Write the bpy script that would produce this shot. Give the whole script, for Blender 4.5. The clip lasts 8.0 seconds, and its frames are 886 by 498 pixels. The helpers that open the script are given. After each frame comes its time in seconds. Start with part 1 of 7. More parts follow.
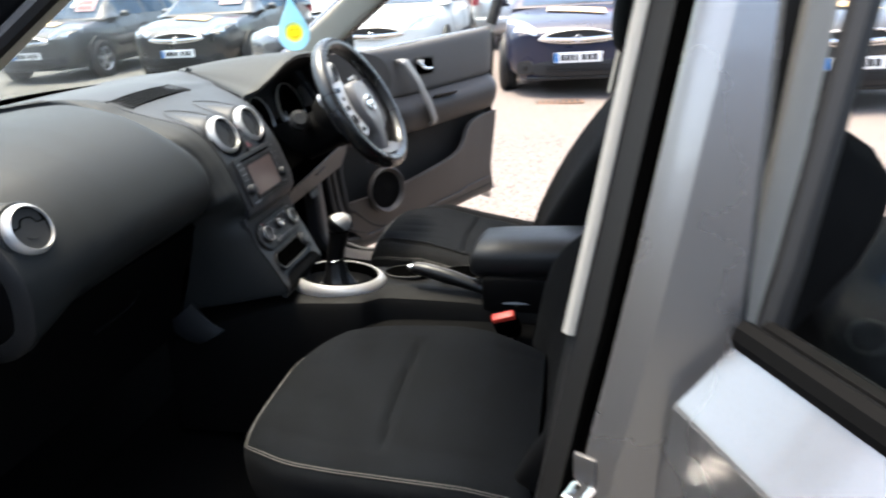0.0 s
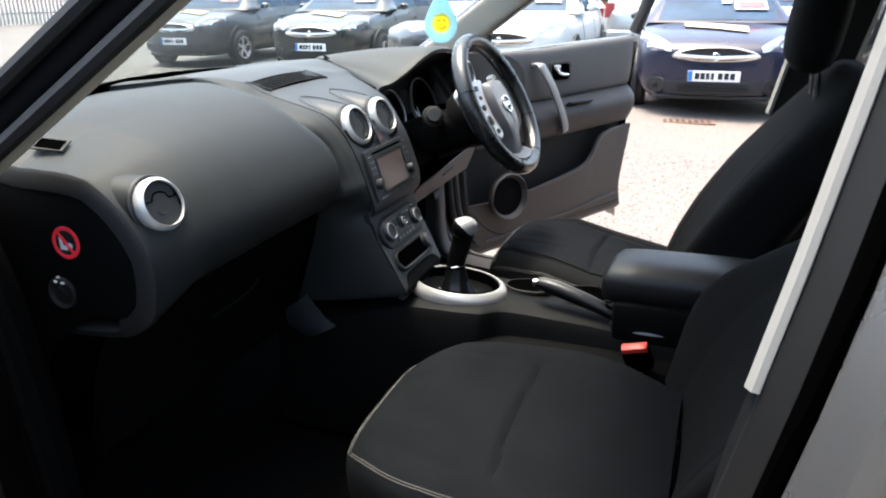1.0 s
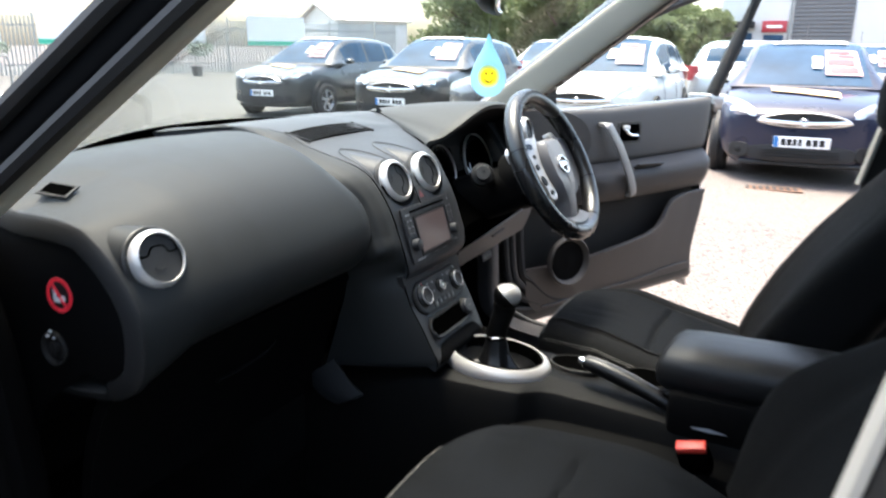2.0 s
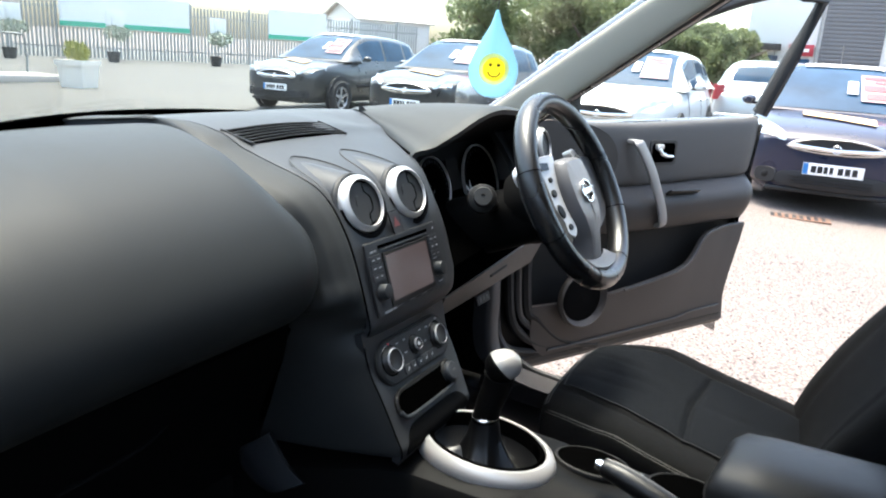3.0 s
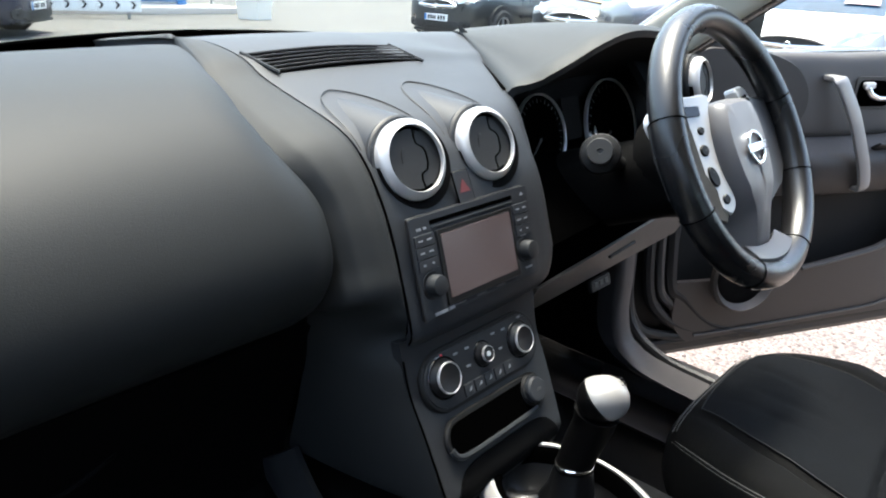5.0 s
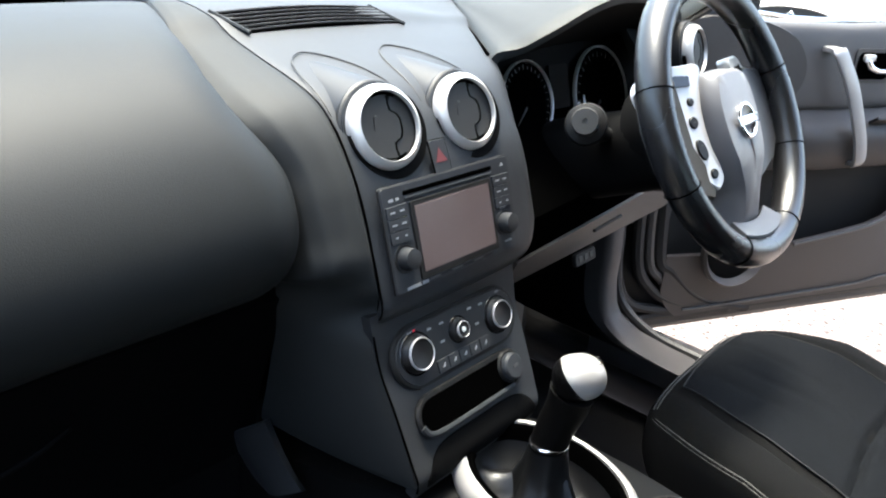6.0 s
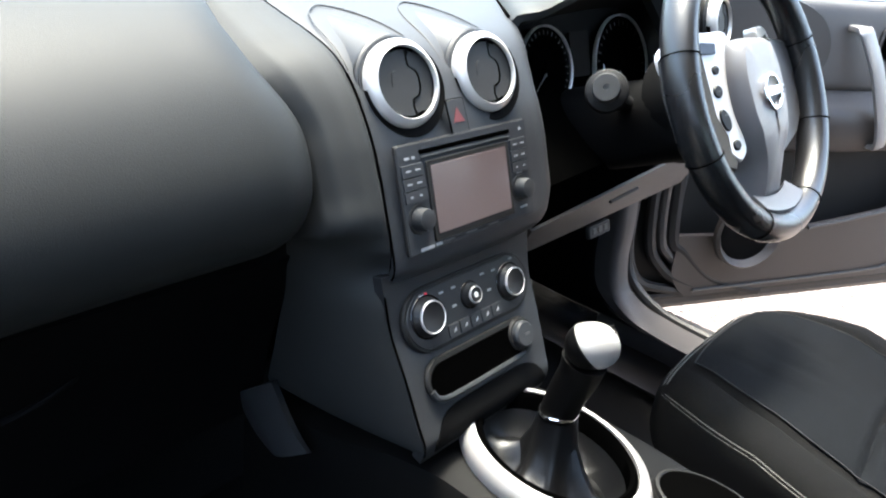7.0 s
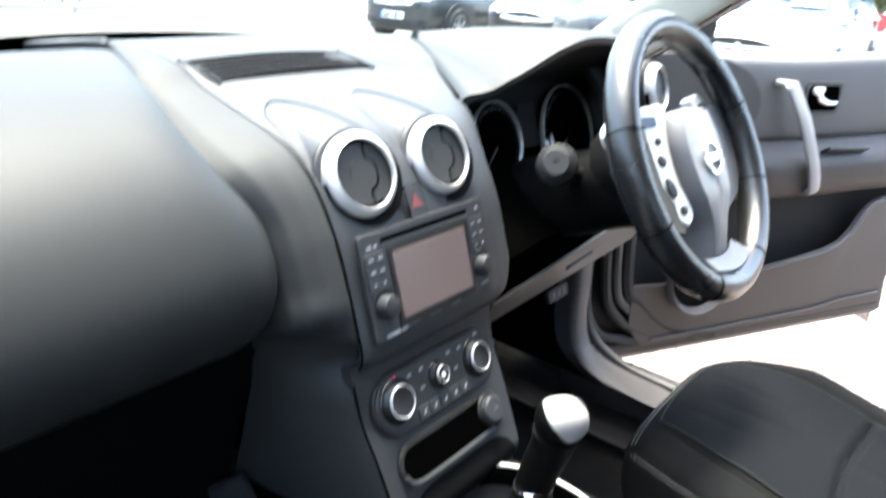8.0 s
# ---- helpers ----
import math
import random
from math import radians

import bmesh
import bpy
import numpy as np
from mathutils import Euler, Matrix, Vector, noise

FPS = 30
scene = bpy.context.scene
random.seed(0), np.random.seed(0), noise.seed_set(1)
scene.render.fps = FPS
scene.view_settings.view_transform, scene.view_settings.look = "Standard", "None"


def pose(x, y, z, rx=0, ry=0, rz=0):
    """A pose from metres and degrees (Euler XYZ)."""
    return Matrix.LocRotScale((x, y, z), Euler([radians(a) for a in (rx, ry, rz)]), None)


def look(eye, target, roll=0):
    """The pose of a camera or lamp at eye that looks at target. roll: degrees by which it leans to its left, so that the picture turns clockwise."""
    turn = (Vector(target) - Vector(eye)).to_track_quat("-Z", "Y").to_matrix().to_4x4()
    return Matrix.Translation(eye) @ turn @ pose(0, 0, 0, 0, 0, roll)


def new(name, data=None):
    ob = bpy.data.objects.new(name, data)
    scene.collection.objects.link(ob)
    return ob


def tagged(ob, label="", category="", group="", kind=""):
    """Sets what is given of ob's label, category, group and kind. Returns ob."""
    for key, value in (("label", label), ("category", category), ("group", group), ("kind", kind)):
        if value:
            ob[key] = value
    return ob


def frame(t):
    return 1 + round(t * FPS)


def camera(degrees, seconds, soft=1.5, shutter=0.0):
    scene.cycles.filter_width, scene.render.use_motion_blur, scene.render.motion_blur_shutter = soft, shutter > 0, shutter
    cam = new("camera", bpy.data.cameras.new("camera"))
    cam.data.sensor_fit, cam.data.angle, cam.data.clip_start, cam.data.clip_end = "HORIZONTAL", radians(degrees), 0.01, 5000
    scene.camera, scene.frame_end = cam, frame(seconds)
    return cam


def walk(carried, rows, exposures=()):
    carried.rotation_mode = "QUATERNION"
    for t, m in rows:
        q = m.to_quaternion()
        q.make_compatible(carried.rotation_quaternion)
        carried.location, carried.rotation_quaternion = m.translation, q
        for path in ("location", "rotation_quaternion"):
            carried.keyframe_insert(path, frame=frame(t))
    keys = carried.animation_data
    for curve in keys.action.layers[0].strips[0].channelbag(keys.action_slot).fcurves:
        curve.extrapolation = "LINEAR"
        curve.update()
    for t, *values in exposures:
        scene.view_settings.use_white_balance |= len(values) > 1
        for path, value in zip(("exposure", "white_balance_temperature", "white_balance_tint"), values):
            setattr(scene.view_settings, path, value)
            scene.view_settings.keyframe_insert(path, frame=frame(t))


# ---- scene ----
cam = camera(63.3, 8.0, soft=2.0, shutter=0.5)
PATH = [
    (0, (-1.385, -0.704, 1.328), (0.437, -0.294, 0.613), -3.6),
    (0.5, (-1.302, -0.664, 1.313), (0.465, -0.049, 0.605), -2.2),
    (1, (-1.312, -0.632, 1.303), (0.437, 0.051, 0.616), -0.7),
    (1.5, (-1.313, -0.652, 1.299), (0.42, 0.099, 0.64), 0.9),
    (2, (-1.182, -0.645, 1.288), (0.527, 0.241, 0.745), 0.4),
    (2.2, (-1.105, -0.627, 1.281), (0.583, 0.309, 0.758), -0.1),
    (3.3, (-0.793, -0.493, 1.252), (0.899, 0.426, 0.71), 5.0),
    (3.5, (-0.761, -0.483, 1.25), (0.887, 0.495, 0.676), 4.0),
    (4, (-0.672, -0.469, 1.25), (0.83, 0.621, 0.505), 0.4),
    (4.5, (-0.597, -0.454, 1.243), (0.814, 0.777, 0.541), 0.4),
    (4.7, (-0.576, -0.448, 1.225), (0.836, 0.782, 0.523), 1.8),
    (5.8, (-0.524, -0.428, 1.22), (0.869, 0.773, 0.435), 4.2),
    (6, (-0.52, -0.439, 1.218), (0.869, 0.754, 0.412), 3.9),
    (6.5, (-0.52, -0.437, 1.202), (0.852, 0.767, 0.384), 4.5),
    (7, (-0.52, -0.431, 1.197), (0.842, 0.756, 0.338), 5.5),
    (7.5, (-0.519, -0.429, 1.185), (0.844, 0.738, 0.301), 6.2),
    (8, (-0.524, -0.421, 1.23), (0.954, 0.715, 0.506), 3.6),
]
walk(cam, [(t, look(eye, target, roll)) for t, eye, target, roll in PATH],
     exposures=[(0.0, 2.68, 7100, 7), (0.5, 2.60, 6950, 7), (2.0, 2.72, 6900, 6), (3.5, 2.51, 6600, 4), (4.0, 2.25, 6550, 4), (4.5, 2.40, 6600, 5), (6.0, 3.20, 6700, 5), (6.5, 3.24, 6700, 5), (7.5, 3.84, 6700, 5), (8.0, 3.86, 6650, 5)])

# ---------- world, sun ----------
world = bpy.data.worlds.new("sky_world")
scene.world = world
world.use_nodes = True
wn = world.node_tree
bgn = wn.nodes["Background"]
sky = wn.nodes.new("ShaderNodeTexSky")
sky.sky_type = "NISHITA"
sky.sun_disc = False
SUN_EL, SUN_AZ = 76.0, 25.0     # azimuth clockwise from +y
sky.sun_elevation, sky.sun_rotation = radians(SUN_EL), radians(SUN_AZ)
sky.air_density, sky.dust_density, sky.ozone_density = 1.0, 4.0, 1.0
wn.links.new(sky.outputs[0], bgn.inputs[0])
bgn.inputs[1].default_value = 0.15
sun = new("sun", bpy.data.lights.new("sun", "SUN"))
sun.data.energy, sun.data.angle, sun.data.color = 1.35, radians(15), (1.0, 0.97, 0.92)
_sa, _se = radians(SUN_AZ), radians(SUN_EL)
_sd = Vector((math.sin(_sa) * math.cos(_se), math.cos(_sa) * math.cos(_se), math.sin(_se)))
sun.matrix_world = look(_sd * 60, (0, 0, 0))


# ---------- materials ----------
def mat(name, colour, rough=0.5, metal=0.0, grain=0.0, scale=400.0, var=0.12, vscale=6.0, spec=0.5, coat=0.0,
        coat_rough=0.05, speck=0.0, speck_scale=900.0, bump_dist=0.0006, rvar=0.08, thin=0.0):
    m = bpy.data.materials.new(name)
    m.use_nodes = True
    nt = m.node_tree
    b = nt.nodes["Principled BSDF"]
    b.inputs["Roughness"].default_value = rough
    b.inputs["Metallic"].default_value = metal
    b.inputs["Specular IOR Level"].default_value = spec
    b.inputs["Coat Weight"].default_value = coat
    b.inputs["Coat Roughness"].default_value = coat_rough
    tc = nt.nodes.new("ShaderNodeTexCoord")
    n1 = nt.nodes.new("ShaderNodeTexNoise")
    n1.inputs["Scale"].default_value, n1.inputs["Detail"].default_value = vscale, 5
    nt.links.new(tc.outputs["Object"], n1.inputs["Vector"])
    ramp = nt.nodes.new("ShaderNodeMix")
    ramp.data_type = "RGBA"
    c = Vector(colour[:3])
    ramp.inputs[6].default_value = (*(c * (1 - var)), 1)
    ramp.inputs[7].default_value = (*(c * (1 + var)), 1)
    nt.links.new(n1.outputs["Fac"], ramp.inputs[0])
    last = ramp.outputs[2]
    n2 = nt.nodes.new("ShaderNodeTexNoise")
    n2.inputs["Scale"].default_value, n2.inputs["Detail"].default_value = speck_scale if speck else scale, 3
    nt.links.new(tc.outputs["Object"], n2.inputs["Vector"])
    if speck:
        mul = nt.nodes.new("ShaderNodeMix")
        mul.data_type, mul.blend_type = "RGBA", "MULTIPLY"
        mul.inputs[0].default_value = speck
        cr = nt.nodes.new("ShaderNodeValToRGB")
        cr.color_ramp.elements[0].position, cr.color_ramp.elements[1].position = 0.35, 0.65
        cr.color_ramp.elements[0].color, cr.color_ramp.elements[1].color = (0.45, 0.43, 0.42, 1), (1.3, 1.25, 1.2, 1)
        nt.links.new(n2.outputs["Fac"], cr.inputs[0])
        nt.links.new(last, mul.inputs[6])
        nt.links.new(cr.outputs[0], mul.inputs[7])
        last = mul.outputs[2]
    nt.links.new(last, b.inputs["Base Color"])
    mr = nt.nodes.new("ShaderNodeMapRange")
    mr.inputs["To Min"].default_value, mr.inputs["To Max"].default_value = max(0.02, rough - rvar), min(1, rough + rvar)
    nt.links.new(n1.outputs["Fac"], mr.inputs["Value"])
    nt.links.new(mr.outputs[0], b.inputs["Roughness"])
    if grain:
        bp = nt.nodes.new("ShaderNodeBump")
        bp.inputs["Strength"].default_value, bp.inputs["Distance"].default_value = grain, bump_dist
        nt.links.new(n2.outputs["Fac"], bp.inputs["Height"])
        nt.links.new(bp.outputs[0], b.inputs["Normal"])
    if thin:        # light shines through, as through card or thin plastic
        tl, mx = nt.nodes.new("ShaderNodeBsdfTranslucent"), nt.nodes.new("ShaderNodeMixShader")
        nt.links.new(last, tl.inputs[0])
        mx.inputs[0].default_value = thin
        nt.links.new(b.outputs[0], mx.inputs[1])
        nt.links.new(tl.outputs[0], mx.inputs[2])
        nt.links.new(mx.outputs[0], nt.nodes["Material Output"].inputs[0])
    return m


def glass_mat(name, tint=(0.95, 0.98, 0.97)):
    """Thin clear pane: see-through, with gloss that grows towards grazing angles."""
    m = bpy.data.materials.new(name)
    m.use_nodes = True
    nt = m.node_tree
    nt.nodes.remove(nt.nodes["Principled BSDF"])
    out = nt.nodes["Material Output"]
    tr, gl, mix, lw, pw, ma = (nt.nodes.new(k) for k in ("ShaderNodeBsdfTransparent", "ShaderNodeBsdfGlossy", "ShaderNodeMixShader", "ShaderNodeLayerWeight", "ShaderNodeMath", "ShaderNodeMath"))
    tr.inputs[0].default_value = (*tint, 1)
    gl.inputs["Color"].default_value = (0.9, 0.9, 0.9, 1)
    gl.inputs["Roughness"].default_value = 0.01
    lw.inputs[0].default_value = 0.5
    pw.operation = "POWER"
    pw.inputs[1].default_value = 5.0
    ma.operation = "MULTIPLY_ADD"
    ma.inputs[1].default_value, ma.inputs[2].default_value = 0.55, 0.02
    nt.links.new(lw.outputs["Facing"], pw.inputs[0])
    nt.links.new(pw.outputs[0], ma.inputs[0])
    nt.links.new(ma.outputs[0], mix.inputs[0])
    nt.links.new(tr.outputs[0], mix.inputs[1])
    nt.links.new(gl.outputs[0], mix.inputs[2])
    nt.links.new(mix.outputs[0], out.inputs[0])
    return m


SOFT = mat("soft_touch_plastic", (0.0137, 0.0150, 0.0151), 0.55, grain=0.3, scale=900, spec=0.20, rvar=0.04)
PANEL = mat("stack_plastic", (0.025, 0.0275, 0.031), 0.52, grain=0.15, scale=1100, spec=0.28)
HARD = mat("hard_plastic", (0.0080, 0.0078, 0.0076), 0.6, grain=0.2, scale=700, spec=0.25)
DARK = mat("black_plastic", (0.003, 0.003, 0.0033), 0.5, grain=0.1)
# MATTE and VOID also hold the shade of footwell and recesses in their colour
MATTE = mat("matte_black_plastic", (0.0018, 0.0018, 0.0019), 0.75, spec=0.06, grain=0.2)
VOID = mat("black_and_shade", (0.0007, 0.0007, 0.0007), 1.0, spec=0.0, var=0.02)
GLOSSBLACK = mat("gloss_black", (0.006, 0.006, 0.007), 0.12, var=0.05, rvar=0.03)
DOORTRIM = mat("door_trim_plastic", (0.050, 0.043, 0.039), 0.55, grain=0.25, scale=800)
DOORUPPER = mat("door_upper_trim", (0.072, 0.067, 0.064), 0.56, grain=0.25, scale=800, spec=0.35)
DOORARM = mat("door_armrest_skin", (0.037, 0.033, 0.031), 0.5, grain=0.35, scale=800, spec=0.35)
LIGHTTRIM = mat("pale_pillar_trim", (0.46, 0.435, 0.355), 0.7, grain=0.2, scale=600, var=0.06)
FABRIC = mat("seat_cloth", (0.0048, 0.0048, 0.0048), 0.95, grain=0.8, scale=1600, spec=0.1, var=0.35, vscale=11)
FABRIC2 = mat("seat_centre_cloth", (0.0040, 0.0047, 0.0057), 0.92, grain=0.9, scale=1900, spec=0.09, var=0.65, vscale=14)
PIPING = mat("grey_piping", (0.007, 0.0072, 0.0078), 0.8)
STITCH = mat("pale_thread", (0.085, 0.082, 0.076), 0.8)
LEATHER = mat("leather", (0.0085, 0.0088, 0.0095), 0.27, grain=0.35, scale=700, spec=0.7)
ARMLEATHER = mat("armrest_leather", (0.0050, 0.0052, 0.0056), 0.46, grain=0.5, scale=700, spec=0.38)
SILVER = mat("satin_silver", (0.53, 0.52, 0.505), 0.32, metal=0.45, var=0.05, grain=0.05)
RINGSILVER = mat("painted_silver_ring", (0.41, 0.40, 0.385), 0.32, metal=0.45, var=0.05, grain=0.05)
CHROME = mat("chrome", (0.80, 0.80, 0.80), 0.12, metal=1.0, var=0.03, rvar=0.05)
# base lightened to pinkish brown to hold the screen's reflection
SCREEN = mat("display_glass_sheen", (0.105, 0.080, 0.077), 0.22, var=0.1, rvar=0.03, spec=0.6)
PRINT = mat("pale_print", (0.55, 0.57, 0.58), 0.6)
DIMPRINT = mat("faded_print", (0.24, 0.25, 0.26), 0.6)
REDPRINT = mat("red_print", (0.85, 0.025, 0.045), 0.4, var=0.1)
REDBTN = mat("red_plastic", (0.62, 0.045, 0.03), 0.35)
DIMRED = mat("dull_red", (0.10, 0.018, 0.018), 0.4)
CARPET = mat("carpet", (0.0022, 0.0022, 0.0022), 0.95, grain=1.0, scale=1200, spec=0.1)
CONSOLE = mat("console_plastic", (0.0038, 0.0038, 0.0037), 0.62, grain=0.25, scale=800, spec=0.1)
BTRIM = mat("cream_pillar_trim", (0.27, 0.26, 0.235), 0.7, grain=0.2, scale=600, var=0.06)
HOODPAD = mat("grey_hood_skin", (0.0228, 0.0252, 0.0255), 0.62, grain=0.25, scale=900, spec=0.3)
SATIN = mat("satin_handle", (0.30, 0.29, 0.275), 0.40, metal=0.3, var=0.05)
RIDGE = mat("olive_soft_plastic", (0.0188, 0.0203, 0.0205), 0.64, grain=0.3, scale=900, spec=0.24)
CHEEK = mat("warm_soft_plastic", (0.036, 0.034, 0.031), 0.62, grain=0.3, scale=900, spec=0.25)
BAND = mat("end_band_plastic", (0.013, 0.0132, 0.0135), 0.55, grain=0.25, scale=900, spec=0.3)
FASCIA = mat("fascia_plastic", (0.0185, 0.020, 0.022), 0.5, grain=0.15, scale=1100, spec=0.3)
STALK = mat("stalk_plastic", (0.030, 0.030, 0.029), 0.6, grain=0.2, scale=900, spec=0.3)
FLAP = mat("vent_flap_plastic", (0.021, 0.0215, 0.022), 0.55, grain=0.15, scale=900, spec=0.3)
# dark grey of the added wall that blocks light in the west
BLOCKER = mat("blocker_grey", (0.12, 0.12, 0.118), 0.9, grain=0.6, scale=40, var=0.2, vscale=1.2, bump_dist=0.004)
GAITER = mat("gaiter_leather", (0.0010, 0.0010, 0.0011), 0.45, grain=0.5, scale=500, spec=0.12)
BOOT = mat("boot_leather", (0.0018, 0.0020, 0.0024), 0.40, grain=0.25, scale=500, spec=0.38)
TRIMGREY = mat("warm_grey_plastic", (0.055, 0.053, 0.052), 0.40, grain=0.15, scale=900, metal=0.15)
GRIPBLACK = mat("grip_black_leather", (0.0028, 0.0028, 0.0030), 0.36, grain=0.4, scale=700, spec=0.35)
KICK = mat("kick_panel_plastic", (0.050, 0.046, 0.045), 0.5, grain=0.2, scale=900, spec=0.3)
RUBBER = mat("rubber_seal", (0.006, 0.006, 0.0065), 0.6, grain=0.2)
PAINT = mat("grey_metallic_paint", (0.225, 0.224, 0.228), 0.27, metal=0.75, coat=0.45, speck=0.1, speck_scale=2500, var=0.04)
WHEELGREY = mat("wheel_grey_plastic", (0.042, 0.043, 0.046), 0.36, grain=0.05, scale=900, spec=0.5)
WHEELPAD = mat("airbag_cover_plastic", (0.135, 0.134, 0.140), 0.42, grain=0.3, scale=900)
LINER = mat("headliner", (0.30, 0.29, 0.26), 0.95, grain=0.5)
GLASS = glass_mat("clear_glass")
# opaque glass; its blue base holds the reflected sky as colour
CARGLASS = mat("car_glass_sky_blue", (0.022, 0.052, 0.092), 0.05, var=0.6, vscale=2.6, rvar=0.02, spec=0.14)
TARMAC = mat("pinkish_tarmac", (0.158, 0.135, 0.123), 0.9, grain=1.0, scale=90, var=0.20, vscale=0.5, speck=1.0, speck_scale=75, bump_dist=0.004)
ASPHALT = mat("grey_asphalt", (0.092, 0.091, 0.083), 0.9, grain=0.8, scale=90, var=0.34, vscale=0.35, speck=0.6, speck_scale=60, bump_dist=0.003)


def chip_mat():
    """Stone chips, each of its own shade."""
    m = mat("stone_chip", (0.2, 0.17, 0.155), 0.85, grain=0.3, scale=300)
    nt = m.node_tree
    g, cr = nt.nodes.new("ShaderNodeNewGeometry"), nt.nodes.new("ShaderNodeValToRGB")
    e = cr.color_ramp.elements
    e[0].position, e[0].color = 0.0, (0.055, 0.046, 0.042, 1)
    e[1].position, e[1].color = 1.0, (0.30, 0.275, 0.26, 1)
    for p, c in ((0.25, (0.12, 0.095, 0.085, 1)), (0.6, (0.19, 0.145, 0.128, 1)), (0.85, (0.24, 0.205, 0.19, 1))):
        e.new(p).color = c
    nt.links.new(g.outputs["Random Per Island"], cr.inputs[0])
    nt.links.new(cr.outputs[0], nt.nodes["Principled BSDF"].inputs["Base Color"])
    return m


CHIPS = chip_mat()
TYRE = mat("tyre_rubber", (0.018, 0.018, 0.018), 0.8, grain=0.4, scale=200)
ALLOY = mat("alloy", (0.55, 0.56, 0.58), 0.28, metal=0.9, var=0.08)
LAMPGLASS = mat("headlight_lens", (0.52, 0.54, 0.56), 0.12, metal=0.4, var=0.6, vscale=14, coat=1.0)
WHITEPAINT = mat("white_paint", (0.62, 0.62, 0.61), 0.4, coat=0.5, var=0.03)
WHITEPLASTIC = mat("white_board", (0.8, 0.8, 0.78), 0.6, var=0.04)
YELLOWPLATE = mat("plate_white", (0.78, 0.78, 0.76), 0.5, var=0.03)
BLUE = mat("blue_paint", (0.02, 0.16, 0.42), 0.4)
PALEBLUE = mat("pale_blue_card", (0.58, 0.84, 0.94), 0.6, var=0.05, thin=0.75)
YELLOW = mat("yellow_print", (1.0, 0.86, 0.15), 0.6, var=0.03, thin=0.85)
YELLOWPALE = mat("pale_yellow_halo", (0.90, 0.93, 0.56), 0.6, var=0.03, thin=0.85)
ORANGE = mat("orange_sticker", (0.62, 0.42, 0.20), 0.5, var=0.3, vscale=5)
REDSTICK = mat("red_sticker", (0.36, 0.030, 0.042), 0.4, var=0.2, vscale=8)
PINKCARD = mat("faded_pink_card", (0.42, 0.26, 0.27), 0.5, var=0.35, vscale=9)
GREEN = mat("green_banner", (0.05, 0.42, 0.27), 0.6)
FENCE = mat("grey_fence_steel", (0.30, 0.31, 0.30), 0.5, metal=0.3)
CONCRETE = mat("pale_concrete", (0.50, 0.47, 0.42), 0.9, grain=0.6, scale=60, bump_dist=0.003)
SHUTTER = mat("grey_shutter", (0.13, 0.13, 0.135), 0.5, metal=0.3)
LEAF = mat("leaf", (0.165, 0.195, 0.095), 0.6, var=0.4, vscale=1.5, thin=0.5)
LEAF2 = mat("yellow_leaf", (0.26, 0.27, 0.05), 0.6, var=0.4, vscale=20)
BARK = mat("bark", (0.10, 0.08, 0.06), 0.9, grain=0.8, scale=30)
TERRA = mat("cream_planter", (0.80, 0.75, 0.66), 0.8, var=0.08, grain=0.3, scale=80)
IRON = mat("rusty_iron", (0.16, 0.09, 0.06), 0.8, grain=0.6, scale=120)
PAINTS = {"black": mat("black_car_paint", (0.012, 0.013, 0.014), 0.30, coat=0.8, spec=0.35, var=0.05),
          "charcoal": mat("charcoal_car_paint", (0.026, 0.028, 0.028), 0.30, coat=0.8, spec=0.35, var=0.05),
          "blue": mat("navy_car_paint", (0.009, 0.012, 0.030), 0.30, coat=0.5, spec=0.28, var=0.05),
          "white": WHITEPAINT,
          "silver": mat("silver_car_paint", (0.5, 0.51, 0.52), 0.3, metal=0.6, coat=1.0, var=0.04)}


# ---------- mesh helpers ----------
def finish(name, bm, material, angle=38):
    bmesh.ops.recalc_face_normals(bm, faces=bm.faces)
    me = bpy.data.meshes.new(name)
    bm.to_mesh(me)
    bm.free()
    me.materials.append(material)
    me.shade_smooth()
    me.set_sharp_from_angle(angle=radians(angle))
    return me


def part(name, bm, material, parent, label="", angle=38):
    ob = new(name, finish(name, bm, material, angle))
    ob.parent = parent
    if label:
        ob["label"] = label
    return ob


def solid(name, bm, material, label, category, group="", kind="", angle=38):
    return tagged(new(name, finish(name, bm, material, angle)), label, category, group, kind)


def thing(name, label, category, group="", kind="", m=None):
    ob = tagged(new(name), label, category, group, kind)
    ob.empty_display_size = 0.05
    if m is not None:
        ob.matrix_world = m
    return ob


def loft(rings, bm=None, closed=True, cap=True, m=None):
    """Skin a list of rings with equally many points each."""
    bm = bm or bmesh.new()
    vs = [[bm.verts.new(m @ Vector(p) if m else p) for p in r] for r in rings]
    n = len(rings[0])
    for a, b in zip(vs, vs[1:]):
        for i in range(n if closed else n - 1):
            j = (i + 1) % n
            try:
                bm.faces.new((a[i], a[j], b[j], b[i]))
            except ValueError:
                pass
    if cap and closed:
        for r in (vs[0], vs[-1]):
            try:
                bm.faces.new(r)
            except ValueError:
                pass
    return bm


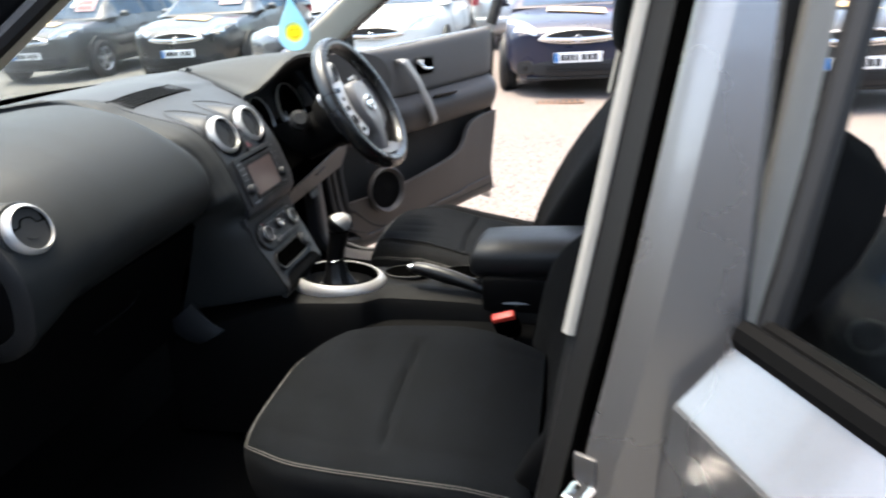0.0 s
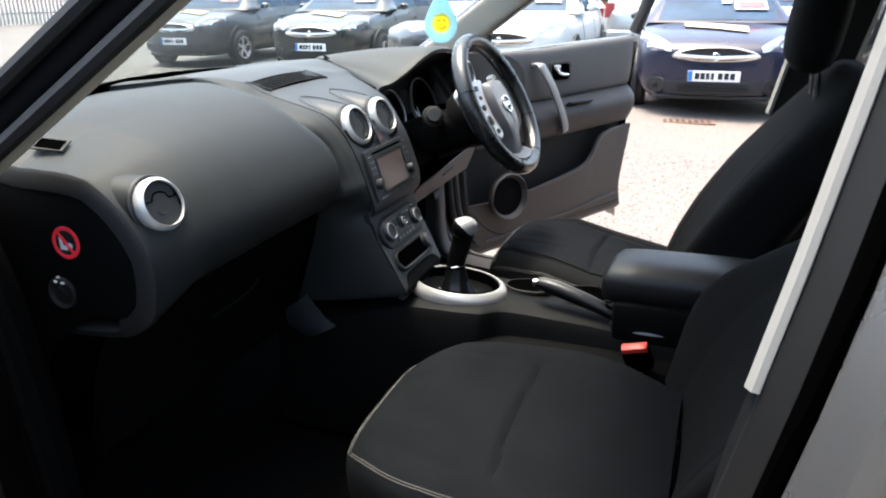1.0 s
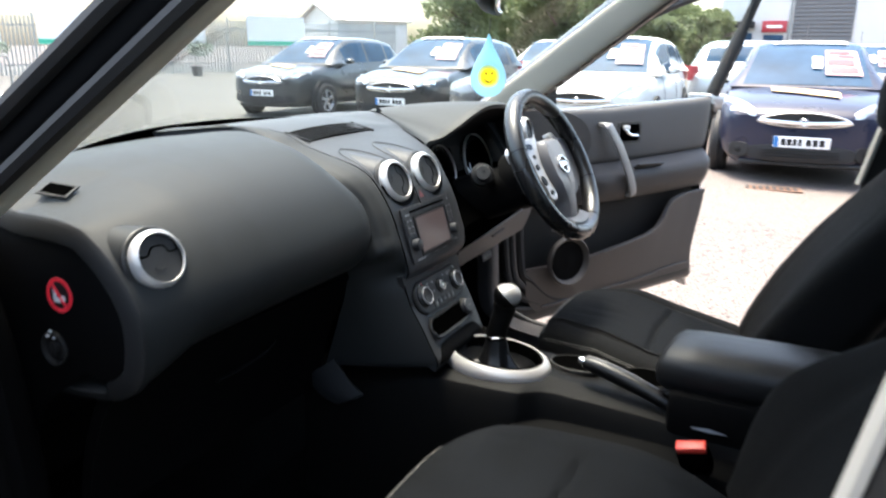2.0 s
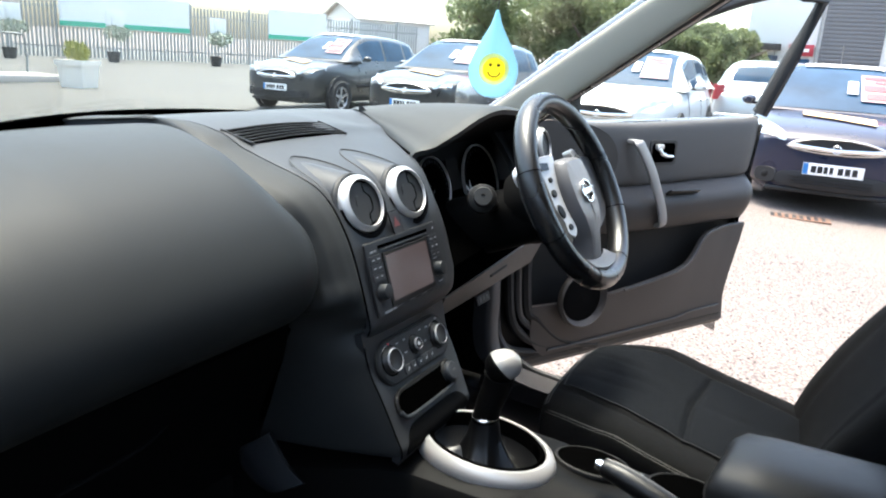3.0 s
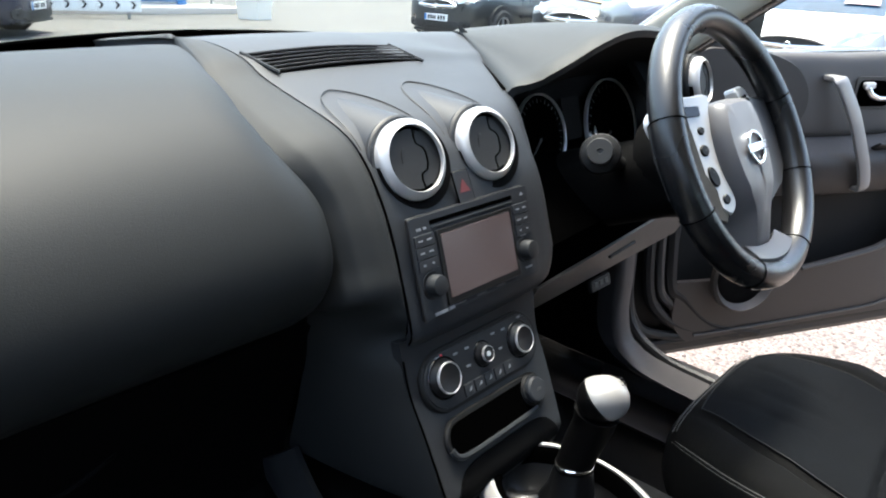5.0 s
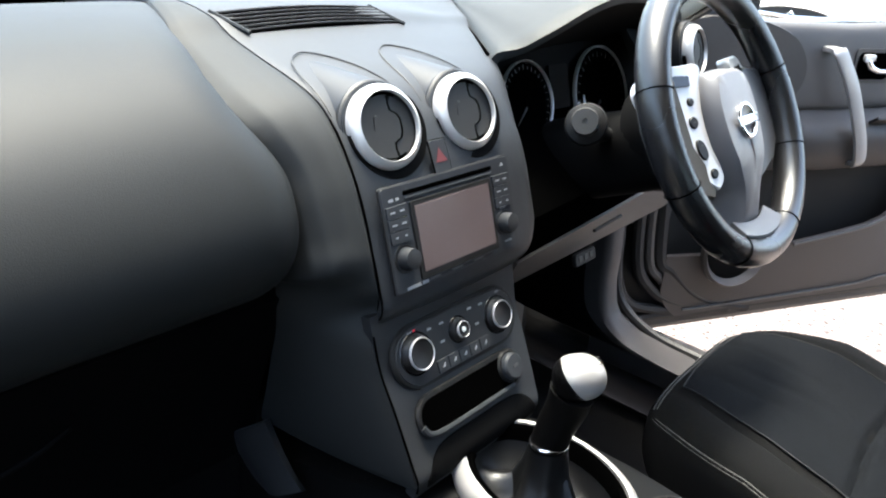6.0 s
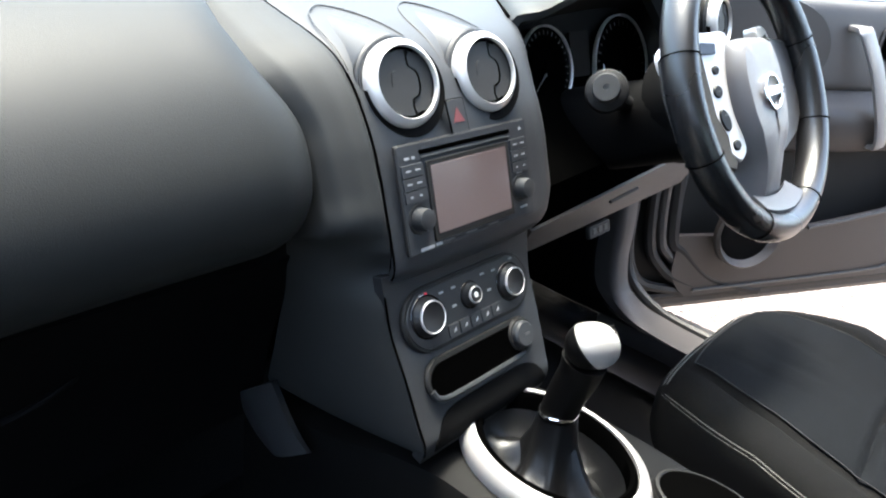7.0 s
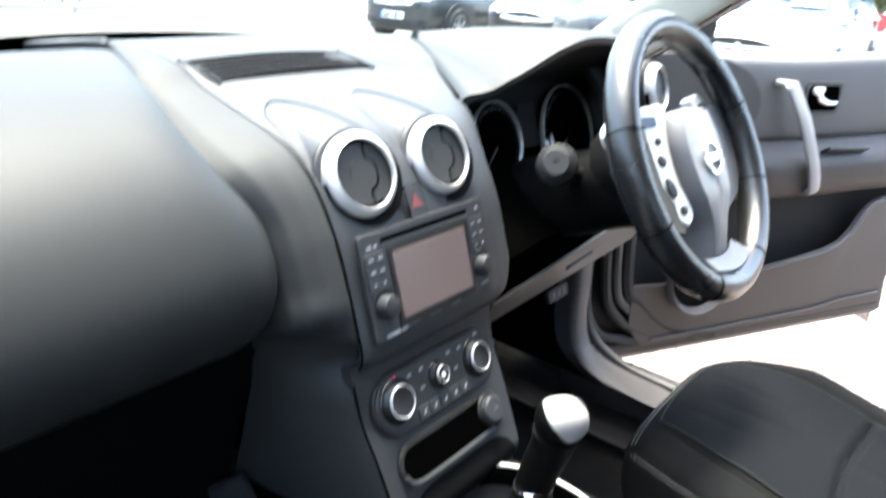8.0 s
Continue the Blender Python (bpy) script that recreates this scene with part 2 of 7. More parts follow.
def sheet(fn, nu, nv, thick=0.0, bm=None, u0=0.0, u1=1.0, v0=0.0, v1=1.0):
    """A surface fn(u, v) of nu x nv cells, given a thickness along its normal (u cross v)."""
    bm = bm or bmesh.new()
    P = [[Vector(fn(u0 + (u1 - u0) * i / nu, v0 + (v1 - v0) * j / nv)) for j in range(nv + 1)] for i in range(nu + 1)]
    front = [[bm.verts.new(p) for p in row] for row in P]
    for i in range(nu):
        for j in range(nv):
            bm.faces.new((front[i][j], front[i + 1][j], front[i + 1][j + 1], front[i][j + 1]))
    if thick:
        back = []
        for i in range(nu + 1):
            row = []
            for j in range(nv + 1):
                a = P[min(i + 1, nu)][j] - P[max(i - 1, 0)][j]
                b = P[i][min(j + 1, nv)] - P[i][max(j - 1, 0)]
                nrm = a.cross(b)
                nrm = nrm.normalized() if nrm.length > 1e-9 else Vector((0, 0, 1))
                row.append(bm.verts.new(P[i][j] + nrm * thick))
            back.append(row)
        for i in range(nu):
            for j in range(nv):
                bm.faces.new((back[i][j], back[i][j + 1], back[i + 1][j + 1], back[i + 1][j]))
        rim = [(i, 0) for i in range(nu)] + [(nu, j) for j in range(nv)] + [(i, nv) for i in range(nu, 0, -1)] + [(0, j) for j in range(nv, 0, -1)]
        for k in range(len(rim)):
            (i, j), (i2, j2) = rim[k], rim[(k + 1) % len(rim)]
            bm.faces.new((front[i][j], back[i][j], back[i2][j2], front[i2][j2]))
    return bm


def box(c, s, bevel=0.0, m=None, bm=None, seg=2):
    bm = bm or bmesh.new()
    r = bmesh.ops.create_cube(bm, size=1.0, matrix=(m or Matrix()) @ Matrix.Translation(c) @ Matrix.Diagonal((*s, 1)))
    if bevel:
        es = list({e for v in r["verts"] for e in v.link_edges})
        bmesh.ops.bevel(bm, geom=es, offset=bevel, segments=seg, affect="EDGES", profile=0.5)
    return bm


def revolve(profile, n=32, m=None, bm=None, cap=True):
    """profile: (radius, height) along local z."""
    return loft([[(r * math.cos(2 * math.pi * k / n), r * math.sin(2 * math.pi * k / n), h) for k in range(n)] for r, h in profile],
                bm, True, cap, m)


def ring(r_in, r_out, h, n=40, m=None, bm=None, lean=0.0):
    """A bevelled flat ring about local z; its inner edge lies lower by lean."""
    e = min(h, r_out - r_in) * 0.3
    prof = [(r_in, 0), (r_in, h - e - lean), (r_in + e, h - lean), (r_out - e, h), (r_out, h - e), (r_out, 0)]
    bm = loft([[(r * math.cos(2 * math.pi * k / n), r * math.sin(2 * math.pi * k / n), z) for r, z in prof] for k in range(n)] +
              [[(r, 0, z) for r, z in prof]], bm, True, False, m)
    bmesh.ops.remove_doubles(bm, verts=bm.verts, dist=1e-5)
    return bm


def smooth_line(pts, n=8, closed=False):
    """Catmull-Rom through pts."""
    P = [Vector(p) for p in pts]
    out = []
    cnt = len(P)
    for i in range(cnt if closed else cnt - 1):
        if closed:
            a, b, c, d = P[i - 1], P[i], P[(i + 1) % cnt], P[(i + 2) % cnt]
        else:
            a, b, c, d = P[max(i - 1, 0)], P[i], P[i + 1], P[min(i + 2, cnt - 1)]
        for k in range(n):
            t = k / n
            out.append(0.5 * ((2 * b) + (c - a) * t + (2 * a - 5 * b + 4 * c - d) * t * t + (3 * b - a - 3 * c + d) * t ** 3))
    if not closed:
        out.append(P[-1])
    return out


def tube(pts, r, n=8, closed=False, bm=None, flat=1.0, up=(0, 0, 1)):
    """Sweep a round or flattened section along pts; r is a number or one per point."""
    P = [Vector(p) for p in pts]
    rings = []
    for i, p in enumerate(P):
        a = P[i - 1] if (i or closed) else P[i]
        b = P[(i + 1) % len(P)] if (i < len(P) - 1 or closed) else P[i]
        d = (b - a).normalized()
        s = d.cross(Vector(up))
        s = s.normalized() if s.length > 1e-4 else d.orthogonal().normalized()
        w = s.cross(d)
        rr = r[i] if isinstance(r, (list, tuple)) else r
        rings.append([p + s * rr * math.cos(2 * math.pi * k / n) + w * rr * flat * math.sin(2 * math.pi * k / n) for k in range(n)])
    if closed:
        rings.append(rings[0])
    bm = loft(rings, bm, True, not closed)
    if closed:
        bmesh.ops.remove_doubles(bm, verts=bm.verts, dist=1e-6)
    return bm


def prism(pts, depth, m=None, bm=None, bevel=0.0):
    """A flat outline (x, y) with depth along local +z, its front edge bevelled."""
    c = Vector((sum(p[0] for p in pts) / len(pts), sum(p[1] for p in pts) / len(pts)))
    big = max((Vector(p[:2]) - c).length for p in pts)
    k = 1 - bevel / big if bevel else 1
    rings = [[(x, y, 0) for x, y in pts], [(x, y, depth - bevel) for x, y in pts]]
    if bevel:
        rings.append([(c.x + (x - c.x) * k, c.y + (y - c.y) * k, depth) for x, y in pts])
    return loft(rings, bm, True, True, m)


def round_rect(w, h, r, n=5):
    out = []
    for cx, cy, a0 in ((w / 2 - r, h / 2 - r, 0), (-w / 2 + r, h / 2 - r, 90), (-w / 2 + r, -h / 2 + r, 180), (w / 2 - r, -h / 2 + r, 270)):
        for k in range(n + 1):
            a = radians(a0 + 90 * k / n)
            out.append((cx + r * math.cos(a), cy + r * math.sin(a)))
    return out


def sup(a, p):
    return math.copysign(abs(a) ** p, a)


def lerp_table(tab, x):
    """Piecewise smooth interpolation in rows (x, a, b, ...)."""
    if x <= tab[0][0]:
        return tab[0][1:]
    for r, s in zip(tab, tab[1:]):
        if x <= s[0]:
            t = (x - r[0]) / (s[0] - r[0])
            return tuple(a + (b - a) * t for a, b in zip(r[1:], s[1:]))
    return tab[-1][1:]


def facing(loc, normal, up=(0, 0, 1)):
    """A frame at loc whose z is normal, y as near up as may be."""
    z = Vector(normal).normalized()
    x = Vector(up).cross(z).normalized()
    y = z.cross(x)
    return Matrix(((x.x, y.x, z.x, loc[0]), (x.y, y.y, z.y, loc[1]), (x.z, y.z, z.z, loc[2]), (0, 0, 0, 1)))


# ---------- ground ----------
def ground_z(x, y):
    """The yard falls a little towards the drain."""
    a, b = max(0.0, min(1.0, (x - 1.5) / 4.0)), max(0.0, min(1.0, (1.5 - y) / 2.5))
    return -0.08 * a * a * (3 - 2 * a) * b * b * (3 - 2 * b)


def ground():
    bm = bmesh.new()
    step = [-400, -150, -60] + [-30 + 2 * k for k in range(13)] + [-4 + 0.25 * k for k in range(49)] + [10 + 2 * k for k in range(21)] + [80, 160, 400]
    vs = [[bm.verts.new((x, y, ground_z(x, y))) for y in step] for x in step]
    for i in range(len(step) - 1):
        for j in range(len(step) - 1):
            bm.faces.new((vs[i][j], vs[i + 1][j], vs[i + 1][j + 1], vs[i][j + 1]))
    solid("ground", bm, TARMAC, "pale pinkish worn tarmac of a car sales yard", "ground", kind="structure")


ground()


def lane():
    """The grey drive between the rows of cars, and unseen strips added along the passenger's side."""
    bm = bmesh.new()
    box((12.0, 24.0, -0.046), (40.0, 40.0, 0.1), 0, bm=bm)
    # unseen western strips: added dark ground so less light bounces into the cabin
    box((-14.55, 12.0, -0.046), (13.1, 64.0, 0.1), 0, bm=bm)
    box((-4.45, -6.0, -0.046), (7.1, 20.0, 0.1), 0, bm=bm)
    solid("road", bm, ASPHALT, "grey worn asphalt drive, with unseen strips added to cut bounced light", "road", kind="structure")


lane()


def chippings():
    """Loose stone chippings on the tarmac beside the open driver's door."""
    rnd = random.Random(11)
    verts, faces = [], []
    shape = [(-1, -0.55, 0), (0.1, -0.9, 0), (1, -0.35, 0), (0.75, 0.7, 0), (-0.35, 0.9, 0), (-0.5, -0.2, 0.62), (0.45, -0.15, 0.70), (0.05, 0.45, 0.60)]
    tris = [(0, 1, 5), (1, 6, 5), (1, 2, 6), (2, 3, 6), (3, 7, 6), (3, 4, 7), (4, 0, 5), (4, 5, 7), (5, 6, 7)]
    for _ in range(16000):
        x, y = 0.95 + 4.0 * rnd.random() ** 1.3, rnd.uniform(-2.0, 0.9)
        r, a = rnd.uniform(0.004, 0.0095), rnd.uniform(0, 6.283)
        c, d = math.cos(a) * r, math.sin(a) * r
        n = len(verts)
        k = rnd.uniform(0.5, 1.0)
        verts += [(x + px * c - py * d, y + px * d + py * c, ground_z(x, y) + pz * r * k) for px, py, pz in shape]
        faces += [(n + i, n + j, n + l) for i, j, l in tris]
    me = bpy.data.meshes.new("stone_chippings")
    me.from_pydata(verts, [], faces)
    me.materials.append(CHIPS)
    tagged(new("stone_chippings", me), "loose pink and grey stone chippings on the tarmac", "gravel", kind="stuff")


chippings()

# ---------- dashboard ----------
PAD = [(0.60, 1.100), (0.50, 1.112), (0.40, 1.125), (0.31, 1.132), (0.22, 1.128), (0.15, 1.116), (0.09, 1.093), (0.045, 1.060), (0.014, 1.018),
       (0.003, 0.980), (0.012, 0.946), (0.034, 0.921), (0.062, 0.906), (0.11, 0.896), (0.22, 0.888)]
PADS = smooth_line([(0, y, z) for y, z in PAD], 5)


XL = -0.648                      # the dashboard's door end


def crease(y, z):
    """Where the passenger's pad meets the centre cheek."""
    k = max(0.0, min(1.0, (z - 1.02) / 0.07))
    top = lerp_table([(0.0, -0.190), (0.11, -0.194), (0.20, -0.178), (0.30, -0.147), (0.40, -0.105), (0.60, -0.02)], y)[0]
    return -0.170 + (top + 0.170) * k * k * (3 - 2 * k)


def pad_point(u, v):
    """The upper dashboard of the passenger's side: u across, v from the windscreen (0) over the roll to the underside (1)."""
    q = v * (len(PADS) - 1)
    i = min(int(q), len(PADS) - 2)
    p = PADS[i].lerp(PADS[i + 1], q - i)
    xe = crease(p.y, p.z)
    x = XL + (xe - XL) * u
    dy, top_dz, front_dz = lerp_table([(-0.65, 0.022, -0.050, -0.016), (-0.62, 0.015, -0.042, -0.013), (-0.58, 0.009, -0.030, -0.009), (-0.52, 0.003, -0.013, -0.004), (-0.44, 0.0, -0.003, -0.001), (-0.36, 0, 0, 0)], x)
    roll = min(1.0, v / 0.35)
    w = max(0.0, min(1.0, (p.y - 0.09) / 0.13)) if v < 0.5 else 0.0
    dz = front_dz + (top_dz - front_dz) * w
    if v > 0.62:                                           # the door end reaches lower before it turns under
        dz -= 0.030 * max(0.0, min(1.0, (-0.56 - x) / 0.09)) * min(1.0, (v - 0.62) / 0.10)
    y, z = p.y + dy * roll, p.z + dz * (0.35 + 0.65 * roll)
    e = max(0.0, 1 - (xe - x) / 0.045)                     # the rounded end beside the centre stack
    if e > 0:
        c = Vector((0, 0.22, 1.0))
        k = 1 - 0.13 * (1 - math.sqrt(max(0, 1 - min(e, 1) ** 2))) * min(1, 0.12 + max(0.0, (v - 0.22) / 0.3))
        y, z = c.y + (y - c.y) * k, c.z + (z - c.z) * k
    y -= 0.14 * (abs(x) / 0.66) ** 2 * max(0, 1 - v / 0.30)   # the glass line curves back towards the sides
    return (x, y, z)


dash = thing("dashboard", "black soft-touch dashboard with a rolled passenger side", "dashboard")
part("pad", sheet(pad_point, 72, 70, 0.012), SOFT, dash)


def end_outline():
    return [Vector(pad_point(0, v / 40)) for v in range(6, 36)]


# the closing panel at the door end, with an inset cover
_o = end_outline()
_low = [Vector((XL, 0.125, 0.862)), Vector((XL, 0.215, 0.80)), Vector((XL, 0.27, 0.66)), Vector((XL, 0.42, 0.60)), Vector((XL, 0.50, 0.9))]
_out = _o + _low


def inset(line, d):
    """The outline moved inwards by d, towards the middle of the panel."""
    out = []
    for i, p in enumerate(line):
        t = (line[(i + 1) % len(line)] - line[i - 1]).normalized()
        n = Vector((0, -t.z, t.y))
        if n.dot(Vector((0, 0.32, 0.90)) - Vector((0, p.y, p.z))) < 0:
            n = -n
        out.append(p + n * d)
    return out


def band_line(d, dx):
    return [p + Vector((dx, 0, 0)) for p in inset(_out, d)[:len(_o)]]


part("end_panel", loft([band_line(0, 0.012), band_line(0, -0.002), band_line(0.006, -0.007), band_line(0.026, -0.0085), band_line(0.030, -0.003)], closed=False), BAND, dash, "charcoal plastic band round the end facing the open door")
_cover = inset(_out, 0.0285)
part("inset_cover", loft([[p + Vector((-0.002, 0, 0)) for p in _cover], [p + Vector((-0.0065, 0, 0)) for p in _cover], [p + Vector((-0.0085, 0, 0)) for p in inset(_out, 0.034)]]), MATTE, dash)

# airbag sign and key switch on the end panel
M = facing((-0.6575, 0.158, 0.990), (-1, -0.05, 0.05))
sign = thing("airbag_sign", "round red and white warning sticker on the dashboard end", "sticker", m=M)
part("ring", ring(0.017, 0.0225, 0.0012), REDPRINT, sign)
part("face", revolve([(0.0172, 0), (0.0172, 0.0006), (0.0, 0.0007)], 28), DARK, sign)
part("bar", box((0, 0, 0.0012), (0.034, 0.004, 0.0008), m=pose(0, 0, 0, 0, 0, -50)), REDPRINT, sign)
part("seat_mark", prism([(-0.010, -0.010), (0.002, -0.010), (0.002, -0.004), (-0.005, -0.003), (-0.007, 0.010), (-0.011, 0.010)], 0.0010), PRINT, sign)
part("bag_mark", revolve([(0.0045, 0), (0.0045, 0.001), (0, 0.0011)], 14, pose(0.006, -0.004, 0)), PRINT, sign)
M = facing((-0.6575, 0.182, 0.915), (-1, -0.05, 0.02))
sw = thing("airbag_switch", "recessed round key switch with pale marks on the dashboard end", "switch", m=M)
part("collar", ring(0.017, 0.023, 0.004, lean=0.003), HARD, sw)
part("barrel", revolve([(0.017, 0), (0.016, 0.001), (0.009, 0.001), (0.009, 0.006), (0, 0.006)], 24), HARD, sw)
part("key_slot", box((0, 0, 0.0062), (0.002, 0.010, 0.001)), DARK, sw)
for dx, dy in ((-0.006, 0.017), (0.006, 0.016), (0.0, 0.024)):
    part("mark", box((dx, dy, 0.0045), (0.005, 0.003, 0.001)), PRINT, sw)

# side demister slot
M = facing((-0.602, 0.220, 1.1030), (-0.20, -0.16, 1), (-0.45, 1, 0))
slot = thing("demister_outlet", "small four-sided black side window demister outlet", "air vent", m=M)
part("frame", prism([(-0.016, -0.0225), (0.0185, -0.0225), (0.026, 0.0225), (-0.0085, 0.0225)], 0.0022, bevel=0.001), HARD, slot)
# flat black plate draws the shade of the outlet's well
part("well", prism([(-0.0125, -0.0185), (0.0150, -0.0185), (0.0220, 0.0185), (-0.0050, 0.0185)], 0.0028, bevel=0.0004), VOID, slot)

# glovebox and lower dashboard
def glove(u, v):
    x = -0.635 + 0.505 * u
    y = 0.075 + 0.10 * v + 0.02 * math.sin(v * 3.1) + 0.02 * (1 - u)
    z = 0.885 - 0.25 * v
    return (x, y, z)


# glovebox and lower panel are near black: footwell shade in the colour
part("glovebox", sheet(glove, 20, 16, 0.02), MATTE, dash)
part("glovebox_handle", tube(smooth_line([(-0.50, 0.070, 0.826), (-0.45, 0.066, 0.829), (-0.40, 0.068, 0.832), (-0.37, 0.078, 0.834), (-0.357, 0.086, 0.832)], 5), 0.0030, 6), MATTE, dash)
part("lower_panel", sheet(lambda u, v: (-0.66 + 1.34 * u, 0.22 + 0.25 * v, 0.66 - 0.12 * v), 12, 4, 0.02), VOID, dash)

# centre stack: one swept body
STK = [(0.60, 1.106), (0.48, 1.120), (0.36, 1.134), (0.30, 1.135), (0.24, 1.126), (0.205, 1.111), (0.15, 1.096), (0.105, 1.085), (0.070, 1.072), (0.044, 1.050),
       (0.022, 1.018), (0.006, 0.985), (-0.006, 0.950), (-0.016, 0.920), (-0.022, 0.895), (-0.016, 0.880)]
STKS = smooth_line([(0, y, z) for y, z in STK], 4)


def along(line, v):
    q = max(0.0, min(1.0, v)) * (len(line) - 1)
    i = min(int(q), len(line) - 2)
    return line[i].lerp(line[i + 1], q - i), (line[i + 1] - line[i]).normalized()


def stack_in(v):
    p, d = along(STKS, v)
    inward = Vector((0, -d.z, d.y))
    return p, (-inward if (inward.y < 0 and inward.z > 0) else inward)


GAIN = [(0, 0.05), (0.2, 0.12), (0.4, 0.45), (0.6, 0.85), (1, 1.0)]


def face_point(u, v):
    """The stack's face, crowned, with its far edge turned in."""
    p, inward = stack_in(v)
    x, depth = lerp_table([(0, -0.112, 0.0016), (0.03, -0.108, 0.0), (0.84, 0.116, 0.0), (0.89, 0.131, 0.002), (0.93, 0.143, 0.010), (0.965, 0.151, 0.030), (1.0, 0.156, 0.10)], u)
    crown = 0.003 * (1 - (min(x, 0.12) / 0.12) ** 2)
    if x > 0:                              # the top spreads out to the instrument hood
        k = min(1.0, x / 0.13)
        x += lerp_table([(0.03, 0.0), (0.05, 0.008), (0.08, 0.026), (0.105, 0.044), (0.15, 0.073), (0.20, 0.113), (0.255, 0.158), (0.30, 0.198), (0.34, 0.232), (0.45, 0.31), (0.60, 0.34)], p.y)[0] * k * k * (3 - 2 * k) - 0.022 * k * max(0.0, v - 0.86) / 0.14
    q = p + inward * (depth * lerp_table(GAIN, v)[0] * 0.9 - crown)
    q.z -= lerp_table([(0.15, 0.0), (0.20, 0.005), (0.26, 0.014), (0.30, 0.013), (0.36, 0.006), (0.60, 0.0)], q.y)[0] * max(0.0, min(1.0, (x - 0.10) / 0.14))
    return (x, q.y, q.z)


def cheek_point(u, v):
    """The soft cheek from the pad's crease (u = 0) to the stack's face."""
    p, inward = stack_in(min(v, 0.94))
    if v > 0.94:
        p = p + Vector((0, -0.012, -0.055)) * ((v - 0.94) / 0.06)
    xl = crease(p.y, p.z)
    k, depth = lerp_table([(0, 0.0, 0.085), (0.10, 0.02, 0.050), (0.25, 0.10, 0.026), (0.45, 0.30, 0.011), (0.7, 0.62, 0.002), (0.9, 0.92, -0.001), (1.0, 1.0, 0.002)], u)
    x = xl + (-0.1135 - xl) * k
    q = p + inward * depth * lerp_table(GAIN, v)[0]
    q.z += 0.004 * math.sin(math.pi * u) * max(0, 1 - v / 0.5)
    return (x, q.y, q.z)


def side_keys(u):
    """One column of the skin below the cheek: it tucks in under the face, then flares out to the console."""
    w = (1 - u) ** 1.25
    dent = max(0.0, min(1.0, (u - 0.35) / 0.55)) ** 2
    rows = (((-0.1135, -0.0145, 0.912), (-0.163, 0.074, 0.905)), ((-0.1125, -0.0090, 0.888), (-0.154, 0.086, 0.868)), ((-0.1205, -0.0165, 0.862), (-0.148, 0.098, 0.832)),
            ((-0.1210, -0.0320, 0.828), (-0.144, 0.112, 0.800)), ((-0.1212, -0.0540, 0.790), (-0.139, 0.130, 0.752)), ((-0.1215, -0.0830, 0.735), (-0.131, 0.156, 0.690)), ((-0.1150, -0.0780, 0.722), (-0.124, 0.158, 0.680)))
    keys = [Vector(cheek_point(u, v)) for v in (0.70, 0.76, 0.82)]
    for k, (f, b) in enumerate(rows):
        p = Vector(f).lerp(Vector(b), w)
        p.x -= 0.010 * math.sin(math.pi * w) * (1 if k < 5 else 0.5)
        if k == 1:
            p += Vector((0.010, 0.004, 0)) * dent * (1 - u * 0.4)
        keys.append(p)
    return smooth_line(keys, 7)


def skin_point(u, v):
    """The cheek above (v below 1) and the stack's near side, without a break."""
    if v < 1.0:
        return cheek_point(u, 0.70 * v)
    return SIDE_COLS[min(int(round(u * 28)), 28)][min(int(round((v - 1.0) * 63)), 63)]


SIDE_COLS = [side_keys(k / 28) for k in range(29)]


part("centre_face", sheet(face_point, 44, 64, 0.010), PANEL, dash, "charcoal centre face with a smooth crowned top")
part("cheek", sheet(skin_point, 28, 126, 0.004, v1=2.0), RIDGE, dash, "soft black ridge that flares into the side of the stack")
# thin dark seam between face and cheek
part("seam", tube([Vector(face_point(0, v / 40)) + Vector((-0.0008, -0.0002, 0.0002)) for v in range(23, 40)], 0.0011, 5), VOID, dash)

# lower stack with the heater panel
LOW = [(-0.012, 0.887), (-0.018, 0.865), (-0.028, 0.834), (-0.044, 0.808), (-0.060, 0.780), (-0.075, 0.752), (-0.084, 0.735), (-0.080, 0.715)]
LOWS = smooth_line([(0, y, z) for y, z in LOW], 4)


def low_point(u, v):
    p, d = along(LOWS, v)
    xl = -0.1205
    xr = 0.100 - 0.026 * v
    return (xl + (xr - xl) * u, p.y, p.z)


part("seam", tube([Vector(low_point(0, 0.12 + 0.80 * v / 20)) + Vector((0.0004, -0.0010, 0)) for v in range(21)], 0.0012, 5), VOID, dash)
part("heater_fascia", sheet(low_point, 20, 24, 0.012), FASCIA, dash)


def arch(u, v):
    """A black arched sheet on the fascia's foot that paints the shade of an undercut."""
    e = abs(2 * u - 1)
    z0 = 0.7575 - 0.026 * e ** 7
    z = z0 - (z0 - 0.722) * v
    y = lerp_table([(q.z, q.y) for q in reversed(LOWS)], z)[0]
    return (-0.104 + 0.176 * u, y - 0.0016, z + 0.0008)


part("undercut", sheet(arch, 30, 8, 0.002), MATTE, dash, "black arched sheet drawn as undercut shade above the console")


def side_right(u, v):
    p, d = along(LOWS, v)
    return (0.100 - 0.026 * v + 0.006 * math.sin(u * 1.57), p.y + 0.002 + 0.22 * u, p.z - 0.012 * u)


part("side_cheek", sheet(side_right, 12, 16, 0.006), HARD, dash)

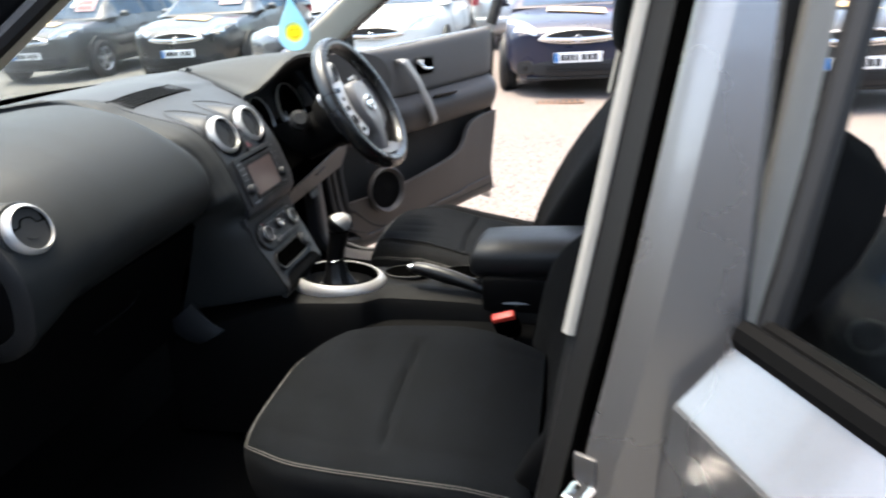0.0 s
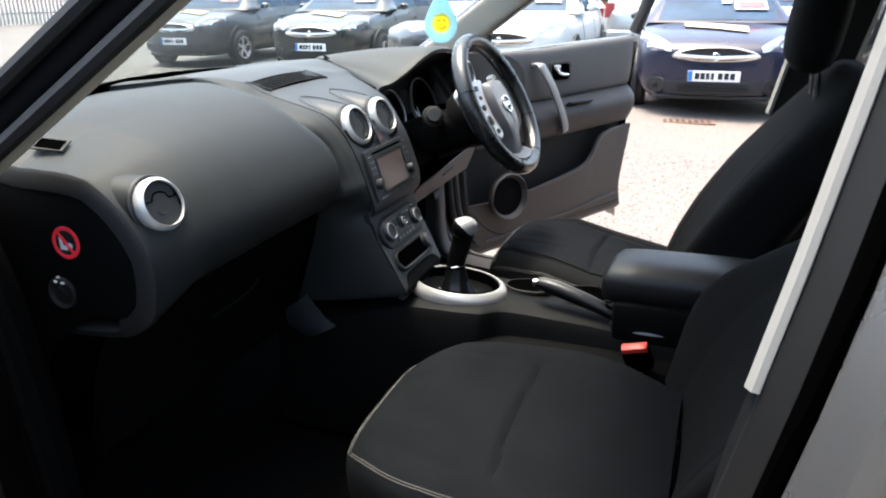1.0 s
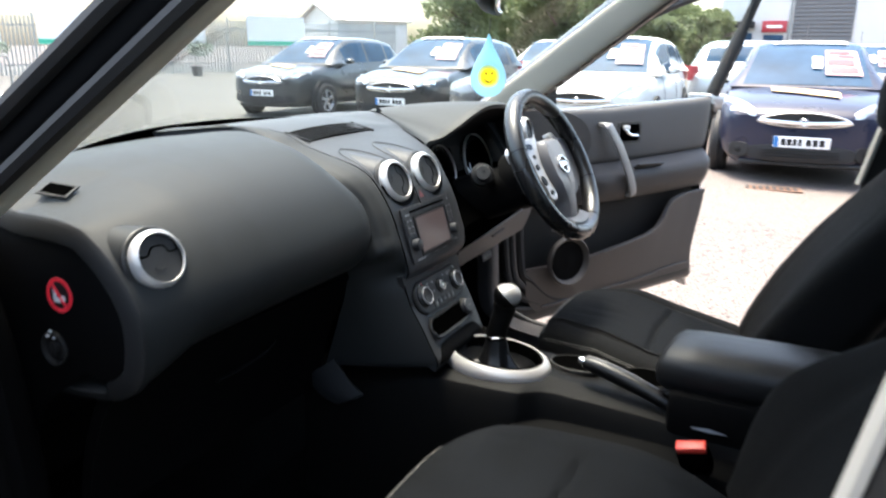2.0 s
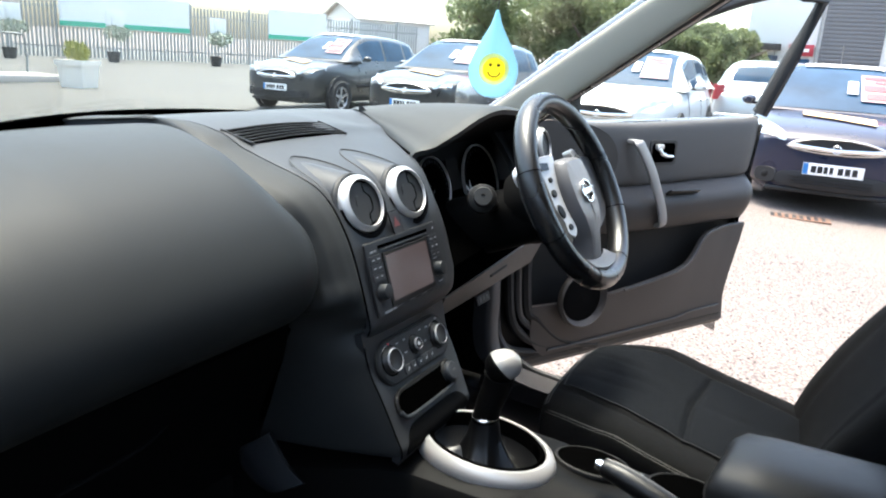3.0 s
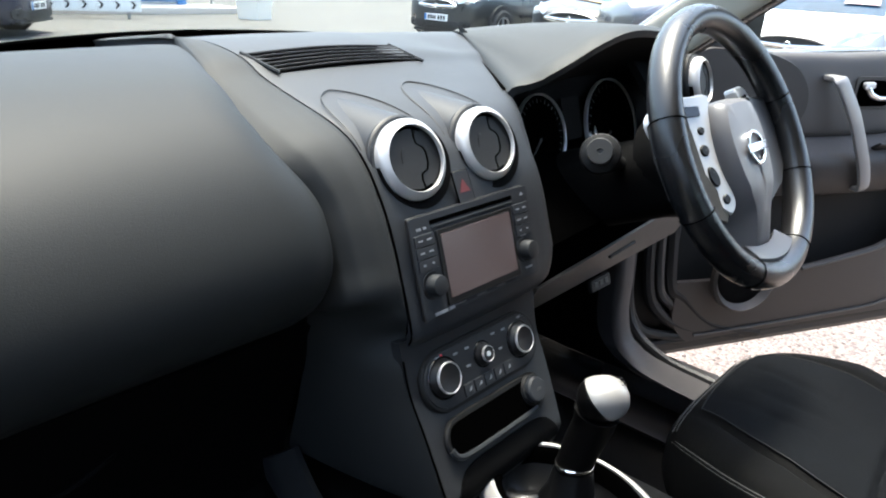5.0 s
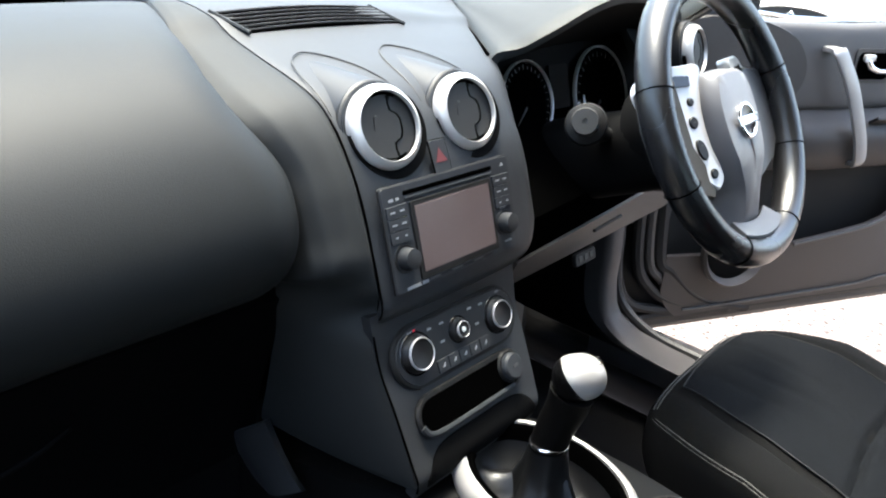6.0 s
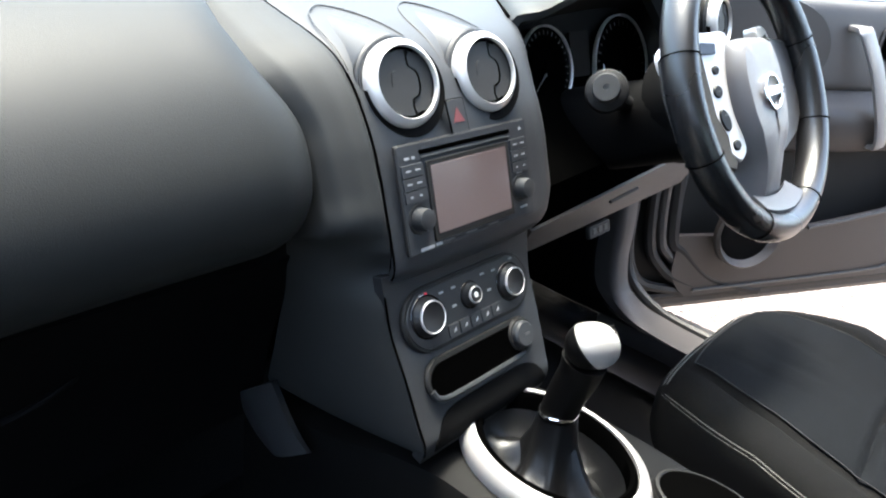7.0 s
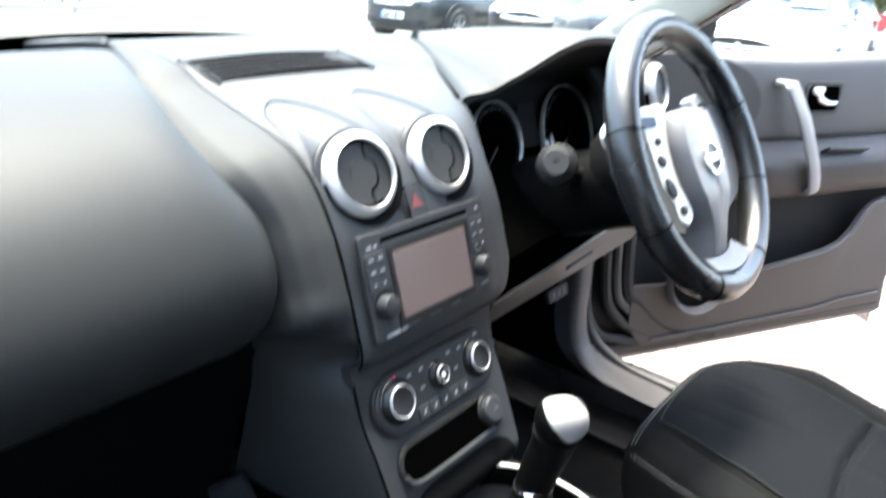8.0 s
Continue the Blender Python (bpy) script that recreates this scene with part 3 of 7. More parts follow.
# defroster grille
dg = thing("defroster_grille", "long black slatted defroster grille on the dashboard top", "air vent")
gl = Vector((-0.108, 0.246, 1.1285)); gr = Vector((0.110, 0.246, 1.1285)); bl = Vector((-0.094, 0.204, 1.1125)); br = Vector((0.126, 0.206, 1.1125))
part("well", sheet(lambda u, v: gl.lerp(gr, u).lerp(bl.lerp(br, u), v) + Vector((0, 0, 0.0008 + 0.004 * math.sin(math.pi * u))), 16, 4, 0.004), VOID, dg)
for k in range(6):
    v = (k + 0.5) / 6
    part("slat", tube([gl.lerp(gr, u / 14).lerp(bl.lerp(br, u / 14), v) + Vector((0, 0, 0.0012 + 0.004 * math.sin(math.pi * u / 14))) for u in range(15)], 0.0014, 6, flat=1.0), HARD, dg)
for a, b in ((gl, bl), (gr, br)):
    part("end_trim", tube([a + Vector((0, 0.004, 0.0012)), b + Vector((0, -0.004, 0.0012))], 0.0022, 6), SOFT, dg)


# round air vents with a teardrop hood
def air_vent(loc, normal, apex, label, r=0.043, turn=0, taper=1.0, band=0.0082):
    M = facing(loc, normal)
    v = thing("air_vent", label, "air vent", "round dashboard vents", m=M)
    inv = M.inverted()
    ap = inv @ Vector(apex)
    n = 36
    rings = []
    for k in range(19):
        t = k / 18
        rr = (r + 0.003) * (1 - 0.40 * t ** (2.0 * taper))
        if t > 0.70:                        # blunt, thumb-like tip
            rr *= math.sqrt(max(0.0, 1 - ((t - 0.70) / 0.30) ** 2)) * 0.97 + 0.03
        c = Vector((0, 0, -0.0075)).lerp(ap, t)
        c.y -= rr - (r + 0.003) * (1 - 0.76 * t)            # wide but low
        rings.append([(c.x + rr * math.cos(2 * math.pi * i / n), c.y + rr * math.sin(2 * math.pi * i / n), c.z) for i in range(n)])
    part("hood", loft(rings), SOFT if loc[0] < -0.3 else PANEL, v)
    part("cowl", revolve([(r + 0.0062, -0.05), (r + 0.0058, -0.0100), (r + 0.0040, -0.0085), (r + 0.0008, -0.012), (r - 0.001, -0.012), (r - 0.001, -0.02)], 44, cap=False), DARK, v)
    if loc[0] > -0.3:
        part("cup", revolve([(r + 0.0035, -0.03), (r + 0.0035, -0.0020), (r + 0.0025, -0.0012), (0.02, -0.0040)], 44, pose(0.0035, -0.0050, 0), cap=False), MATTE, v, "black cup round the ring")
    part("ring", revolve([(r - 0.0005, -0.016), (r, -0.003), (r - 0.0006, 0.0005), (r - 0.0022, 0.0026), (r - band * 0.7, 0.0056), (r - band + 0.0006, 0.0066), (r - band, 0.0058), (r - band, -0.008)], 52, cap=False), SILVER, v, "satin silver ring")
    part("barrel", revolve([(r - band, 0.002), (r - band - 0.001, -0.012), (0.0005, -0.012)], 40, cap=False), DARK, v)
    R = pose(0, 0, -0.0045, 0, 0, turn)
    ro = r - band - 0.0006
    q = ro / 0.031
    jag = [(0.0035 * q, -0.0215 * q), (0.0045 * q, -0.0150 * q), (0.0125 * q, -0.0110 * q), (0.0150 * q, -0.0050 * q), (0.0150 * q, 0.0050 * q), (0.0125 * q, 0.0100 * q), (0.0055 * q, 0.0140 * q), (0.0045 * q, 0.0215 * q)]
    flap = [(ro * math.cos(radians(a)), ro * math.sin(radians(a))) for a in range(77, 284, 7)]
    part("flap", prism(flap + jag, 0.006, R, bevel=0.0008), FLAP, v)
    rest = [(ro * math.cos(radians(a)), ro * math.sin(radians(a))) for a in range(-74, 75, 8)]
    part("flap", prism(rest + [(x_ + 0.0022, y_) for x_, y_ in reversed(jag)], 0.0052, R, bevel=0.0006), FLAP, v)
    part("flap_gap", tube([R @ Vector((x_ + 0.0010, y_, 0.0056)) for x_, y_ in [(0.004 * q, -0.028 * q)] + jag + [(0.004 * q, 0.028 * q)]], 0.0009, 5), VOID, v)
    for sgn in (-1, 1):
        part("flap_shadow", tube([R @ Vector(((ro - 0.0012) * math.cos(radians(a)), sgn * (ro - 0.0012) * math.sin(radians(a)), 0.0056)) for a in range(62, 112, 6)], 0.0014, 5), VOID, v)
    part("thumb_tab", tube(smooth_line([R @ Vector(p_) for p_ in ((-0.009 * q, 0.0105 * q, 0.0056), (-0.0125 * q, 0.0095 * q, 0.0062), (-0.0140 * q, 0.005 * q, 0.0064), (-0.0145 * q, -0.003 * q, 0.0056))], 4), 0.0009, 6), FLAP, v)
    return v


def stack_z(y):
    """Height of the centre face's top at y."""
    for a, b in zip(STKS, STKS[1:]):
        if b.y <= y <= a.y:
            return b.z + (a.z - b.z) * (y - b.y) / max(1e-6, a.y - b.y)
    return STKS[-1].z


VN = (-0.09, -1, 0.45)
air_vent((-0.0645, 0.0305, 1.0505), VN, (-0.070, 0.138, 1.0855), "round silver-ringed air vent with a teardrop hood", r=0.0408)
air_vent((0.0505, 0.0305, 1.0505), VN, (0.041, 0.138, 1.0855), "round silver-ringed air vent with a teardrop hood", r=0.0408)
air_vent((-0.6030, 0.0395, 1.0400), (-0.07, -1, 0.40), (-0.622, 0.146, 1.0700), "round silver-ringed air vent on the passenger dashboard end", r=0.0368, turn=90, band=0.0064)
air_vent((0.560, 0.016, 1.078), (0.10, -1, 0.25), (0.575, 0.15, 1.11), "round silver-ringed air vent behind the steering wheel", r=0.040)

# fine seam round each teardrop
for cx in (-0.064, 0.051):
    line = smooth_line([(cx - 0.048, 0.052, 0), (cx - 0.0455, 0.080, 0), (cx - 0.039, 0.112, 0), (cx - 0.026, 0.138, 0), (cx - 0.009, 0.151, 0), (cx + 0.004, 0.150, 0), (cx + 0.021, 0.136, 0), (cx + 0.035, 0.110, 0), (cx + 0.0435, 0.080, 0), (cx + 0.048, 0.052, 0)], 5)
    part("vent_seam", tube([(p.x, p.y, stack_z(p.y) + 0.0036) for p in line], 0.0008, 5), RUBBER, dash)

# hazard button
M = facing((-0.010, 0.0122, 1.0175), (0, -1, 0.47))
hz = thing("hazard_button", "black hazard light button with a dull red triangle", "button", m=M)
part("surround", prism(round_rect(0.025, 0.034, 0.002), 0.0012, bevel=0.0003), VOID, hz)
part("key", prism(round_rect(0.0230, 0.0320, 0.002), 0.0016, bevel=0.0004), FASCIA, hz)
part("triangle", prism([(-0.008, -0.006), (0.008, -0.006), (0, 0.008)], 0.0021), DIMRED, hz)

# car radio
RN = Vector((0, -0.955, 0.295))
M = facing((-0.0065, -0.0118, 0.9455), RN)
radio = thing("car_radio", "black double-height car radio with a blank colour screen", "car radio", m=M)
part("seam", prism(round_rect(0.1870, 0.1015, 0.003), 0.0028, pose(0, 0.0098, 0), bevel=0.0003), RUBBER, radio)
part("faceplate", prism(round_rect(0.185, 0.0995, 0.003), 0.0044, pose(0, 0.0098, -0.001), bevel=0.0008), PANEL, radio)
part("bezel", prism(round_rect(0.119, 0.076, 0.002), 0.0052, pose(0, 0.004, 0), bevel=0.0008), HARD, radio)
part("screen", prism(round_rect(0.109, 0.0645, 0.0015), 0.0058, pose(0, 0.005, 0), bevel=0.0003), SCREEN, radio, "blank display glass with a brownish reflection in its colour")
part("disc_slot", box((0.0, 0.0512, 0.0032), (0.130, 0.0042, 0.002), 0.0006), VOID, radio)
part("slot_lip", box((0.0, 0.0462, 0.0036), (0.128, 0.0016, 0.003), 0.0005), PANEL, radio)
for side in (-1, 1):
    for k in range(3):
        part("button", prism(round_rect(0.0265, 0.0112, 0.0010), 0.0026, pose(side * 0.0765, 0.0365 - 0.0118 * k, 0.0025), bevel=0.0005), PANEL, radio)
        for dx in (-0.006, 0.006):
            part("mark", box((side * 0.0765 + dx, 0.0365 - 0.0118 * k, 0.0053), (0.006 if k < 2 else 0.003, 0.0016, 0.0004)), DIMPRINT, radio)
    ky = -0.0085 if side < 0 else -0.0100
    K = pose(side * 0.075, ky, 0.0025)
    kn = part("knob", revolve([(0.0108, 0), (0.0104, 0.010), (0.0096, 0.0125), (0.0080, 0.0130), (0, 0.0130)], 30, K), FASCIA, radio)
    part("knob_base", ring(0.0118, 0.0142, 0.0016, 30, K), DARK, radio)
    part("mark", box((side * 0.075, ky + 0.0165, 0.0036), (0.010, 0.0014, 0.0004)), DIMPRINT, radio)
part("mark", box((-0.081, 0.0475, 0.0036), (0.006, 0.0025, 0.0005)), DIMPRINT, radio)
part("mark", box((-0.073, 0.0475, 0.0036), (0.004, 0.0025, 0.0005)), DIMPRINT, radio)
part("mark", prism([(-0.003, 0), (0.003, 0), (0, 0.004)], 0.0005, pose(0.083, 0.050, 0.0032)), DIMPRINT, radio)
for k in range(6):
    part("preset_mark", box((-0.041 + 0.0165 * k, -0.0364, 0.0036), (0.0155, 0.0013, 0.0008)), HARD if k % 2 else TRIMGREY, radio)
part("mark", box((-0.070, -0.0372, 0.0036), (0.018, 0.0030, 0.0004)), DIMPRINT, radio)
part("mark", box((-0.0545, -0.0370, 0.0036), (0.008, 0.0030, 0.0004)), DIMPRINT, radio)
part("mark", box((0.077, -0.0300, 0.0036), (0.012, 0.0022, 0.0004)), DIMPRINT, radio)

# heater controls
M = facing((-0.013, -0.0290, 0.835), (0, -1, 0.45))
hc = thing("heater_controls", "rounded heater control panel with silver-ringed knobs", "heater controls", m=M)


def pill(w, h, n=14):
    r = h / 2
    return [(w / 2 - r + r * math.cos(radians(-90 + 180 * k / n)), r * math.sin(radians(-90 + 180 * k / n))) for k in range(n + 1)] + \
           [(-w / 2 + r + r * math.cos(radians(90 + 180 * k / n)), r * math.sin(radians(90 + 180 * k / n))) for k in range(n + 1)]


part("rim", prism(pill(0.190, 0.066), 0.005, bevel=0.002), HARD, hc)
part("plate", prism(pill(0.182, 0.058), 0.0062, bevel=0.001), FASCIA, hc)
for x, y, r, rr in ((-0.0635, 0.003, 0.0200, 0.0160), (0.0620, 0.001, 0.0195, 0.0150), (-0.0010, 0.006, 0.0130, 0.0085)):
    K = pose(x, y, 0.005)
    part("knob", revolve([(r, 0), (r * 0.96, 0.0035), (rr * 1.06, 0.0055), (rr, 0.0085), (rr * 0.90, 0.0103), (rr * 0.80, 0.0095), (0, 0.0095)], 36, K), DARK, hc)
    part("knob_ring", ring(rr * 0.84, rr * 1.02, 0.0026, 40, K @ pose(0, 0, 0.0081), lean=0.0012), SILVER, hc, "bright ring")
    part("collar", ring(r, r * 1.10, 0.002, 40, K), GLOSSBLACK, hc)
part("mark", revolve([(0.0028, 0), (0.0028, 0.0008), (0, 0.001)], 12, pose(-0.001, 0.006, 0.0146)), PRINT, hc)
for k in range(5):
    x = -0.034 + 0.0165 * k
    part("button", prism(round_rect(0.0150, 0.013, 0.001), 0.0025, pose(x, -0.0205, 0.0055), bevel=0.0007), PANEL, hc)
    part("mark", prism([(-0.002, -0.002), (0.002, -0.001), (0.0025, 0.0025), (0.0, 0.001)], 0.0005, pose(x, -0.0205, 0.0082)), DIMPRINT, hc)
for x, y in ((-0.066, 0.0245), (-0.040, 0.020), (-0.022, 0.020), (0.022, 0.021), (0.040, 0.020), (0.070, 0.0245), (-0.026, 0.002), (0.028, 0.002)):
    part("mark", box((x, y, 0.0064), (0.006, 0.0022, 0.0005)), DIMPRINT, hc)
part("mark", box((-0.060, 0.0250, 0.0064), (0.003, 0.003, 0.0005)), REDPRINT, hc)

# storage slot and power socket
M = facing((-0.017, -0.0595, 0.783), (0, -1, 0.53))
sl = thing("storage_slot", "wide rounded storage slot below the heater controls", "storage slot", m=M)
part("rim", prism(pill(0.166, 0.044), 0.004, bevel=0.002), HARD, sl)
# flat black plate in place of a hollow: the slot's shade as colour
part("well", prism(pill(0.156, 0.034), 0.0046, bevel=0.0004), VOID, sl)
part("lip", tube(smooth_line([(-0.079, -0.006, 0.003), (-0.072, -0.016, 0.0034), (-0.05, -0.0195, 0.0036), (0.03, -0.0195, 0.0036), (0.06, -0.0185, 0.0030)], 5), 0.0036, 8), FASCIA, sl)
sk = thing("power_socket", "round black power socket cap with a pale mark", "power socket", m=M @ pose(0.059, 0.003, -0.002))
part("collar", revolve([(0.0185, -0.004), (0.0185, 0.006), (0.0165, 0.009), (0.0150, 0.009)], 30), HARD, sk)
part("cap", revolve([(0.0150, 0.004), (0.0145, 0.014), (0.0125, 0.016), (0, 0.016)], 30), PANEL, sk)
part("mark", box((0.002, 0, 0.0162), (0.008, 0.0028, 0.0005)), TRIMGREY, sk)

# ---------- driver's side of the dashboard ----------
LIP = smooth_line([(0.174, 0.102, 1.087), (0.192, 0.080, 1.096), (0.210, 0.062, 1.111), (0.237, 0.048, 1.127), (0.278, 0.034, 1.148), (0.331, 0.026, 1.161), (0.40, 0.024, 1.160), (0.48, 0.030, 1.150), (0.56, 0.050, 1.130), (0.63, 0.080, 1.098), (0.675, 0.11, 1.06)], 6)
HOODBACK = smooth_line([(0.362, 0.345, 1.128), (0.385, 0.385, 1.126), (0.44, 0.420, 1.122), (0.52, 0.440, 1.114), (0.60, 0.445, 1.104), (0.70, 0.430, 1.090)], 6)


def hood_point(u, v):
    """The instrument hood: u across, v from its rounded far corner to the lip, which starts in a point beside the centre face."""
    lip, _ = along(LIP, u)
    b, _ = along(HOODBACK, u)
    p = b.lerp(lip, v)
    p.z += 0.009 * min(1.0, u / 0.28) ** 0.8 * math.sin(math.pi * v) ** 0.9
    edge = max(0.0, 1 - min(u / 0.05, v / 0.06))                     # the rounded edge dips into the joint
    p.z += 0.004 - 0.008 * edge ** 2
    if v > 0.95:
        p.z -= 0.006 * ((v - 0.95) / 0.05) ** 2 * min(1.0, u / 0.15)
    return (p.x, p.y, p.z)


# near-black sheet holds the shade beneath the hood's edge
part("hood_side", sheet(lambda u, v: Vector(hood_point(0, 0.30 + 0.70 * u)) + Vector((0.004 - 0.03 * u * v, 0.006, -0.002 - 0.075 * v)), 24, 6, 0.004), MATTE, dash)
part("instrument_hood", sheet(hood_point, 40, 40, 0.010), HOODPAD, dash, "grey crowned instrument hood")
part("hood_seam", tube(smooth_line([Vector(hood_point(0.0, 0.98 - 0.92 * k / 14)) + Vector((-0.0022, 0.0016, 0.0035 - 0.0002 * k)) for k in range(15)], 4), 0.0022, 5), VOID, dash)
part("hood_surround", sheet(lambda u, v: (0.30 + 0.40 * u, 0.30 + (0.30 - 0.14 * u * u) * v, 1.112 - 0.012 * v - 0.035 * u * u), 10, 10, 0.006), SOFT, dash)
# throat below the hood, its shade put in as near black, and the cluster
ic = thing("instrument_cluster", "twin round instruments with bright rims in a black cowl", "instrument cluster")


def throat(u, v):
    a = Vector(hood_point(u, 0.99)) + Vector((0.002, 0.006, -0.010))
    b = Vector((0.205 + 0.445 * u, 0.136, 1.065 + 0.02 * math.sin(math.pi * u)))
    return a.lerp(b, v)


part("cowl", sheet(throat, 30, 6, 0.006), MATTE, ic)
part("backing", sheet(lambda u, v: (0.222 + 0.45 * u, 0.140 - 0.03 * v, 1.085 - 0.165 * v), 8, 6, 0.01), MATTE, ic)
for cx, needle, q in ((0.270, -130, 0.9), (0.463, -125, 1.2)):
    M = facing((cx, 0.112, 1.016 + 0.06 * (1 - q) * (1 if q > 1 else 0)), (0, -1, 0.30)) @ Matrix.Diagonal((q, q, 1, 1))
    part("dial", revolve([(0.060, 0), (0.060, 0.003), (0, 0.003)], 40, M), VOID, ic)
    if q > 1:
        # two pale strokes paint a reflection at the dial's lower left
        for pts in ([(0.004, -0.014), (-0.016, 0.006), (-0.012, 0.009), (0.004, -0.008)], [(0.004, -0.012), (-0.001, 0.008), (0.001, 0.016), (0.006, -0.010)]):
            part("dial_glint", prism(pts, 0.001, M @ pose(-0.042, -0.010, 0.0034)), PRINT, ic, "pale strokes drawn as a reflection on the dial")
    part("dial_rim", ring(0.0605, 0.0624, 0.007, 48, M, lean=0.001), SILVER, ic, "bright metal rim")
    for k in range(25):
        a = radians(225 - 270 * k / 24)
        part("tick", box((0.052 * math.cos(a), 0.052 * math.sin(a), 0.0035), (0.007 if k % 2 == 0 else 0.004, 0.0012, 0.0006), m=M @ Matrix.Translation((0.052 * math.cos(a), 0.052 * math.sin(a), 0.0)) @ pose(0, 0, 0, 0, 0, math.degrees(a)) @ Matrix.Translation((-0.052 * math.cos(a), -0.052 * math.sin(a), 0))), FLAP, ic)
    part("needle", prism([(-0.0022, 0), (0.0022, 0), (0.0006, 0.046), (-0.0006, 0.046)], 0.0015, M @ pose(0, 0, 0.006, 0, 0, -needle)), HARD, ic)
    part("needle_hub", revolve([(0.009, 0.003), (0.009, 0.008), (0.006, 0.010), (0, 0.010)], 20, M), VOID, ic)
part("centre_display", prism(round_rect(0.046, 0.060, 0.005), 0.004, facing((0.3475, 0.115, 1.03), (0, -1, 0.30))), MATTE, ic)
part("lower_trim", tube([(0.31, 0.085, 0.985), (0.35, 0.080, 0.980), (0.39, 0.085, 0.985)], 0.004, 6), SILVER, ic)

# right side of the dashboard and the knee panel
part("outer_dash", sheet(lambda u, v: (0.49 + 0.18 * u, 0.11 - 0.075 * math.sin(v * 2.4) + 0.06 * v * u, 1.115 - 0.20 * v), 12, 20, 0.012), SOFT, dash)
# knee panel blackened to hold the shade below the instruments
part("knee_panel", sheet(lambda u, v: (0.115 + 0.555 * u, 0.115 - 0.125 * min(1, v * 1.6) + 0.045 * u, 1.01 - 0.14 * v), 20, 14, 0.012), VOID, dash, "panel below the instruments, black with the shade in its colour")
part("knee_panel_lip", sheet(lambda u, v: (0.108 + 0.56 * u, -0.014 + 0.022 * v + 0.010 * v * v + 0.045 * u, 0.874 - 0.052 * v - 0.030 * u * v), 24, 8, 0.010), DOORTRIM, dash, "brownish grey lower edge of the dashboard")
part("knee_trim", tube([(0.27 + 0.04 * k, -0.018 + 0.003 * k, 0.874) for k in range(3)], 0.0025, 6), HARD, dash)
pt = thing("diagnostic_socket", "small slotted socket below the dashboard edge", "socket", m=facing((0.322, 0.022, 0.808), (0, -1, 0.30)))
part("body", prism(round_rect(0.055, 0.018, 0.004), 0.006, bevel=0.002), HARD, pt)
for k in range(3):
    part("slot", box((-0.014 + 0.014 * k, 0, 0.0062), (0.009, 0.008, 0.001)), DARK, pt)

# ---------- steering wheel and column ----------
WN = Vector((-0.025, -0.90, 0.48)).normalized()
M = facing(Vector((0.330, -0.136, 1.040)) - 0.020 * WN, WN)
wheel = thing("steering_wheel", "black leather steering wheel with silver button spokes", "steering wheel", m=M)
RW = 0.160


def rim_pts(a0, a1, n):
    return [(RW * math.cos(radians(a0 + (a1 - a0) * k / n)), RW * math.sin(radians(a0 + (a1 - a0) * k / n)), 0.020) for k in range(n + 1)]


part("rim", tube(rim_pts(0, 360, 96)[:-1], 0.0172, 16, True, flat=1.12), LEATHER, wheel)
part("lower_grip", tube(rim_pts(248, 292, 24), 0.0176, 16, flat=1.10), LEATHER, wheel)
for a in (17, 163, 201, 339, 244, 296):
    part("grip_seam", tube([(0.0178 * math.cos(radians(b)) * math.cos(radians(a)) + RW * math.cos(radians(a)), 0.0178 * math.cos(radians(b)) * math.sin(radians(a)) + RW * math.sin(radians(a)), 0.020 + 0.0198 * math.sin(radians(b))) for b in range(0, 360, 20)], 0.0007, 5, True), VOID, wheel)
hubo = smooth_line([(-0.040, 0.053, 0), (-0.022, 0.058, 0), (0, 0.059, 0), (0.022, 0.058, 0), (0.040, 0.053, 0), (0.051, 0.022, 0), (0.050, -0.022, 0), (0.041, -0.056, 0), (0.027, -0.084, 0), (0.0235, -0.110, 0), (0.0225, -0.134, 0), (0, -0.138, 0), (-0.0225, -0.134, 0), (-0.0235, -0.110, 0), (-0.027, -0.084, 0), (-0.041, -0.056, 0), (-0.050, -0.022, 0), (-0.051, 0.022, 0)], 5, True)


def hub_ring(k, z):
    """One contour of the airbag cover; the tongue below dips down to the rim."""
    out = []
    for p in hubo:
        y = -0.008 + (p.y + 0.008) * (k if p.y > -0.06 else 0.55 + 0.45 * k)
        dip = max(0.0, -0.050 - y)
        out.append((p.x * k, y, z - 0.20 * dip - 1.2 * dip * dip))
    return out


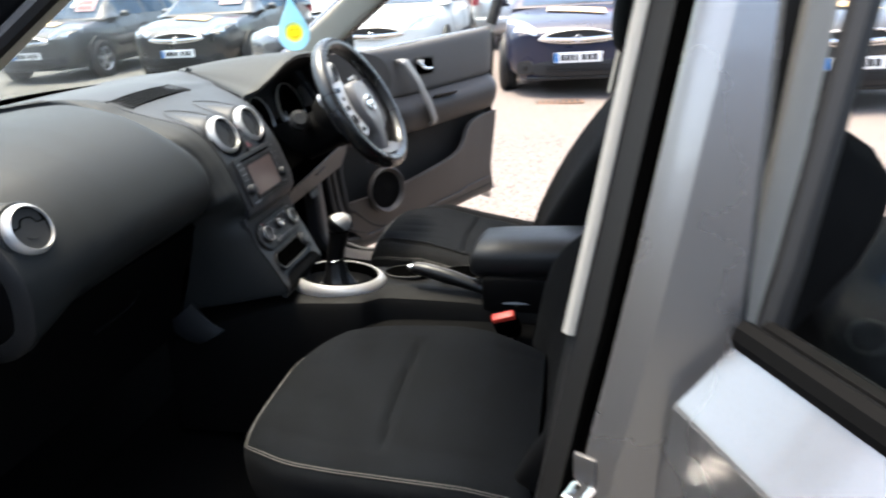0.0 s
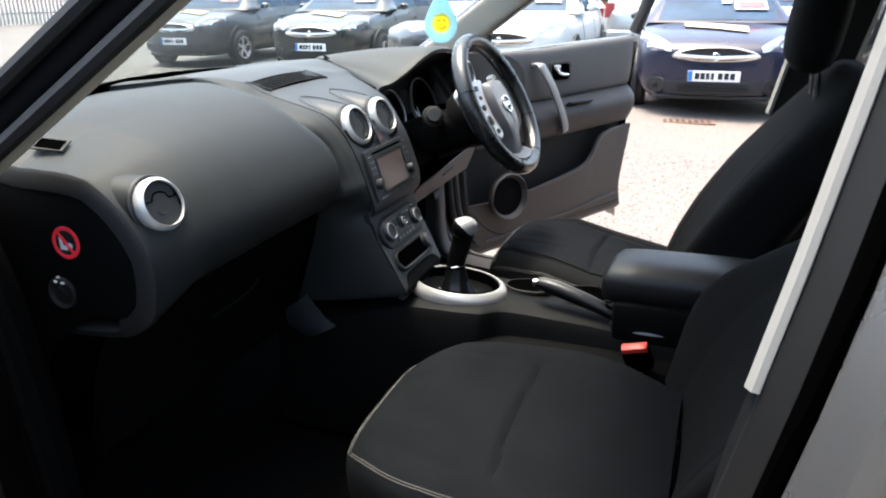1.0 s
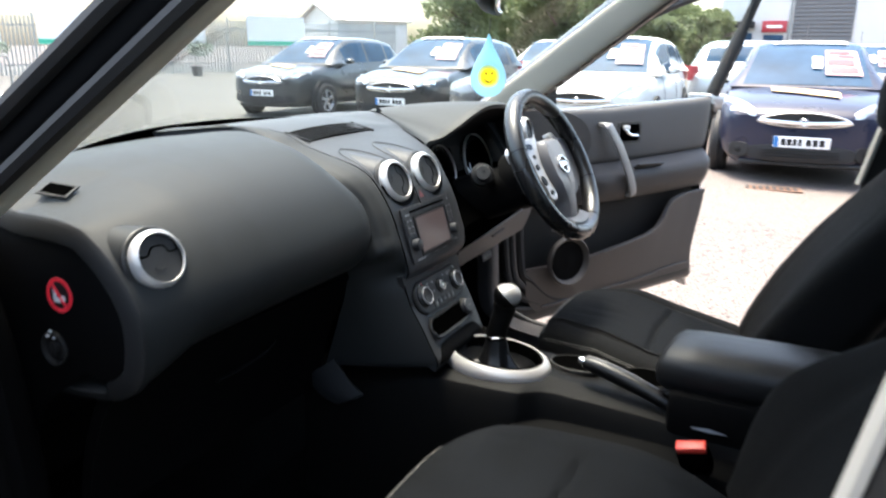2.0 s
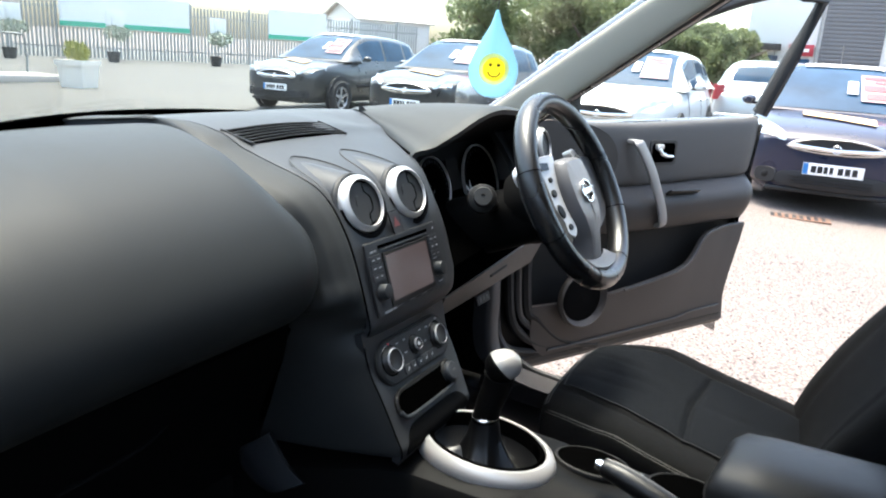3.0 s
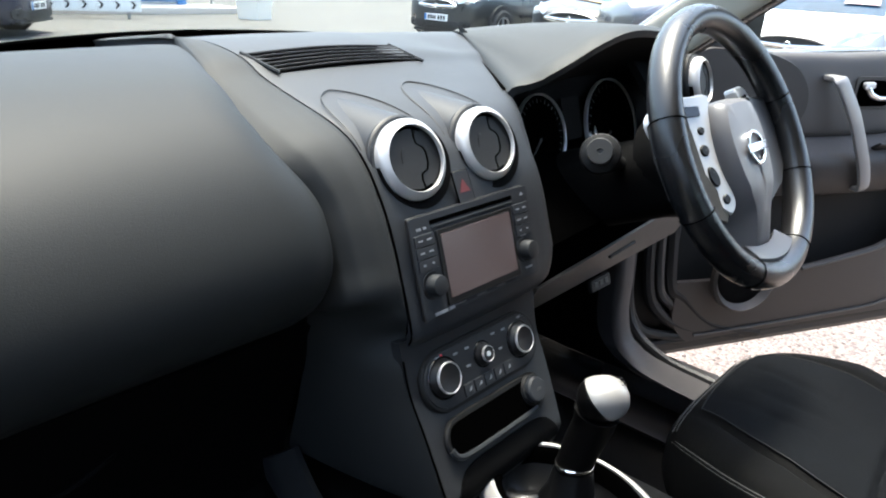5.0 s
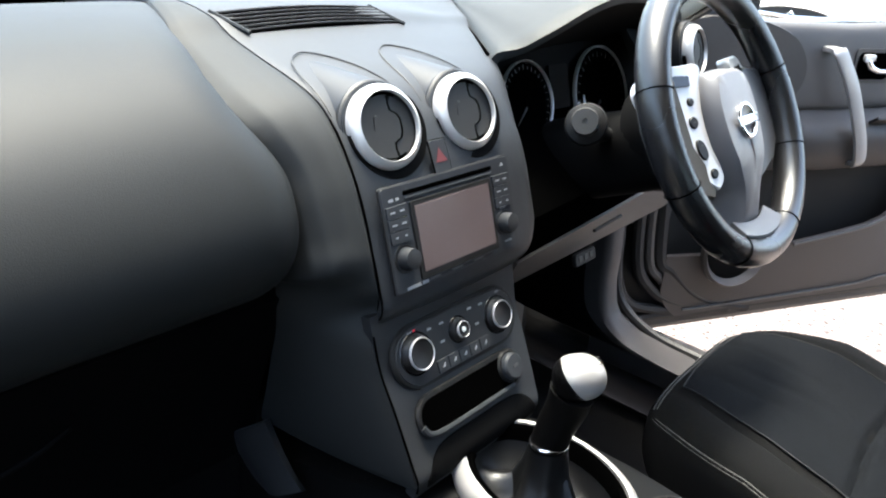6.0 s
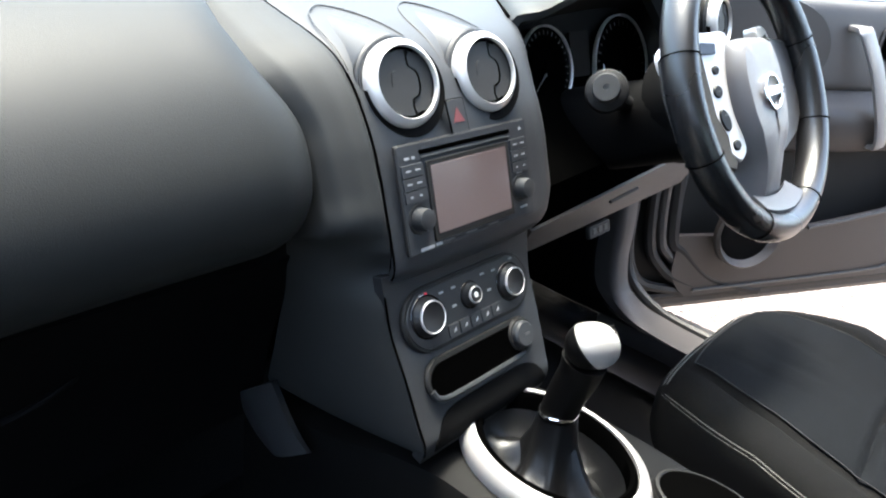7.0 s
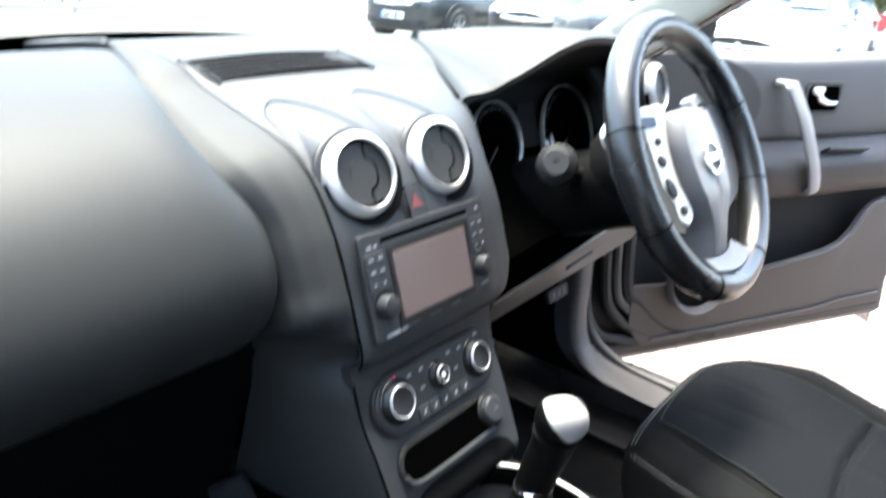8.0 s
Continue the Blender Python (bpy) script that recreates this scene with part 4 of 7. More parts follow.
cover = part("airbag_cover", loft([hub_ring(1.0, -0.015), hub_ring(1.0, 0.014), hub_ring(0.99, 0.020), hub_ring(0.94, 0.030), hub_ring(0.86, 0.0355), hub_ring(0.66, 0.0372), hub_ring(0.35, 0.0378), hub_ring(0.1, 0.038)]), WHEELPAD, wheel, "grey airbag cover with a raised middle")
EM = pose(0, -0.008, 0.0380)
part("emblem", ring(0.0170, 0.0215, 0.0040, 36, EM), CHROME, wheel, "chrome maker's badge")
part("emblem_bar", box((0, 0, 0.0035), (0.054, 0.0105, 0.0035), 0.001, EM), CHROME, wheel)
for s in (-1, 1):
    band = smooth_line([(s * 0.040, 0.068, 0), (s * 0.046, 0.049, 0), (s * 0.0535, 0.013, 0), (s * 0.053, -0.024, 0), (s * 0.046, -0.052, 0), (s * 0.047, -0.068, 0), (s * 0.060, -0.074, 0), (s * 0.083, -0.048, 0), (s * 0.098, -0.017, 0),
                        (s * 0.100, 0.012, 0), (s * 0.106, 0.024, 0), (s * 0.128, 0.032, 0), (s * 0.131, 0.058, 0), (s * 0.101, 0.073, 0), (s * 0.068, 0.071, 0)], 4, True)
    lean = Matrix(((1, 0, 0, 0), (0, 1, 0, 0), (-0.25 * s, 0, 1, 0.0135), (0, 0, 0, 1)))    # falls off towards the rim
    part("spoke_trim", prism([(p.x, p.y) for p in band], 0.015, lean @ pose(0, 0, 0.0010), bevel=0.003), SILVER, wheel, "satin silver spoke trim")
    web = [(s * 0.090, 0.058), (s * 0.150, 0.050), (s * 0.156, 0.012), (s * 0.150, -0.035), (s * 0.118, -0.066), (s * 0.066, -0.084), (s * 0.050, -0.070), (s * 0.085, -0.02)]
    part("spoke", prism(web, 0.018, pose(0, 0, -0.006), bevel=0.004), CHEEK if s < 0 else WHEELGREY, wheel)
    part("rocker", prism(round_rect(0.029, 0.0125, 0.002), 0.0045, lean @ pose(s * 0.078, 0.0535, 0.0145, 0, 0, s * 8), bevel=0.001), GLOSSBLACK, wheel)
    for bx, by, ru, rv in ((0.0685, 0.029, 0.0050, 0.0050), (0.0720, 0.006, 0.0064, 0.0072), (0.0700, -0.026, 0.0064, 0.0130), (0.0605, -0.0555, 0.0056, 0.0060)):
        oval_ = [(ru * math.cos(2 * math.pi * k / 20), rv * math.sin(2 * math.pi * k / 20)) for k in range(20)]
        bt = part("button", prism(oval_, 0.004, lean @ pose(s * bx, by, 0.0143, 0, 0, -s * 14), bevel=0.0012), DARK, wheel)
        if rv > 0.0065:
            part("mark", box((s * bx, by + (0.005 if rv > 0.01 else 0), 0.0185), (0.0045, 0.0016, 0.0005), m=lean), TRIMGREY, bt)
part("lower_spoke", sheet(lambda u, v: ((0.132 + 0.018 * v) * math.cos(radians(249 + 42 * u)), (0.132 + 0.018 * v) * math.sin(radians(249 + 42 * u)), 0.004 + 0.016 * v + 0.005 * math.sin(math.pi * u)), 16, 6, -0.012), WHEELGREY, wheel, "glossy grey lower spoke")
part("airbag_mark", box((0, -0.104, 0.0190), (0.016, 0.003, 0.0012)), RUBBER, wheel)
part("airbag_mark", box((0, -0.096, 0.0215), (0.006, 0.006, 0.0012)), RUBBER, wheel)
part("boss", revolve([(0.066, -0.085), (0.072, -0.05), (0.070, -0.020), (0.05, -0.008)], 30), MATTE, wheel)

col = thing("steering_column", "black plastic steering column cowl with control stalks", "steering column")
part("cowl", loft([[Vector((0.330 + 0.066 * sup(math.cos(a), 0.7), -0.085 + 0.23 * t + 0.01 * math.sin(a), 0.995 - 0.085 * t + (0.050 + 0.012 * t) * sup(math.sin(a), 0.7))) for a in [2 * math.pi * k / 28 for k in range(28)]] for t in (0, 0.15, 0.5, 1.0)]), MATTE, col)
SA = Vector((-0.82, -0.42, 0.30))
part("stalk", tube(smooth_line([(0.30, -0.010, 0.995), (0.265, -0.014, 1.003), (0.235, -0.018, 1.013), (0.205, -0.022, 1.025)], 4), [0.009] * 5 + [0.011] * 4 + [0.0125] * 4, 14), HARD, col)
SM = facing((0.184, -0.031, 1.034), SA)
part("stalk_end", revolve([(0.0150, -0.040), (0.0158, -0.010), (0.0158, -0.002), (0.0145, 0.0), (0.0035, 0.0), (0.003, -0.0012), (0, -0.0012)], 28, SM), STALK, col, "ribbed dark grey stalk end")
for k in range(14):
    a = 2 * math.pi * k / 14
    part("stalk_rib", box((0.0158 * math.cos(a), 0.0158 * math.sin(a), -0.008), (0.0012, 0.0012, 0.012), 0, SM), HARD, col)
part("stalk_collar", revolve([(0.0150, -0.026), (0.0235, -0.030), (0.0255, -0.040), (0.0240, -0.056), (0.012, -0.062)], 28, SM), HARD, col)
part("stalk", tube(smooth_line([(0.42, -0.045, 1.015), (0.47, -0.055, 1.025), (0.55, -0.065, 1.04)], 5), 0.008, 10), HARD, col)

# ---------- centre console ----------
con = thing("centre_console", "dark plastic centre console with cup holders", "console")


def con_ring(y, zt, wl, wr, zb=0.38):
    """A section of the console, sunk where the gear lever's gaiter sits."""
    r = 0.022
    w = 1 - ((y + 0.156) / 0.082) ** 2
    h, d = (0.063 * math.sqrt(w), 0.045) if w > 0.05 else (0.014, -0.003)
    pts = [(-wl - 0.012, zb), (-wl - 0.004, zt - 0.10), (-wl, zt - r), (-wl + r * 0.3, zt - r * 0.3), (-wl + r, zt), (-h - 0.008, zt + 0.002), (-h - 0.006, zt - d), (-0.008, zt - d), (h - 0.010, zt - d), (h - 0.008, zt + 0.002), (wr - r, zt), (wr - r * 0.3, zt - r * 0.3), (wr, zt - r), (wr + 0.004, zt - 0.10), (wr + 0.012, zb)]
    return [(x, y, z) for x, z in pts]


_tab = [(-0.95, 0.66, 0.10, 0.10), (-0.60, 0.680, 0.062, 0.105), (-0.45, 0.692, 0.058, 0.106), (-0.34, 0.697, 0.060, 0.106), (-0.285, 0.700, 0.064, 0.106), (-0.262, 0.702, 0.072, 0.106), (-0.245, 0.703, 0.088, 0.106), (-0.232, 0.704, 0.101, 0.106), (-0.20, 0.705, 0.108, 0.106), (-0.09, 0.703, 0.110, 0.105), (-0.03, 0.692, 0.116, 0.102), (0.05, 0.665, 0.122, 0.10), (0.22, 0.62, 0.125, 0.10)]
part("body", loft([con_ring(y, *lerp_table(_tab, y)) for y in (0.22, 0.05, -0.03, -0.06, -0.074, -0.078, -0.085, -0.10, -0.12, -0.14, -0.156, -0.175, -0.195, -0.215, -0.228, -0.234, -0.238, -0.245, -0.252, -0.262, -0.272, -0.285, -0.30, -0.34, -0.38, -0.45, -0.60, -0.95)]), CONSOLE, con)
part("side_ledge", loft([[(x, y, z) for x, z in ((-0.118, 0.40), (-0.117, 0.628), (-0.112, 0.640), (-0.098, 0.645), (-0.05, 0.648), (-0.05, 0.40))] for y in (-0.225, -0.30, -0.38, -0.50, -0.60)]), MATTE, con)
# footwell duct
_TL, _TR, _BL, _BR = Vector((-0.152, 0.195, 0.656)), Vector((-0.148, 0.125, 0.708)), Vector((-0.154, 0.118, 0.616)), Vector((-0.146, 0.062, 0.648))
part("foot_duct", sheet(lambda u, v: _TL.lerp(_TR, u).lerp(_BL.lerp(_BR, u), v) + Vector((-0.010 * math.sin(math.pi * u), 0, -0.010 * math.sin(math.pi * v))), 8, 10, 0.010), FASCIA, con, "grey footwell heater duct")
for cx, cy, rx, ry in ((0.056, -0.295, 0.034, 0.052), (0.058, -0.425, 0.037, 0.050)):
    part("cup_holder", loft([[(cx + rx * k * math.cos(a), cy + ry * k * math.sin(a), z) for a in [2 * math.pi * i / 32 for i in range(32)]] for k, z in ((1.07, 0.703), (1.05, 0.7080), (1.0, 0.7090), (0.96, 0.7075))], cap=False), HARD, con)
    # no hole here: a black disc paints the shade of a deep cup
    part("cup_well_shade", loft([[(cx + rx * k * math.cos(a), cy + ry * k * math.sin(a), z) for a in [2 * math.pi * i / 32 for i in range(32)]] for k, z in ((0.97, 0.704), (0.97, 0.7082), (0.2, 0.7084))]), VOID, con)
part("window_switch", box((0.055, -0.362, 0.708), (0.012, 0.010, 0.006), 0.002), SILVER, con)
part("window_switch", box((0.022, -0.385, 0.708), (0.010, 0.016, 0.006), 0.002), SILVER, con)

# gear lever
gr_ = thing("gear_surround", "satin silver oval gear lever surround", "gear surround")
GC = Vector((-0.008, -0.156, 0.712))


def oval(rx, ry, z, n=48, tilt=0.06):
    return [(GC.x + rx * math.cos(2 * math.pi * k / n), GC.y + ry * math.sin(2 * math.pi * k / n), z + tilt * ry * math.sin(2 * math.pi * k / n)) for k in range(n)]


part("ring", loft([oval(0.079, 0.104, 0.700), oval(0.080, 0.105, 0.712), oval(0.077, 0.101, 0.722), oval(0.071, 0.094, 0.727), oval(0.0675, 0.0895, 0.7265), oval(0.0655, 0.0875, 0.690)], cap=False), RINGSILVER, gr_)
part("inner_lip", loft([oval(0.066, 0.088, 0.7235), oval(0.063, 0.084, 0.728), oval(0.060, 0.080, 0.724), oval(0.057, 0.077, 0.668)], cap=False), VOID, gr_)
gear = thing("gear_lever", "black leather gear lever with a silver topped knob", "gear lever")
rings = []
for k, (rx, ry, z, ox, oy) in enumerate(((0.0600, 0.079, 0.708, -0.008, -0.156), (0.054, 0.071, 0.694, -0.008, -0.156), (0.045, 0.058, 0.686, -0.007, -0.155), (0.037, 0.045, 0.687, -0.004, -0.153), (0.029, 0.034, 0.698, 0.000, -0.150), (0.0225, 0.025, 0.720, 0.004, -0.147), (0.0185, 0.020, 0.750, 0.006, -0.146))):
    fold = (0, 0.3, 0.8, 1.0, 0.8, 0.35, 0)[k]
    rings.append([(ox + rx * (1 + 0.12 * fold * math.sin(5 * a + 0.6)) * math.cos(a), oy + ry * (1 + 0.12 * fold * math.sin(4 * a + 1.0)) * math.sin(a), z + fold * (0.008 * math.sin(4 * a + 0.8) + 0.004 * math.sin(7 * a)) + 0.006 * math.sin(a) * (k < 4)) for a in [2 * math.pi * i / 48 for i in range(48)]])
part("gaiter", loft(rings, cap=False), BOOT, gear)
part("collar", ring(0.012, 0.0205, 0.004, 28, pose(0.006, -0.146, 0.752, -8)), CHROME, gear, "thin bright collar")
axis = smooth_line([(0.004, -0.145, 0.745), (0.007, -0.150, 0.775), (0.011, -0.157, 0.802), (0.011, -0.160, 0.820)], 5)
rad = [0.0172 + 0.0035 * (i / (len(axis) - 1)) ** 1.6 for i in range(len(axis))]
part("grip", tube(axis, rad, 24, up=(0, 1, 0), flat=1.10), GAITER, gear)
KN = Vector((0.40, -0.61, 0.68)).normalized()                  # the silver side of the knob
KL = Vector((0.74, -0.62, 0.12))                               # its long way, towards the driver
KL = KL.normalized()
KS = KL.cross(Vector((0, 0, 1))).normalized()
KU = KS.cross(KL)
KC = Vector((0.014, -0.161, 0.8335))


def knob_point(a, b, grow=1.0):
    """The knob: a blunt egg, longer towards the driver, flat underneath."""
    l, w, h = math.sin(b) * math.cos(a), math.sin(b) * math.sin(a), math.cos(b)
    return KC + (KL * sup(l, 0.85) * (0.0275 if l > 0 else 0.0235) + KS * sup(w, 0.85) * 0.0225 + KU * sup(h, 0.85) * (0.0225 if h > 0 else 0.0190)) * grow


def knob_half(silver):
    bm = bmesh.new()
    bmesh.ops.create_uvsphere(bm, u_segments=48, v_segments=32, radius=1.0)
    for v in bm.verts:
        b_ = math.acos(max(-1, min(1, v.co.z)))
        v.co = knob_point(math.atan2(v.co.y, v.co.x), b_, 1.02 if silver else 1.0)
    if silver:
        bmesh.ops.bisect_plane(bm, geom=bm.verts[:] + bm.edges[:] + bm.faces[:], plane_co=KC - KN * 0.001, plane_no=KN, clear_inner=True)
    return bm


part("knob", knob_half(False), GAITER, gear)
part("cap", knob_half(True), SATIN, gear, "satin silver knob cap")
for dx_ in (-0.006, 0.0, 0.006):
    c_ = knob_point(0.0, 0.75, 1.022) + KS * dx_
    part("gear_mark", tube([c_ + KL * -0.0035, c_ + KL * 0.0035], 0.0006, 5), TRIMGREY, gear)

# handbrake
hb = thing("handbrake", "black leather handbrake lever with a chrome button", "handbrake")
hpts = smooth_line([(-0.005, -0.325, 0.742), (-0.010, -0.36, 0.738), (-0.020, -0.43, 0.722), (-0.030, -0.50, 0.700), (-0.035, -0.56, 0.675)], 5)
part("grip", tube(hpts, [0.0115 + 0.004 * math.sin(math.pi * min(1, i / 14)) for i in range(len(hpts))], 16), GRIPBLACK, hb)
part("top_strip", tube([p + Vector((0.002, 0, 0.0115 + 0.003 * math.sin(math.pi * min(1, i / 14)))) for i, p in enumerate(hpts[1:12])], 0.0018, 8), TRIMGREY, hb, "bright strip along the lever")
part("button", revolve([(0.0075, -0.006), (0.0078, 0.003), (0.0065, 0.007), (0, 0.008)], 20, facing((-0.005, -0.322, 0.7425), (0.1, 1, 0.1))), CHROME, hb, "chrome release button")
part("boot", loft([[(-0.03 + 0.03 * s * math.cos(a), -0.55 + 0.07 * s * math.sin(a), z) for a in [2 * math.pi * i / 20 for i in range(20)]] for s, z in ((1.1, 0.69), (0.9, 0.70), (0.5, 0.715))]), LEATHER, hb)

# armrest
arm = thing("armrest", "black padded leather centre armrest", "armrest")
rings = []
for y, zc, w, h in ((-0.462, 0.765, 0.050, 0.018), (-0.466, 0.767, 0.066, 0.034), (-0.478, 0.769, 0.074, 0.042), (-0.52, 0.770, 0.078, 0.044), (-0.65, 0.772, 0.080, 0.045), (-0.76, 0.772, 0.079, 0.044), (-0.79, 0.770, 0.070, 0.035)):
    rings.append([(0.028 + w * sup(math.cos(a), 0.68), y - 0.02 * math.cos(a) * (0.5 if y > -0.5 else 0), zc + h * sup(math.sin(a), 0.75)) for a in [2 * math.pi * i / 36 for i in range(36)]])
part("pad", loft(rings), ARMLEATHER, arm)
# box coloured near black to give the shade beneath the pad
part("box", box((0.02, -0.66, 0.705), (0.16, 0.36, 0.08), 0.012), MATTE, arm)


# ---------- front seats ----------
def front_seat(cx, outer, rec_deg, by, label, lift=0.0):
    """outer: -1 if its door side lies at -x."""
    s = thing("front_seat", label, "car seat", "front seats")

    def cush(u, v):
        # u round the section, v front to back
        a = 2 * math.pi * u
        t = v
        round_f = min(1.0, t / 0.16)
        f = math.sqrt(max(0.0, 1 - (1 - round_f) ** 2)) if t < 0.16 else 1
        y = -0.132 - 0.49 * t
        hw = 0.112 + 0.106 * math.sin(min(1, t / 0.40) * math.pi / 2) ** 0.6
        inb = max(0.0, -outer * math.cos(a))               # the inboard side draws in towards the back
        hw *= 1 - 0.42 * inb * max(0.0, (t - 0.62) / 0.38) ** 1.6
        x = cx + hw * sup(math.cos(a), 0.62)
        h = 0.088
        zc = 0.576 - 0.030 * t + lift
        if outer > 0:                                      # the driver's cushion is raked
            zc += 0.006 * math.exp(-((t - 0.28) / 0.18) ** 2) - 0.046 * max(0.0, (t - 0.32) / 0.68)
        z = zc + (h * (0.35 + 0.65 * f)) * sup(math.sin(a), 0.55)
        if math.sin(a) > 0.05:
            q = (x - cx) / hw
            z += (0.026 * (abs(q) ** 3.0) - 0.010 * (1 - q * q)) * f * min(1, t * 3)
            z -= 0.010 * math.exp(-((y + 0.372 + 0.02 * abs(q)) / 0.006) ** 2) * max(0, 1 - (abs(q) / 0.72) ** 6)
            z -= (0.006 if outer > 0 else 0.0015) * math.exp(-((abs(q) - 0.70 + 0.05 * t) / 0.03) ** 2) * min(1, t * 4)
            z -= 0.012 * max(0, (t - 0.8) / 0.2)
            if outer < 0:
                z += max(0.0, (1 + q) / 2) ** 1.5 * min(1.0, t / 0.2) * (0.034 + 0.030 * max(0.0, (t - 0.35) / 0.65) ** 0.8)
            for q0, t0, sl in ((-0.30, 0.22, 0.5), (-0.05, 0.25, 0.35), (0.25, 0.20, -0.4), (0.1, 0.62, 0.3)):
                z -= 0.0022 * math.exp(-((q - q0 - sl * (t - t0)) / 0.045) ** 2 - ((t - t0) / 0.10) ** 2)
        return (x, y, z)

    rings = [[cush(i / 96, (j / 70) ** 1.25 if j < 70 else 1) for i in range(96)] for j in range(0, 71)]
    part("cushion", loft(rings), FABRIC if outer > 0 else FABRIC2, s)

    # brighter cloth in the middle of the cushion
    def centre(u, v):
        q = (-0.64 + 1.28 * u)
        t = 0.10 + 0.84 * v
        t -= 0.05 * (1 - q * q) * (1 - v)
        qq = max(-0.999, min(0.999, q))
        ca = abs(qq) ** (1 / 0.62)
        a = math.acos(math.copysign(ca, qq))
        x, y, z = cush(a / (2 * math.pi), t)
        return (x, y, z + 0.0022)
    if outer > 0:
        part("centre_panel", sheet(centre, 40, 110, 0.0), FABRIC2, s)
    # double row of pale stitching round the outer front corner
    for k, d in enumerate((0.0, 0.014)):
        # along the bolster
        bol = [Vector(cush((0.43 if outer < 0 else 0.462) - d * 0.6, 0.035 + d + 0.9 * j / 40)) + Vector((outer * 0.001, 0, 0.0012)) for j in range(41)]
        part("stitching", tube(bol, 0.0008, 4), STITCH, s)
        frt = [Vector(cush(0.07 + d * 0.6 + (0.36 - 1.2 * d) * j / 30, 0.030 + d * 0.9)) + Vector((0, 0.0016, 0.0008)) for j in range(31)]
        part("stitching", tube(frt, 0.0008, 4), STITCH, s)
    edge = [centre(0.0, 1 - j / 30) for j in range(31)] + [centre(j / 30, 0.0) for j in range(1, 31)] + [centre(1.0, j / 30) for j in range(1, 31)]
    if outer > 0:
        part("piping", tube([(x_, y_, z_ + 0.0006) for x_, y_, z_ in edge], 0.0009, 5), PIPING, s)

    # backrest
    rec = radians(rec_deg)
    base = Vector((cx, by, 0.600))
    axis = Vector((0, -math.sin(rec), math.cos(rec)))
    nrm = Vector((0, math.cos(rec), math.sin(rec)))      # forward
    tab = [(0.0, 0.205, 0.070), (0.05, 0.222, 0.078), (0.15, 0.235, 0.082), (0.30, 0.240, 0.080), (0.42, 0.238, 0.074), (0.50, 0.235, 0.070), (0.55, 0.224, 0.064), (0.585, 0.200, 0.055), (0.605, 0.165, 0.042), (0.612, 0.12, 0.024)]

    def back_pt(a, h, d=0.0):
        w, th = lerp_table(tab, h)
        cxx = sup(math.cos(a), 0.6)
        sy = sup(math.sin(a), 0.62)
        bul = 0.0
        if math.sin(a) > 0:
            bul = (0.068 if outer < 0 else 0.050) * abs(cxx) ** 3 * max(0, 1 - (h / 0.54) ** 2) - 0.012 * (1 - cxx * cxx)
            if outer < 0:
                bul += 0.055 * max(0.0, cxx) ** 3 * math.exp(-((h - 0.17) / 0.13) ** 2)
            bul -= 0.008 * math.exp(-((abs(cxx) - 0.68) / 0.03) ** 2) * max(0, 1 - (h / 0.5) ** 4)
        lum = 0.012 * math.sin(math.pi * min(1, h / 0.5))
        p = base + axis * h + nrm * (th * sy + bul + lum + d)
        p.x += w * cxx
        return p
    hs = [0.612 * (k / 44) for k in range(45)]
    part("backrest", loft([[back_pt(2 * math.pi * i / 72, h) for i in range(72)] for h in hs]), FABRIC, s)
    # headrest
    hb_ = base + axis * 0.560 + nrm * 0.098
    axis, nrm = Vector((0, -math.sin(0.12), math.cos(0.12))), Vector((0, math.cos(0.12), math.sin(0.12)))
    rings = []
    for k in range(13):
        t = k / 12
        e = math.sqrt(max(0, 1 - abs(2 * t - 1) ** 3.2))
        rings.append([hb_ + axis * (-0.006 + 0.205 * t) + nrm * (0.052 * (0.5 + 0.5 * e) * sup(math.sin(a), 0.7) + 0.01) + Vector(((0.132 * (0.72 + 0.28 * e)) * sup(math.cos(a), 0.62), 0, 0)) for a in [2 * math.pi * i / 40 for i in range(40)]])
    part("headrest", loft(rings), FABRIC, s)
    for dx in (-0.055, 0.055):
        part("headrest_post", tube([hb_ - axis * 0.09 - nrm * 0.03 + Vector((dx, 0, 0)), hb_ + axis * 0.05 + Vector((dx, 0, 0))], 0.006, 10), CHROME, s)
    # frame skirt and rails
    part("side_skirt", box((cx + outer * 0.225, -0.40, 0.475), (0.03, 0.46, 0.11), 0.012), HARD, s)
    part("side_skirt", box((cx - outer * 0.225, -0.40, 0.475), (0.03, 0.46, 0.11), 0.012), HARD, s)
    for dx in (-0.17, 0.17):
        part("rail", box((cx + dx, -0.36, 0.405), (0.045, 0.50, 0.05), 0.006), DARK, s)
    part("base", box((cx, -0.38, 0.46), (0.40, 0.42, 0.07), 0.01), DARK, s)
    return s


front_seat(-0.352, -1, 33, -0.680, "black cloth passenger seat with pale double stitching")
front_seat(0.402, 1, 29, -0.605, "black cloth driver's seat with pale stitching", 0.042)

# seat belt buckles
for cx, w in ((-0.128, 0), (0.135, 1)):
    M = facing((cx, -0.535, 0.690), (-0.35, 0.25, 0.9), (1, 0, 0))
    bk = thing("belt_buckle", "black seat belt buckle with a red release button", "seat belt buckle", "seat belt buckles", m=M)
    part("case", box((0, 0, -0.022), (0.050, 0.030, 0.046), 0.010), VOID, bk)
    part("release", box((0, 0, 0.006), (0.046, 0.018, 0.012), 0.003), REDBTN, bk, "bright red release button")
    part("stem", tube([(0, 0, -0.05), (0, -0.01, -0.12), (0.0, -0.01, -0.20)], 0.012, 8), DARK, bk)
    part("tongue_slot", box((0, 0.0120, 0.004), (0.026, 0.003, 0.003)), DARK, bk)

# ---------- car shell ----------
shell = thing("parked_car_body", "grey metallic crossover body with both front doors open", "car")


